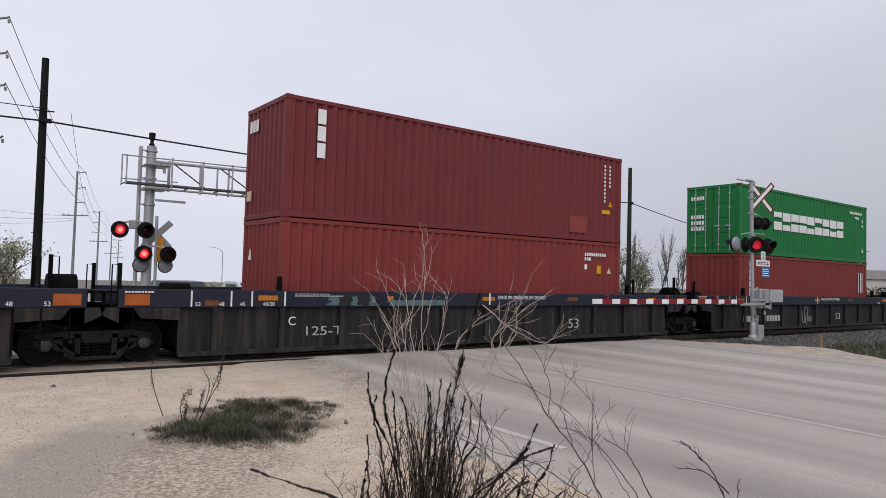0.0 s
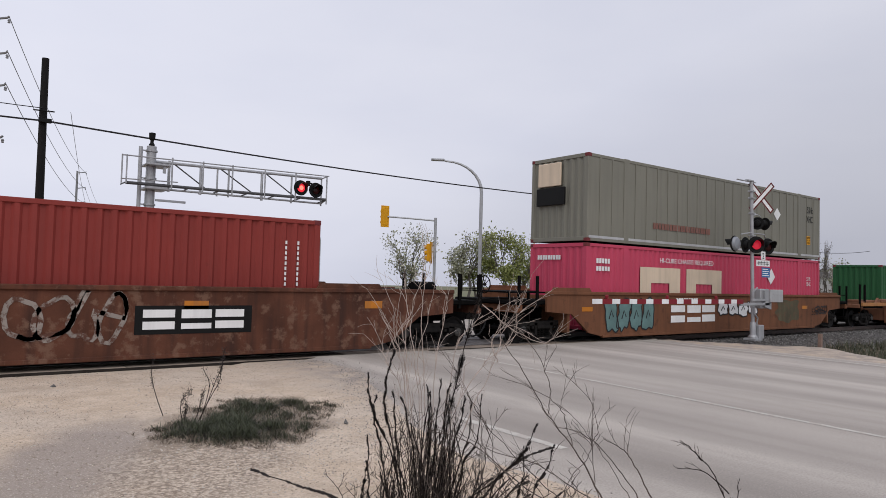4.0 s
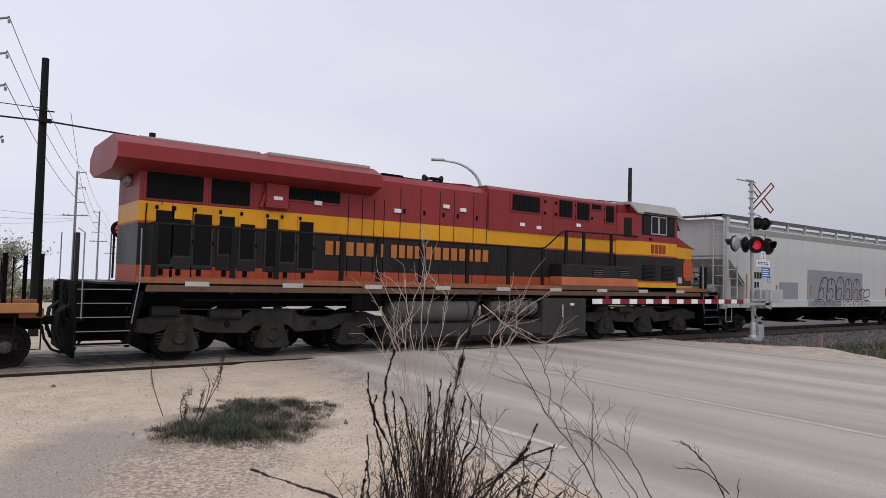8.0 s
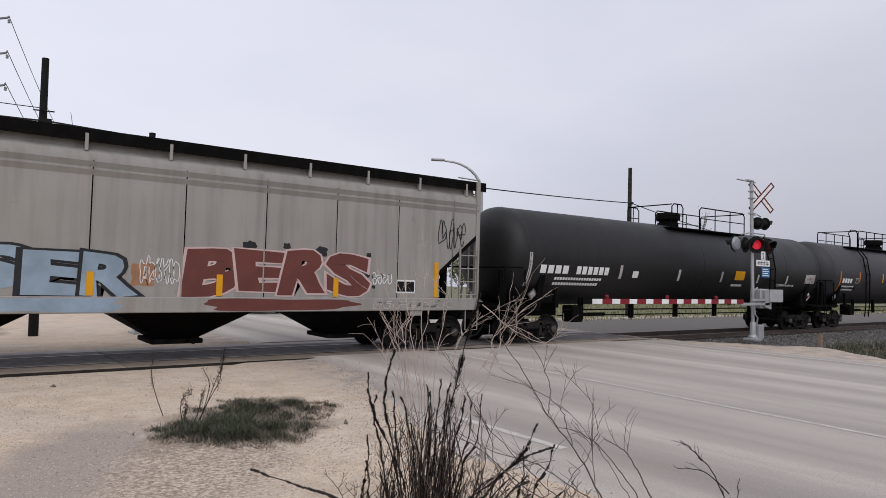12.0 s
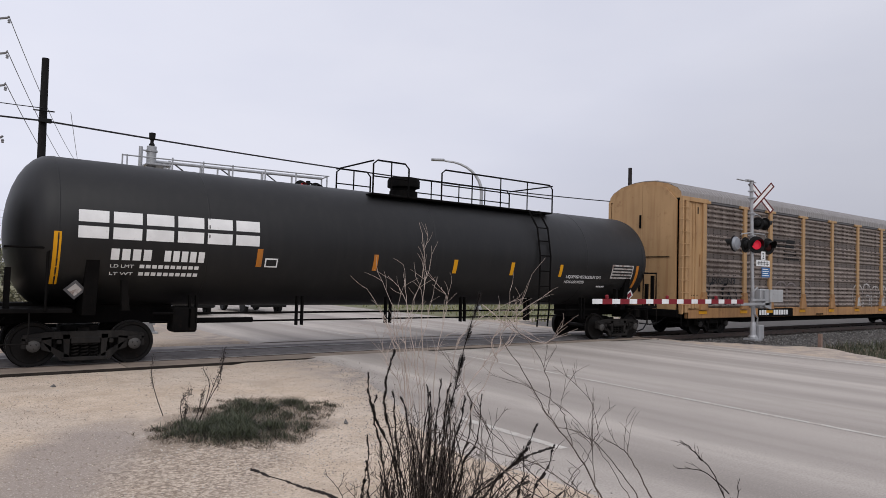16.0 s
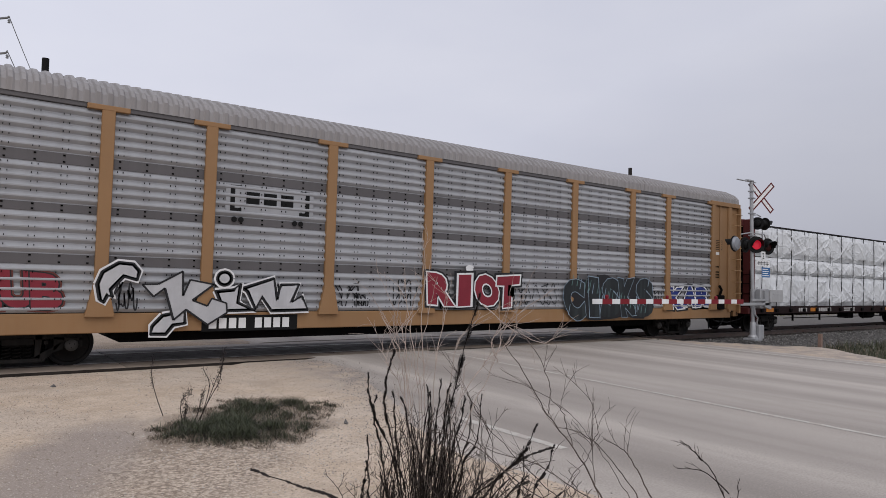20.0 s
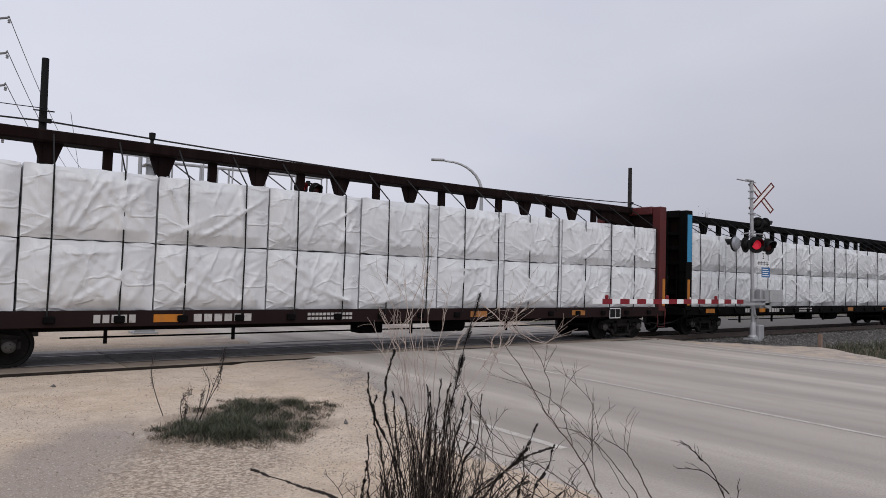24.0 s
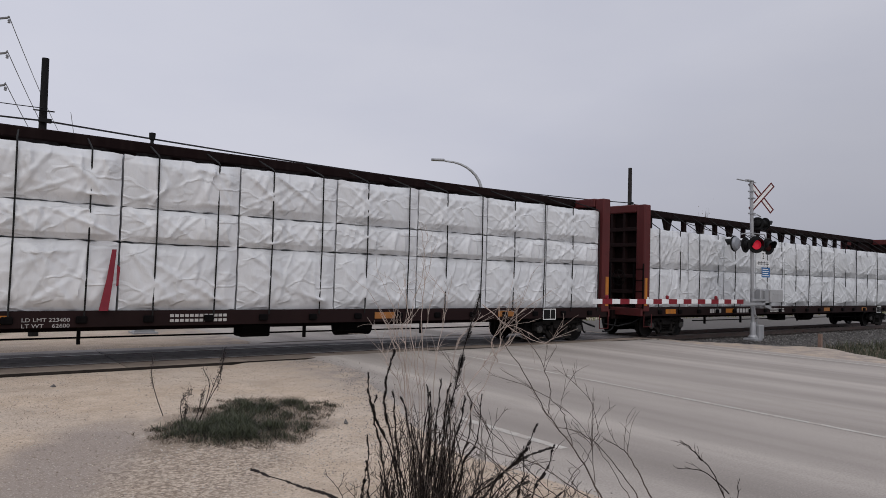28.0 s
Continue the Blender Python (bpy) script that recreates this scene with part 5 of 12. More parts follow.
SPRAY_WHITE = paint("white_spray", (0.66, 0.66, 0.66), 0.7, 0, 0.1, 2.0, rust=0.5, rustcol=(0.35, 0.33, 0.32), thr=0.6)
SPRAY_PALE = paint("faded_pale_spray", (0.42, 0.40, 0.38), 0.75, 0, 0.2, 2.0, rust=0.8, rustcol=(0.16, 0.10, 0.08), thr=0.5)
SPRAY_BLACK = paint("black_spray", (0.02, 0.02, 0.022), 0.6, 0, 0.2)
SPRAY_RED = paint("dark_red_spray", lin(136, 48, 60), 0.6, 0, 0.15, 2.0)
SPRAY_BRICK = paint("brick_red_spray", lin(110, 64, 58), 0.7, 0, 0.15, 2.0)
SPRAY_BLUE = paint("blue_spray", lin(45, 60, 125), 0.6, 0, 0.2, 2.0)
SPRAY_ICE = paint("pale_blue_spray", lin(148, 166, 182), 0.6, 0, 0.2, 2.0)
SPRAY_NIGHT = paint("worn_black_spray", lin(42, 46, 48), 0.6, 0, 0.3, 3.0, 0.4, lin(80, 88, 90))
SPRAY_SILVER = paint("silver_white_spray", lin(196, 196, 198), 0.5, 0, 0.12, 2.5, 0.3, lin(165, 165, 168))
SPRAY_TEAL = paint("teal_spray", lin(104, 134, 132), 0.6, 0, 0.25, 2.0)
DECAL_DULL = paint("dulled_white_stencil", (0.40, 0.385, 0.37), 0.7, 0, 0.15, 3.0, 0, rust=0.6, rustcol=(0.12, 0.10, 0.09), thr=0.56)
SPRAY_FADE = paint("faded_grey_spray", (0.25, 0.215, 0.19), 0.75, 0, 0.25, 2.0, rust=0.95, rustcol=lin(92, 58, 46), thr=0.47)
DECAL_W = paint("white_stencil", (0.70, 0.70, 0.69), 0.6, 0, 0.08, 3.0, 0, rust=0.35, rustcol=(0.4, 0.38, 0.36), thr=0.6)


# ---- containers ----
def wave(x0, x1, y, depth, pitch, sgn):
    """The zigzag of a corrugated wall as (along, out) pairs."""
    n = max(1, round((x1 - x0) / pitch))
    p = (x1 - x0) / n
    pts = []
    for i in range(n):
        a = x0 + i * p
        pts += [(a + 0.02 * p, y), (a + 0.30 * p, y), (a + 0.48 * p, y - sgn * depth), (a + 0.82 * p, y - sgn * depth)]
    return pts + [(x1, y)]


def container(label, s, z, L, W, H, skin, door_left=False, pitch=0.278, depth=0.046, ribbed=False, frame=None):
    c = thing("shipping_container", label, "container")
    TRAIN.append((c, s))
    c["z"] = z
    fr = frame or skin
    h, w = L / 2, W / 2
    for k in (-1, 1):
        if ribbed:
            sh = Shape().box(-h + 0.1, h - 0.1, k * (w - 0.05), k * (w - 0.02), 0.15, H - 0.1)
            part("side_panel", sh, skin, c)
            n = 26
            for i in range(1, n):
                x = -h + L * i / n
                part("side_rib", shared("rib%.2f" % W, lambda: Shape().box(-0.035, 0.035, -0.014, 0.014, 0.15, H - 0.1, 0.006), skin), skin, c, at=pose(x, k * (w - 0.012), 0))
        else:
            part("side_panel", Shape().strip(wave(-h + 0.14, h - 0.14, k * (w - 0.012), depth, pitch, k), "z", 0.15, H - 0.1), skin, c)
    for k in (-1, 1):
        if k == -1 and door_left:
            for q in (-1, 1):
                d = part("door", Shape().box(-h + 0.03, -h + 0.075, min(0.01 * q, q * (w - 0.12)), max(0.01 * q, q * (w - 0.12)), 0.14, H - 0.12, 0.01), skin, c)
                for j in range(4):
                    z0 = 0.22 + j * (H - 0.42) / 4
                    part("door_panel", Shape().box(-h + 0.012, -h + 0.03, min(0.08 * q, q * (w - 0.2)), max(0.08 * q, q * (w - 0.2)), z0 + 0.05, z0 + (H - 0.42) / 4 - 0.05, 0.008), skin, d)
                for y in (0.30 * q, 0.78 * q):
                    part("locking_bar", Shape().cyl((-h - 0.015, y, 0.1), (-h - 0.015, y, H - 0.08), 0.018, 8).box(-h - 0.03, -h + 0.02, y - 0.05, y + 0.2, 1.15, 1.2), GALV, d, "grey locking bar")
                    for zz in (0.35, 1.0, 1.9, 2.5):
                        part("bar_clamp", Shape().box(-h - 0.03, -h + 0.02, y - 0.04, y + 0.04, zz, zz + 0.06), GALV, d)
        else:
            part("end_panel", Shape().add([(k * (h - 0.012 + (b - w) * 1.0), a, z0) for z0 in (0.15, H - 0.1) for a, b in wave(-w + 0.12, w - 0.12, w, 0.045, 0.29, 1)], [(i, i + 1, i + 1 + len(wave(-w + 0.12, w - 0.12, w, 0.045, 0.29, 1)), i + len(wave(-w + 0.12, w - 0.12, w, 0.045, 0.29, 1))) for i in range(len(wave(-w + 0.12, w - 0.12, w, 0.045, 0.29, 1)) - 1)]), skin, c)
    part("roof", Shape().strip([(a, b) for a, b in wave(-h + 0.1, h - 0.1, H - 0.015, 0.02, 0.28, 1)], "y", -w + 0.06, w - 0.06), skin, c)
    part("floor", Shape().box(-h + 0.1, h - 0.1, -w + 0.06, w - 0.06, 0.03, 0.15), STEEL_DARK, c)
    for k in (-1, 1):
        part("top_rail", Shape().box(-h + 0.1, h - 0.1, k * w - 0.03 * (k > 0) - 0.03 * (k < 0) + 0.03 * (k < 0), k * w - 0.06 * (k > 0) + 0.06 * (k < 0), H - 0.11, H - 0.01, 0.008), fr, c)
        part("bottom_rail", Shape().box(-h + 0.1, h - 0.1, k * w, k * (w - 0.06), 0.02, 0.16, 0.008), fr, c)
        for z0, z1 in ((0.02, 0.15), (H - 0.13, H - 0.005)):
            part("end_rail", Shape().box(k * h, k * (h - 0.08), -w + 0.1, w - 0.1, z0, z1, 0.01), fr, c)
        for q in (-1, 1):
            part("corner_post", Shape().box(k * (h - 0.004), k * (h - 0.16), q * (w - 0.004), q * (w - 0.14), 0.11, H - 0.11, 0.012), fr, c)
            for z0 in (0.0, H - 0.118):
                cc = part("corner_casting", shared("casting", lambda: Shape().box(-0.089, 0.089, -0.081, 0.081, 0, 0.118, 0.012), fr), fr, c, at=pose(k * (h - 0.086), q * (w - 0.078), z0))
    return c


def stack_label(c, x0, x1, z0, z1, n, W, mat=None):
    part("stencil_line", bars(x0, x1, -W / 2 - 0.001, z0, z1, n, gap=0.3), mat or DECAL_W, c, "white identification bars")


TEX = paint("dull_maroon_container", lin(118, 50, 53), 0.55, 0, 0.10, 0.8, 0.25, lin(80, 45, 42), 0.35, lin(70, 35, 32), thr=0.62)
RUSTRED = paint("rust_red_container", lin(134, 56, 53), 0.55, 0, 0.08, 0.8, 0.25, lin(85, 45, 42), 0.3, lin(75, 35, 30), thr=0.62)
ORANGE_RED = paint("red_oxide_container", lin(144, 58, 52), 0.55, 0, 0.08, 0.8, 0.2, lin(95, 50, 45), 0.3, lin(80, 38, 32), thr=0.63)
EVER = paint("bright_green_container", lin(28, 122, 62), 0.5, 0, 0.08, 0.8, 0.2, lin(30, 85, 50), 0.25, lin(45, 60, 35), thr=0.64)
UASC = paint("deep_green_container", lin(42, 92, 55), 0.5, 0, 0.08, 0.8, 0.2, lin(35, 65, 42), 0.2, lin(45, 50, 35), thr=0.64)
PINK = paint("faded_crimson_container", lin(200, 74, 100), 0.5, 0, 0.07, 0.7, 0.15, lin(150, 60, 75), 0.2, lin(110, 50, 55), thr=0.65)
KHAKI = paint("olive_grey_container", lin(132, 130, 118), 0.5, 0, 0.07, 0.6, 0.35, lin(105, 102, 92), 0.15, lin(95, 85, 70), thr=0.66)
SILL_DARK = paint("dark_brown_print", lin(58, 42, 38), 0.7, 0, 0.2, 2.0, spec=0.15)
CREAM = paint("cream_paint", lin(225, 205, 180), 0.55, 0, 0.08, 1.0, 0.2)


def upright_word(c, x, W, z_top, n, w, h, gap, label):
    """A word painted downwards, as plain blocks."""
    for i in range(n):
        part("logo_block", Shape().box(x, x + w, -W / 2 - 0.004, -W / 2, z_top - (i + 1) * h - i * gap, z_top - i * h - i * gap, 0.001), DECAL_W, c, label)


def build_containers():
    W = 2.438
    lo, hi = 0.34, 3.236
    # two maroon boxes
    a = container("maroon corrugated steel container stacked on another", 12.458, hi, 12.192, W, 2.896, TEX)
    upright_word(a, -5.28, W, 2.66, 3, 0.22, 0.36, 0.05, "white upright logo block")
    part("label_patch", Shape().box(3.55, 4.4, -W / 2 - 0.003, -W / 2, 0.25, 0.78), paint("faded_red_patch", lin(140, 65, 60), 0.6), a, "faded red patch")
    for x, n in ((5.2, 10), (5.45, 6)):
        for j in range(n):
            part("stencil_line", Shape().box(x, x + 0.07, -W / 2 - 0.003, -W / 2, 2.5 - j * 0.13, 2.58 - j * 0.13), DECAL_W, a)
    part("stencil_plate", Shape().box(5.1, 5.5, -W / 2 - 0.003, -W / 2, 0.95, 1.08), YELLOW, a, "yellow label")
    part("warning_triangle", Shape().prism([(5.42, 1.2), (5.62, 1.2), (5.52, 1.38)], "y", -W / 2 - 0.003, -W / 2), YELLOW, a)
    part("end_logo", bars(-0.95, -0.35, 0, 2.25, 2.55, 3), DECAL_W, a, "white logo blocks", at=pose(-6.096 - 0.02, 0, 0, 0, 0, -90))
    part("end_plate", Shape().box(-6.13, -6.1, 0.75, 1.0, 0.5, 0.75), CREAM, a)
    b = container("red-brown corrugated steel container low in a well car", 12.458, lo, 12.192, W, 2.896, RUSTRED)
    stack_label(b, 4.3, 5.35, 2.42, 2.52, 10, W)
    stack_label(b, 4.3, 4.62, 2.27, 2.37, 3, W)
    part("stencil_plate", Shape().box(4.3, 4.42, -W / 2 - 0.003, -W / 2, 1.98, 2.14), DECAL_W, b)
    part("stencil_plate", Shape().box(4.9, 5.1, -W / 2 - 0.003, -W / 2, 1.85, 2.12), YELLOW, b, "yellow label")
    part("warning_triangle", Shape().prism([(5.4, 1.86), (5.62, 1.86), (5.51, 2.06)], "y", -W / 2 - 0.003, -W / 2), CREAM, b)
    part("warning_triangle", Shape().prism([(0, 0), (0.22, 0), (0.11, 0.3)], "y", -0.003, 0), DECAL_W, b, at=pose(-6.12, 0.75, 1.9, 0, 0, -90))
    # green on red
    e = container("bright green corrugated container with white logo blocks", 32.182, hi, 12.192, W, 2.896, EVER, door_left=True)
    xs, w = -3.36, 0.71
    for i in range(9):
        part("logo_block", notched_block(xs + i * 0.755, xs + i * 0.755 + 0.69, -W / 2 - 0.001, 1.16, 1.94, (2, 1, 0, 3, 1, 2, 0, 1, 3)[i]), DECAL_W, e, "white logo block")
    stack_label(e, 4.1, 5.5, 2.42, 2.54, 10, W)
    stack_label(e, 4.7, 5.2, 2.2, 2.3, 4, W)
    for z in (2.05, 1.8):
        part("stencil_plate", Shape().box(5.5, 5.62, -W / 2 - 0.003, -W / 2, z, z + 0.14), DECAL_W, e)
    part("warning_triangle", Shape().prism([(5.46, 0.55), (5.66, 0.55), (5.56, 0.75)], "y", -W / 2 - 0.003, -W / 2), DECAL_W, e)
    for z in (2.3, 1.5, 1.25, 1.0):
        part("door_stencil", bars(-1.0, -0.35, 0, z, z + 0.16, 5), DECAL_W, e, at=pose(-6.096 - 0.006, 0, 0, 0, 0, -90))
    f = container("red-brown corrugated steel container low in a well car", 32.182, lo, 12.192, W, 2.896, RUSTRED)
    upright_word(f, -5.32, W, 2.62, 6, 0.26, 0.24, 0.035, "white upright logo block")
    for x in (5.05, 5.3, 5.5):
        part("stencil_line", bars(x, x + 0.09, -W / 2 - 0.001, 1.4, 2.4, 1), DECAL_W, f)
    # single red
    r = container("red-oxide corrugated container alone in a brown well car", 55.17, lo, 12.192, W, 2.87, ORANGE_RED)
    for x in (5.2, 5.5):
        for j in range(9):
            part("stencil_line", bars(x, x + 0.06, -W / 2 - 0.001, 1.3 + j * 0.12, 1.38 + j * 0.12, 1), DECAL_W, r)
    part("end_stencil", Shape().box(-0.95, -0.9, -0.004, 0, 1.3, 2.5), DECAL_W, r, at=pose(-6.11, 0, 0, 0, 0, -90))
    # grey on crimson, 53 feet
    W5 = 2.591
    g = container("olive-grey ribbed 53-foot container with a dark opening", 78.75, hi, 16.154, W5, 2.896, KHAKI, ribbed=True, frame=KHAKI)
    for x in (-6.1, 6.1):
        part("lift_post", Shape().box(x - 0.13, x + 0.13, -W5 / 2 - 0.01, -W5 / 2 + 0.1, 0.1, 2.9, 0.01), KHAKI, g)
    part("bottom_trim", Shape().box(-8.0, 8.0, -W5 / 2 - 0.006, -W5 / 2, 0.12, 0.2), ALU, g, "bright lower edge")
    part("end_unit", Shape().box(-8.16, -8.08, -0.15, 0.9, 1.9, 2.7, 0.02), CREAM, g, "cream machinery cover")
    part("end_opening", Shape().box(-8.18, -8.08, -0.35, 0.95, 1.25, 1.85, 0.02), BLACK, g, "dark machinery opening")
    letters("size_mark", "53 ft", 0.42, BLACK, g, 6.78, -W5 / 2 - 0.006, 2.08, 0.55)
    letters("size_mark", "XHC", 0.42, BLACK, g, 6.74, -W5 / 2 - 0.006, 1.66, 0.6)
    cl = part("caution_label", Shape().box(6.78, 7.12, -W5 / 2 - 0.004, -W5 / 2, 0.64, 1.03), YELLOW, g, "yellow caution label")
    for i, t in enumerate(("CAUTION", "9'-6 1/2\"", "HIGH")):
        letters("caution_word", t, 0.11, SILL_DARK, cl, 6.8 + 0.03 * (i == 2), -W5 / 2 - 0.007, 0.92 - i * 0.12, 0.3 - 0.06 * (i == 2))
    o = part("placard", Shape().prism([(3.8, 1.82), (4.1, 1.55), (4.4, 1.82), (4.1, 2.09)], "y", -W5 / 2 - 0.006, -W5 / 2), DECAL_W, g, "white diamond placard")
    part("faded_notice", bars(-4.6, -1.0, -W5 / 2 - 0.001, 0.62, 0.84, 22), paint("faded_red_print", lin(135, 95, 85), 0.6), g, "faded red printing")
    k = container("faded crimson 53-foot container with cream logo blocks", 78.75, lo, 16.154, W5, 2.85, PINK)
    letters("notice", "HI-CUBE CHASSIS REQUIRED", 0.24, DECAL_W, k, -4.2, -W5 / 2 - 0.004, 2.33, 3.4)
    for x0 in (-5.3, -2.55):
        lb = part("logo_block", Shape().box(x0, x0 + 2.35, -W5 / 2 - 0.006, -W5 / 2, 1.6, 2.15, 0.0).box(x0, x0 + 0.62, -W5 / 2 - 0.006, -W5 / 2, 0.3, 1.6).box(x0 + 1.7, x0 + 2.35, -W5 / 2 - 0.006, -W5 / 2, 1.2, 1.6).box(x0 + 0.62, x0 + 2.35, -W5 / 2 - 0.006, -W5 / 2, 0.72, 1.2 if x0 > -3 else 0.73), CREAM, k, "cream logo block")
    part("placard", Shape().prism([(3.3, 2.0), (3.6, 1.67), (3.95, 2.0), (3.65, 2.35)], "y", -W5 / 2 - 0.006, -W5 / 2), DECAL_W, k, "white diamond placard")
    letters("size_mark", "53 ft", 0.24, DECAL_W, k, 6.78, -W5 / 2 - 0.004, 1.9, 0.36)
    letters("size_mark", "XHC", 0.24, DECAL_W, k, 6.77, -W5 / 2 - 0.004, 1.66, 0.38)
    part("stencil_line", bars(-7.6, -6.9, -W5 / 2 - 0.001, 2.2, 2.36, 5), DECAL_W, k)
    part("stencil_line", bars(-7.6, -6.9, -W5 / 2 - 0.001, 1.95, 2.1, 5), DECAL_W, k)
    part("end_stencil", bars(-0.9, 0.2, 0, 2.3, 2.45, 9), DECAL_W, k, at=pose(-8.09, 0, 0, 0, 0, -90))
    for x in (-6.1, 6.1):
        part("lift_post", Shape().box(x - 0.12, x + 0.12, -W5 / 2 - 0.004, -W5 / 2 + 0.1, 0.1, 2.84, 0.01), PINK, k)
    # deep green
    u = container("deep green corrugated container with white logo blocks", 100.15, lo, 12.192, W, 2.896, UASC)
    for i, (x, w) in enumerate(((-3.9, 0.78), (-1.75, 0.9), (0.45, 0.78), (2.5, 0.72))):
        part("logo_block", notched_block(x, x + w, -W / 2 - 0.001, 1.23, 1.87, (1, 3, 2, 0)[i]), DECAL_W, u, "white logo block")
    lab = part("white_panel", Shape().box(4.05, 4.4, -W / 2 - 0.004, -W / 2, 0.8, 2.15), WHITE, u, "white panel with grey lines of writing")
    for z in (1.0, 1.3, 1.6, 1.9):
        part("text_bar", bars(4.1, 4.35, -W / 2 - 0.005, z, z + 0.12, 3), STEEL_DARK, lab)
    for x, h in ((5.2, 1.3), (5.5, 0.5)):
        part("stencil_line", Shape().box(x, x + 0.06, -W / 2 - 0.003, -W / 2, 2.0 - h, 2.0), DECAL_W, u)
    for z in (0.8, 1.05):
        part("stencil_plate", Shape().box(5.48, 5.64, -W / 2 - 0.003, -W / 2, z, z + 0.16), CREAM, u)


build_containers()

# ---- well cars ----
NAVY = paint("faded_navy_steel", lin(38, 42, 58), 0.6, 0, 0.25, 0.9, 0.6, lin(44, 44, 46), 0.5, lin(62, 56, 54), thr=0.56, spec=0.2)
CHAR = paint("dusty_black_steel", lin(38, 38, 39), 0.75, 0, 0.35, 1.4, 0.8, lin(78, 73, 68), 0.45, lin(56, 49, 44), thr=0.55, spec=0.2)
PLATE_ORANGE = paint("dull_orange_plate", lin(176, 92, 42), 0.6, 0, 0.15, 3.0, 0.5, lin(120, 74, 46))
REFL_BROWN = paint("grimy_brown_reflector", lin(120, 74, 58), 0.65, 0, 0.2, 4.0)
RUSTY = paint("rust_brown_steel", lin(98, 62, 48), 0.8, 0, 0.35, 1.2, 0.8, lin(58, 42, 38), 0.75, lin(126, 96, 80), thr=0.53, spec=0.15)
# two tones of one orange: lighter chord, darker recessed sides
CHORD_ORANGE = paint("bright_orange_chord", lin(176, 124, 76), 0.65, 0, 0.18, 1.2, 0.5, lin(130, 88, 62), 0.4, lin(84, 58, 46), thr=0.6)
ORANGE = paint("dusty_orange_steel", lin(132, 90, 68), 0.7, 0, 0.15, 0.8, 0.5, lin(105, 70, 52), 0.4, lin(84, 58, 46), thr=0.58)


def end_platform(c, x, k, skin, rails=True):
    """The walkway over the truck at one end: deck, posts, hand rails."""
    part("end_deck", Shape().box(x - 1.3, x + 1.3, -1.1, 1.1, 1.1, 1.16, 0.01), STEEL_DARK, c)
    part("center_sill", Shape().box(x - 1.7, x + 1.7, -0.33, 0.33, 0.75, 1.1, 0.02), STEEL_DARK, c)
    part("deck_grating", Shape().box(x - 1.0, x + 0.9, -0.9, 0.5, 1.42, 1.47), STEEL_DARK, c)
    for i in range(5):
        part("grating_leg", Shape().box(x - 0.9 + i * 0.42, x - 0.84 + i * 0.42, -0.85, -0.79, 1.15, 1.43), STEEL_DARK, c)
    px, top = (x + 0.1, 2.16) if k > 0 else (x - 0.7, 2.04)
    for y in (-1.38, 1.38):
        part("hand_post", Shape().box(px - 0.035, px + 0.035, y - 0.035, y + 0.035, 1.1, top), STEEL_DARK, c)
        part("hand_rail", rail_loop([(px, y, top - 0.03), (px + k * 0.14, y, top - 0.03), (px + k * 0.14, y, 1.2)]), STEEL_DARK, c)
        if rails:
            part("hand_post", Shape().box(x + k * 1.05 - 0.035, x + k * 1.05 + 0.035, y - 0.035, y + 0.035, 1.1, 2.0), STEEL_DARK, c)
            part("hand_rail", rail_loop([(x + k * 1.05, y, 1.98), (x + k * 1.2, y, 1.98), (x + k * 1.2, y, 1.2)]), STEEL_DARK, c)


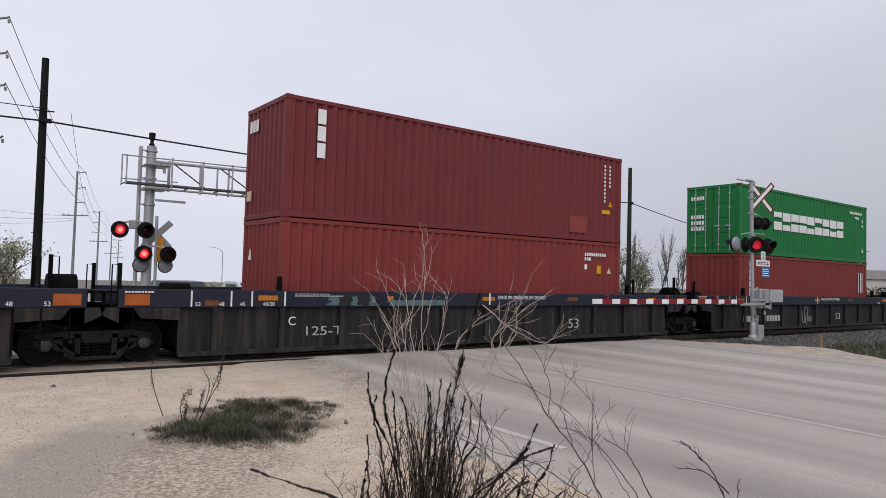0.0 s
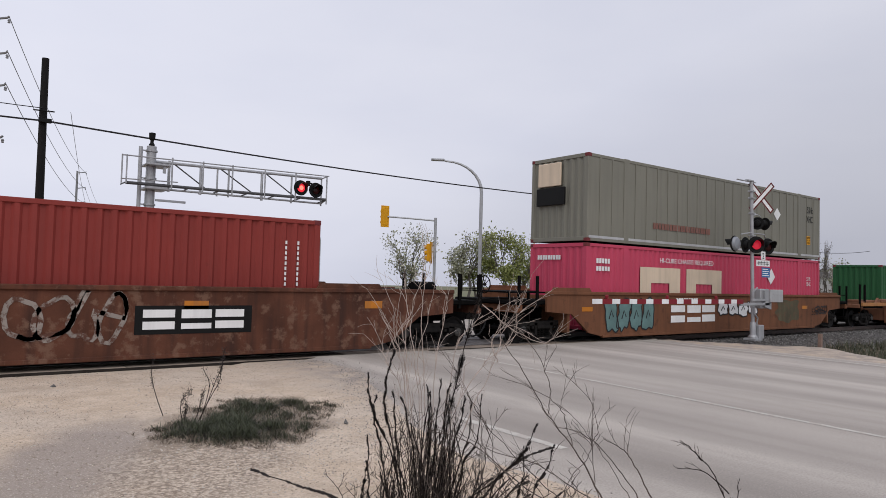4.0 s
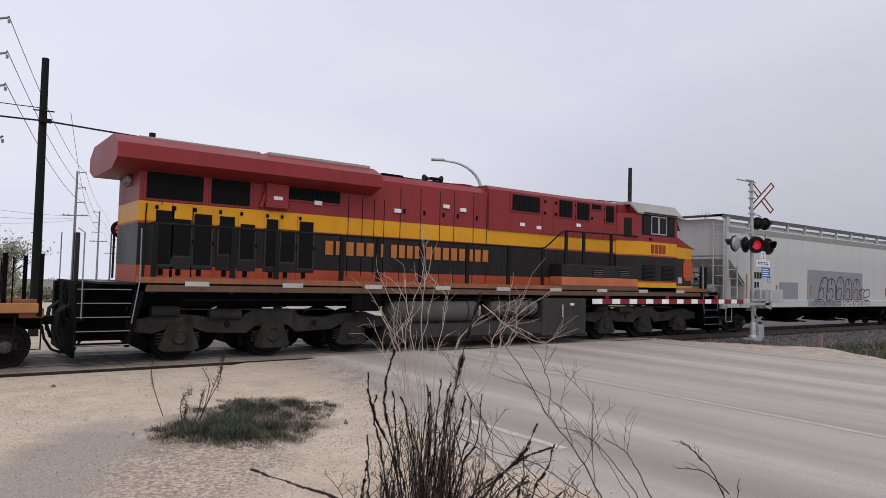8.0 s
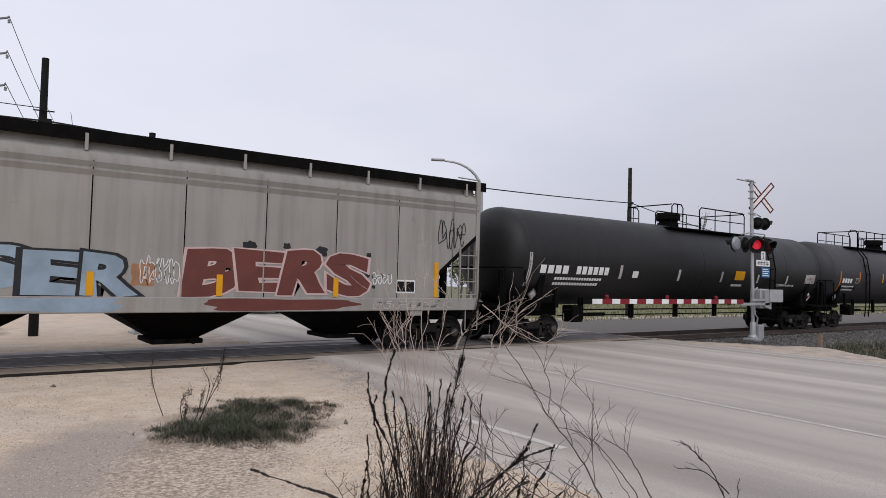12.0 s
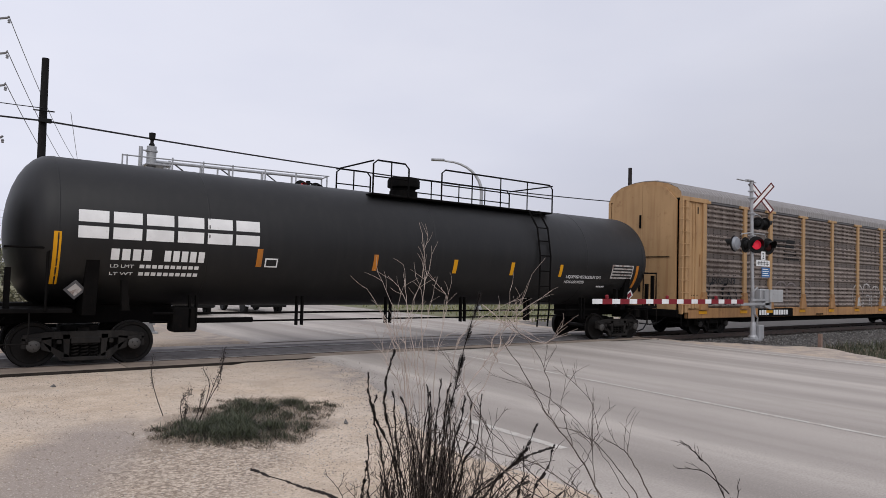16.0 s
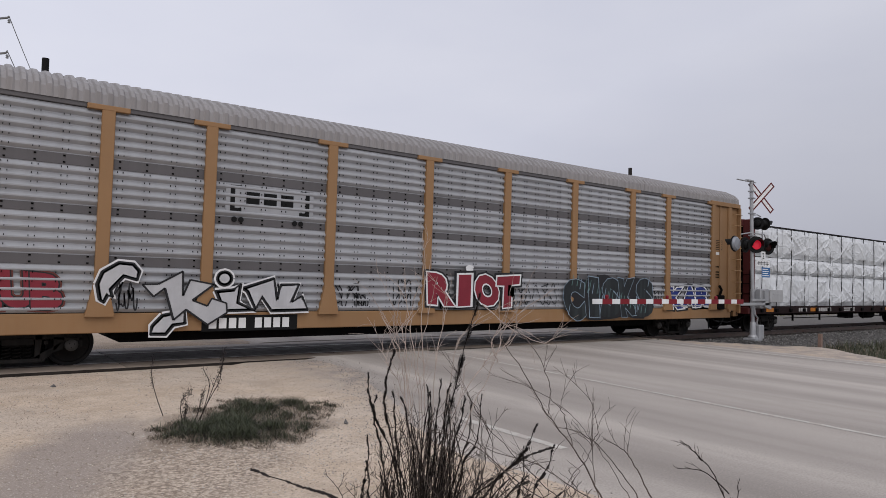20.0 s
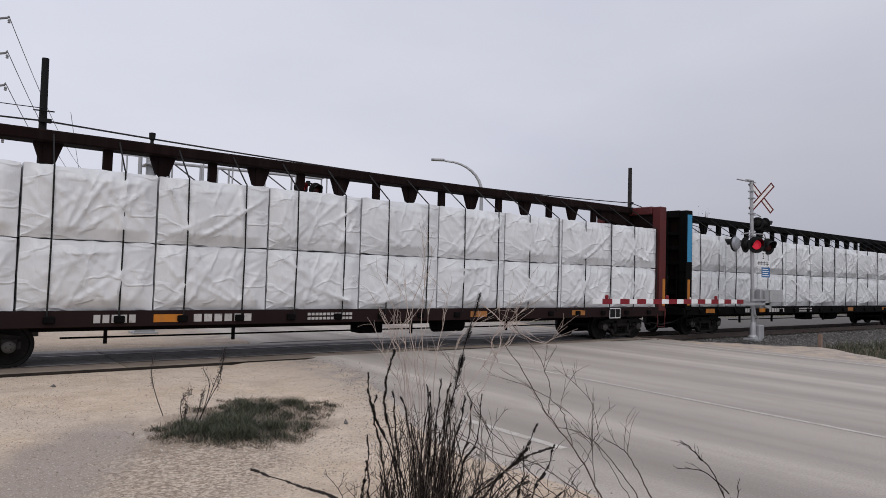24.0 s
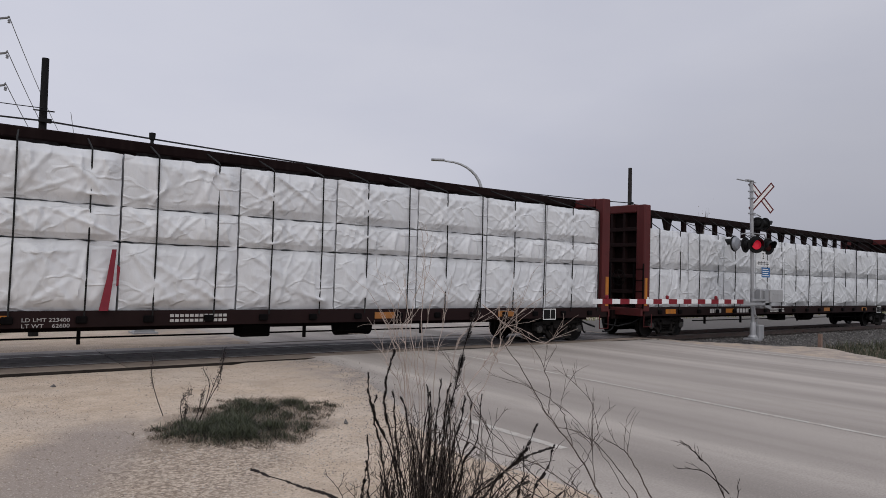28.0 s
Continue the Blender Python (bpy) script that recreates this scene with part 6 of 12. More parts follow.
def well_car_a(label, s, half, end_truck, marks, cx=0.0):
    """Articulated unit with a navy top chord over dark ribbed sides."""
    c = car("well_car", label, s)
    L = half - 1.45
    for k in (-1, 1):
        y = 1.47 * k
        part("top_chord", Shape().box(-half + 0.28, half - 0.28, y - 0.06, y + 0.06, 1.16, 1.53, 0.015), NAVY, c)
        part("side_sheet", Shape().box(-L, L, y - 0.10 * (k > 0) - 0.0 * k - (0.02 if k > 0 else -0.06), y - (0.08 if k > 0 else -0.1), 0.17, 1.16), CHAR, c)
        part("bottom_chord", Shape().box(-L, L, y - 0.08, y + 0.04, 0.14, 0.24, 0.01), CHAR, c)
        for i in range(11):
            x = -0.05 + (i - 5) * 1.52
            part("side_post", shared("wellpost", lambda: Shape().box(-0.06, 0.06, -0.055, 0.055, 0.17, 1.18, 0.008), CHAR), CHAR, c, at=pose(x, 1.46 * k, 0))
        for q in (-1, 1):
            part("end_gusset", Shape().prism([(q * L, 1.16), (q * (L + 0.9), 1.16), (q * (L + 0.75), 0.95), (q * L, 0.9)], "y", y - 0.05, y + 0.02), CHAR, c)
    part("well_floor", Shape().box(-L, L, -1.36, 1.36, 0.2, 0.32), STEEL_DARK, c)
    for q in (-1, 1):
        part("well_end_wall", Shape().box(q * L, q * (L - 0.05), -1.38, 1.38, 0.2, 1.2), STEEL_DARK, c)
        end_platform(c, q * (half - 1.0), q, NAVY, rails=(q == 1 and end_truck))
    for x in (-6.2, 6.2):
        part("container_guide", Shape().prism([(x - 0.05, 1.5), (x + 0.05, 1.5), (x + 0.03, 1.85), (x - 0.03, 1.85)], "y", -1.5, -1.36), STEEL_DARK, c)
    y = -1.532
    for x, m in ((-6.72, AMBER), (-3.64, AMBER), (-0.24, AMBER), (3.19, REFL_BROWN), (7.2, AMBER)):
        part("reflector", Shape().box(x, x + 0.46, y - 0.004, y, 1.31, 1.42), m, c, "orange reflector strip" if m is AMBER else "grimy brown reflector strip")
    part("reflector", Shape().box(-7.89, -7.6, y - 0.004, y, 1.2, 1.31), REFL_BROWN, c, "grimy brown reflector strip")
    for q in (-1, 1):
        part("end_plate", Shape().box(min(q * 8.98, q * 9.45), max(q * 8.98, q * 9.45), y - 0.006, y, 1.21, 1.43), PLATE_ORANGE, c, "dull orange end plate")
    for x, dx, t in ((-8.18, 0.09, "53"), (-7.34, -0.25, "48"), (-6.88, -0.25, "45"), (-6.11, -0.5, "40/20")):
        part("position_mark", Shape().box(x, x + 0.035, y - 0.004, y, 1.18, 1.51), DECAL_W, c)
        letters("position_number", t, 0.12, DECAL_W, c, x + dx, y - 0.003, 1.19)
    part("stencil_line", bars(-9.45, -8.9, y - 0.001, 1.46, 1.49, 9), DECAL_W, c)
    for x, t in ((half - 3.1, "20 40"), (half - 2.0, "45"), (half - 1.5, "48"), (half - 0.9, "53")):
        letters("position_number", t, 0.12, DECAL_W, c, x - 0.1, y - 0.003, 1.2)
    yy = -1.432
    letters("well_mark", "53", 0.42, DECAL_DULL, c, 1.96 if marks else 3.3, yy - 0.03, 0.47, 0.47)
    part("stencil_line", bars(-5.85, -4.6, y - 0.001, 1.40, 1.43, 18), DECAL_DULL, c)
    part("stencil_line", bars(-5.85, -4.95, y - 0.001, 1.45, 1.47, 10), DECAL_DULL, c)
    letters("notice", "52,900 LBS. MAX. GROSS WT. FOR 20 FT CONTAINERS", 0.14, DECAL_W, c, 0.32, y - 0.003, 1.36, 1.9)
    if marks:
        part("number_mark", bars(-6.2, -4.95, yy - 0.03, 0.48, 0.72, 4), DECAL_DULL, c, "white reporting mark bars")
        part("number_mark", bars(-4.6, -3.22, yy - 0.03, 0.48, 0.72, 6), DECAL_DULL, c, "white reporting mark bars")
        scrawl("graffiti", c, -1.34, -0.75, yy - 0.03, 0.3, 1.1, 2, SPRAY_PALE, 0.03, 4)
        scrawl("graffiti", c, -0.85, -0.35, yy - 0.03, 0.42, 0.66, 4, SPRAY_PALE, 0.02, 5)
    letters("unit_letter", "A" if marks else "C", 0.28, DECAL_W, c, -4.75 if marks else -6.0, -1.53, 0.75)
    if not marks:
        letters("load_mark", "125-T", 0.3, DECAL_DULL, c, -5.6, yy - 0.03, 0.5, 0.95)
    part("centre_mark", Shape().box(0.0, 0.05, y - 0.006, y - 0.002, 1.2, 1.52), DECAL_W, c)
    part("brake_cylinder", Shape().cyl((-half + 1.3, -0.5, 1.45), (-half + 1.9, -0.5, 1.45), 0.2, 16), STEEL_DARK, c)
    part("air_reservoir", Shape().cyl((half - 0.92, -1.05, 1.5), (half - 0.42, -1.05, 1.5), 0.3, 20).box(half - 0.9, half - 0.44, -1.3, -0.8, 1.12, 1.5), STEEL_DARK, c)
    ladder(c, half - 1.25, -1.5, 0.3, 1.2, 3, 0.44, STEEL_DARK)
    for q in (-1, 1):
        part("deck_bracket", Shape().prism([(q * (half - 0.3), 1.16), (q * (half + 0.05), 1.16), (q * (half - 0.02), 1.0), (q * (half - 0.3), 0.86)], "y", -1.5, -1.42), CHAR, c)
        part("step_bar", rail_loop([(q * (half - 0.55), -1.47, 1.15), (q * (half - 0.55), -1.47, 0.55), (q * (half - 0.95), -1.47, 0.55), (q * (half - 0.95), -1.47, 1.15)]), STEEL_DARK, c)
    return c


def build_wells():
    prev = well_car_a("empty dark articulated well car with a navy top edge", -7.2, 9.83, False, False)
    truck(prev, 9.83)
    a = well_car_a("dark articulated well car with a navy top edge", 12.46, 9.83, False, False)
    truck(a, 9.83)
    dull_teal = paint("dull_teal_patch", lin(92, 116, 116), 0.6, 0, 0.3, 4.0, 0, rust=0.5, rustcol=lin(60, 70, 78), thr=0.56)
    part("paint_patch", Shape().box(-3.29, -1.55, -1.538, -1.532, 1.185, 1.325, 0.002), dull_teal, a, "dull teal patch")
    blob("paint_patch", a, -5.15, -3.2, -1.533, 1.17, 1.44, dull_teal, 3, "dull teal sprayed patch")
    for x in (-4.75, -4.25, -3.75):
        blob("paint_patch", a, x, x + 0.42, -1.537, 1.17, 1.50, SPRAY_BLACK if x < -4 else NAVY, 8, "dark sprayed loop")
    b = well_car_a("dark articulated well car with a navy top edge", 32.18, 9.83, True, True)
    truck(b, 9.15)
    coupler(b, 11.2, 1)
    part("end_sill", Shape().box(9.4, 10.5, -1.35, 1.35, 1.0, 1.12, 0.02), STEEL_DARK, b)
    part("draft_sill", Shape().box(8.5, 10.6, -0.25, 0.25, 0.7, 1.02, 0.02), STEEL_DARK, b)
    part("end_plate", Shape().box(9.05, 9.85, -1.53, -1.5, 0.95, 1.3, 0.01), paint("dull_orange_plate", lin(150, 80, 45), 0.6), b, "dull orange end plate")
    brake_wheel(b, 10.4, -0.4, 1.75)
    stirrup(b, 10.2, -1.35, 0.45, 1.0, 0.4)
    for x in (9.3, 10.35):
        part("end_stanchion", Shape().cyl((x, -1.3, 1.1), (x, -1.3, 2.1), 0.03, 8), STEEL_DARK, b)
    # rust-brown car with the single container
    c = well_car_b("rust-brown well car covered in faded graffiti", 55.17, 9.6, 6.5)
    y = -1.515
    part("number_panel", Shape().box(-4.75, -1.4, y - 0.004, y, 0.72, 1.15), BLACK, c, "black panel")
    part("number_mark", bars(-4.6, -3.5, y - 0.005, 0.82, 1.08, 4), DECAL_W, c, "white reporting mark bars")
    part("number_mark", bars(-3.1, -1.65, y - 0.005, 0.82, 1.08, 6), DECAL_W, c, "white reporting mark bars")
    lp = part("logo_panel", Shape().box(1.95, 4.35, y - 0.004, y, 0.62, 1.2), BLACK, c, "black logo panel")
    for x in (2.1, 2.85, 3.55):
        part("logo_block", notched_block(x, x + 0.62, y - 0.006, 0.72, 1.12, int(x * 2)), WHITE, lp, "white logo block")
    for i, (x0, x1) in enumerate(((-7.8, -6.2), (-6.6, -5.2), (-0.2, 1.8))):
        scrawl("graffiti", c, x0, x1, y - 0.003, 0.42, 1.5, 4, SPRAY_FADE, 0.09, 11 + i, "pale faded graffiti loops")
    scrawl("graffiti", c, -8.2, -5.3, y - 0.005, 0.4, 0.85, 5, SPRAY_BLACK, 0.075, 31, "black graffiti loops")
    scrawl("graffiti", c, -3.5, -1.5, y - 0.005, 0.3, 0.6, 7, SPRAY_FADE, 0.025, 33)
    for x in (-8.4, -5.5, -0.9, 2.9, 7.2):
        part("reflector", Shape().box(x, x + 0.5, y - 0.004, y, 1.12, 1.3), AMBER, c, "orange reflector strip")
    part("reflector", Shape().box(-9.0, -8.55, y - 0.004, y, 0.98, 1.2), AMBER, c, "orange reflector strip")
    # graffiti car under the crimson box
    d = well_car_b("orange-brown well car with large graffiti", 78.55, 9.5, 8.45, skin=paint("orange_brown_steel", lin(122, 82, 60), 0.8, 0, 0.2, 0.8, 0.5, lin(84, 58, 46), 0.5, lin(75, 54, 44), thr=0.56, spec=0.15))
    bubble_tag(d, -7.2, -4.6, y - 0.002, 0.2, 1.5, 4, SPRAY_TEAL, SPRAY_BLACK, 51, "pale teal bubble graffiti", 0.3)
    for x in (-3.6, -2.6, -1.65):
        part("logo_block", notched_block(x, x + 0.85, y, 0.55, 1.16, int(-x * 2)), DECAL_W, d, "white logo block")
    bubble_tag(d, -0.6, 2.3, y - 0.002, 0.65, 1.4, 4, SPRAY_WHITE, SPRAY_BLACK, 52, "white bubble graffiti", 0.2)
    blob("graffiti_fill", d, 3.7, 6.0, y - 0.002, 0.35, 1.45, paint("dull_green_spray", lin(92, 86, 66), 0.75, 0, 0.3, 1.5, 0.7, lin(80, 66, 54), 0.7, lin(110, 82, 64), thr=0.52), 53, "dull green sprayed patch")
    letters("well_mark", "53", 0.42, BLACK, d, 7.0, y - 0.004, 0.70, 0.36)
    scrawl("graffiti", d, 7.4, 8.5, y - 0.004, 0.7, 1.15, 5, SPRAY_BLACK, 0.06, 54, "black graffiti loops")
    for x in (6.1, -8.3, 1.0):
        part("reflector", Shape().box(x, x + 0.5, y - 0.006, y, 0.98, 1.12), AMBER, d, "orange reflector strip")
    part("stencil_line", bars(-3.3, -1.9, y - 0.001, 1.3, 1.42, 9), DECAL_W, d)
    # orange car
    e = well_car_c("dusty orange well car with panelled sides", 100.15)
    y = -1.402
    part("number_panel", Shape().box(-4.34, -1.99, y - 0.004, y, 0.49, 0.78), SILL_DARK, e, "dark brown panel")
    part("number_mark", bars(-4.2, -3.4, y - 0.005, 0.54, 0.73, 4), SPRAY_WHITE, e, "white reporting mark bars")
    part("number_mark", bars(-3.2, -2.1, y - 0.005, 0.54, 0.73, 6), SPRAY_WHITE, e, "white reporting mark bars")
    letters("well_mark", "40", 0.52, SILL_DARK, e, -1.2, y - 0.003, 0.47, 0.52)
    scrawl("graffiti", e, 4.0, 5.6, y - 0.003, 0.4, 0.95, 4, SPRAY_PALE, 0.04, 61)
    y = -1.53
    scrawl("graffiti", e, 0.4, 3.6, y - 0.004, 1.09, 1.22, 10, SPRAY_PALE, 0.02, 62)
    part("reflector", Shape().box(1.25, 1.75, y - 0.006, y, 1.1, 1.21), YELLOW, e, "yellow reflector strip")


def well_car_b(label, s, tr, wl, skin=None):
    """Deep plate-sided well car whose lower edge rises over the trucks."""
    skin = skin or RUSTY
    c = car("well_car", label, s)
    for k in (-1, 1):
        y = 1.47 * k
        e = tr + 0.35
        poly = [(-e, 1.5), (-e, 0.98), (-tr + 0.75, 0.9), (-tr + 1.55, 0.30), (-tr + 2.2, 0.17), (tr - 2.2, 0.17), (tr - 1.55, 0.30), (tr - 0.75, 0.9), (e, 0.98), (e, 1.5)]
        part("side_sheet", Shape().prism(poly, "y", y - 0.04, y + 0.04), skin, c)
        part("top_chord", Shape().box(-e, e, y - 0.09, y + 0.06, 1.5, 1.6, 0.015), skin, c)
        part("bottom_chord", Shape().box(-tr + 2.2, tr - 2.2, y - 0.07, y + 0.05, 0.13, 0.22, 0.01), skin, c)
        for x in (-wl - 0.3, wl + 0.3):
            part("container_guide", Shape().prism([(x - 0.9, 1.58), (x + 0.9, 1.58), (x + 0.8, 1.72), (x - 0.8, 1.72)], "y", y - 0.05, y + 0.02), skin, c)
    part("well_floor", Shape().box(-wl - 0.4, wl + 0.4, -1.42, 1.42, 0.2, 0.32), STEEL_DARK, c)
    for q in (-1, 1):
        part("well_end_wall", Shape().box(q * (wl + 0.4), q * (wl + 0.3), -1.42, 1.42, 0.2, 1.45), skin, c)
        x = q * (tr + 0.1)
        part("bolster_deck", Shape().box(x - 1.5, x + 1.2, -1.42, 1.42, 1.2, 1.32, 0.02), STEEL_DARK, c)
        part("draft_sill", Shape().box(q * (tr - 2.3), q * (tr + 1.75), -0.3, 0.3, 0.68, 1.05, 0.02), STEEL_DARK, c)
        part("end_sill", Shape().box(q * (tr + 1.25), q * (tr + 1.45), -1.4, 1.4, 0.95, 1.18, 0.02), skin, c)
        part("end_walkway", Shape().box(q * (tr + 0.4), q * (tr + 1.5), -1.35, 1.35, 1.18, 1.23), STEEL_DARK, c)
        for y in (-1.38, 1.38):
            for xx in (tr + 0.65, tr + 1.4):
                part("hand_post", Shape().box(q * xx - 0.035, q * xx + 0.035, y - 0.035, y + 0.035, 1.1, 2.05), STEEL_DARK, c)
            part("hand_rail", rail_loop([(q * (tr + 0.65), y, 1.6), (q * (tr + 1.4), y, 1.6)]), STEEL_DARK, c)
        part("walk_grating", Shape().box(x - 1.35, x + 0.3, -0.9, 0.7, 1.52, 1.57), STEEL_DARK, c)
        for i in range(4):
            part("grating_leg", Shape().box(x - 1.2 + i * 0.4, x - 1.14 + i * 0.4, -0.85, -0.79, 1.3, 1.53), STEEL_DARK, c)
        stirrup(c, q * (tr + 1.2), -1.42, 0.5, 1.0, 0.42)
        truck(c, q * tr)
        coupler(c, q * (tr + 2.15), q)
    brake_wheel(c, -(tr + 1.3), 0.3, 1.75)
    part("brake_cylinder", Shape().cyl((tr - 0.3, -0.45, 1.6), (tr + 0.4, -0.45, 1.6), 0.2, 16), STEEL_DARK, c)
    return c


def well_car_c(label, s):
    c = car("well_car", label, s)
    tr, L = 7.4, 6.2
    for k in (-1, 1):
        y = 1.47 * k
        part("top_chord", Shape().box(-9.2, 9.2, y - 0.06, y + 0.06, 1.07, 1.25, 0.015), CHORD_ORANGE, c)
        part("side_sheet", Shape().box(-L, L, 1.37 * k, 1.40 * k, 0.2, 1.07), ORANGE, c)
        part("bottom_chord", Shape().box(-L, L, y - 0.07, y + 0.05, 0.15, 0.28, 0.01), ORANGE, c)
        for i in range(11):
            x = -L + 0.1 if i == 0 else L - 0.1 if i == 10 else -0.37 + (i - 5) * 1.4
            w = 0.18 if i in (0, 10) else 0.06
            part("side_post", Shape().box(x - w, x + w, y - 0.06, y + 0.06, 0.2, 1.08, 0.008), ORANGE, c)
        for i in range(6):
            x = -5.2 + i * 2.08
            part("foot_lug", Shape().box(x - 0.22, x + 0.22, y - 0.08, y + 0.06, 0.05, 0.22, 0.03), ORANGE, c)
    part("well_floor", Shape().box(-L, L, -1.42, 1.42, 0.2, 0.32), STEEL_DARK, c)
    for q in (-1, 1):
        part("well_end_wall", Shape().box(q * L, q * (L - 0.06), -1.42, 1.42, 0.2, 1.22), ORANGE, c)
        part("guide_block", Shape().box(q * 6.15, q * 6.8, -1.5, -1.3, 1.25, 1.44, 0.04).prism([(q * 6.85, 1.25), (q * 7.4, 1.25), (q * 7.1, 1.5)], "y", -1.45, -1.35), ORANGE, c)
        part("end_box", Shape().box(q * 7.0, q * 8.4, -1.3, -0.4, 1.25, 1.37, 0.02).box(q * 8.6, q * 9.2, -1.4, -1.34, 1.12, 1.32, 0.01), ORANGE, c)
        part("draft_sill", Shape().box(q * 6.3, q * 9.3, -0.3, 0.3, 0.68, 1.0, 0.02), STEEL_DARK, c)
        part("bolster_deck", Shape().box(q * 6.4, q * 9.1, -1.4, 1.4, 0.97, 1.06, 0.02), STEEL_DARK, c)
        part("end_sill", Shape().box(q * 8.9, q * 9.3, -1.42, 1.42, 0.97, 1.16, 0.02), ORANGE, c)
        for y in (-1.4, 1.4):
            for xx in (8.65, 9.22):
                part("hand_post", Shape().box(q * xx - 0.04, q * xx + 0.04, y - 0.04, y + 0.04, 1.0, 2.16), STEEL_DARK, c)
            part("hand_rail", rail_loop([(q * 8.65, y, 2.08), (q * 8.78, y, 2.08), (q * 8.78, y, 1.2)]), STEEL_DARK, c)
        stirrup(c, q * 9.05, -1.44, 0.4, 0.98, 0.42)
        truck(c, q * (tr + 0.45))
        coupler(c, q * 9.85, q)
    return c


build_wells()


# ---- locomotive ----
LOCO_RED = paint("weathered_locomotive_red", lin(142, 50, 52), 0.45, 0, 0.08, 0.7, 0.35, lin(100, 48, 50), 0.15, lin(95, 55, 50), thr=0.64)
LOCO_YELLOW = paint("weathered_locomotive_yellow", lin(222, 158, 30), 0.45, 0, 0.06, 0.8, 0.3, lin(180, 125, 50), 0.1)
LOCO_BLACK = paint("weathered_locomotive_black", lin(33, 31, 31), 0.45, 0, 0.15, 0.8, 0.3, lin(60, 54, 50), 0.1)
LOCO_STRIPE = paint("faded_orange_red_stripe", lin(178, 78, 50), 0.5, 0, 0.12, 0.8, 0.4, lin(140, 90, 70), 0.2)
CABINET_ORANGE = paint("sun_faded_orange", lin(196, 112, 78), 0.55, 0, 0.16, 1.4, 0.5, lin(150, 96, 76), 0.2, lin(120, 84, 66))
SILL_DUST = paint("dusty_brown_sill", lin(104, 80, 66), 0.65, 0, 0.15, 1.2, 0.5, lin(72, 58, 50), 0.25, lin(80, 58, 46))
KICK_DUSTY = paint("dusty_orange_kick_strip", lin(150, 96, 66), 0.65, 0, 0.2, 1.2, 0.6, lin(104, 78, 62), 0.3, lin(90, 66, 54))
LOUVRE_GREY = paint("worn_louvre_grey", lin(120, 118, 116), 0.5, 0.1, 0.15, 3.0)
CAB_GLASS = paint("dark_cab_glass", (0.008, 0.008, 0.009), 0.08, 0, 0.3, 1.0, spec=0.12)
LOCO_TRUCK = paint("dusty_grey_truck_steel", (0.024, 0.022, 0.0205), 0.8, 0, 0.4, 3.0, 0.5, (0.06, 0.053, 0.047), 0.3, (0.04, 0.03, 0.024), spec=0.12)
TANK_DUST = paint("dusty_fuel_tank", (0.036, 0.034, 0.033), 0.7, 0, 0.3, 1.5, 0.5, (0.064, 0.057, 0.052), 0.2, (0.045, 0.032, 0.026), spec=0.15)
TANK_GREY = paint("dusty_grey_air_tank", (0.07, 0.066, 0.063), 0.6, 0, 0.25, 1.5, 0.5, (0.10, 0.088, 0.078), spec=0.2)
GRILLE = paint("dark_grille", (0.004, 0.004, 0.0045), 0.95, 0, 0.3, 2.0)
LOCO_GOLD = paint("faded_gold_lettering", lin(186, 116, 62), 0.5, 0, 0.1, 2.0)
CAB_ROOF = paint("pale_cab_roof", lin(165, 160, 155), 0.5, 0, 0.08, 1.0, 0.2)


def loco_band(c, name, poly_y, x0, x1, z0, z1, material, label=""):
    """A horizontal paint band of the hood."""
    part(name, Shape().box(x0, x1, -poly_y, poly_y, z0, z1), material, c, label)


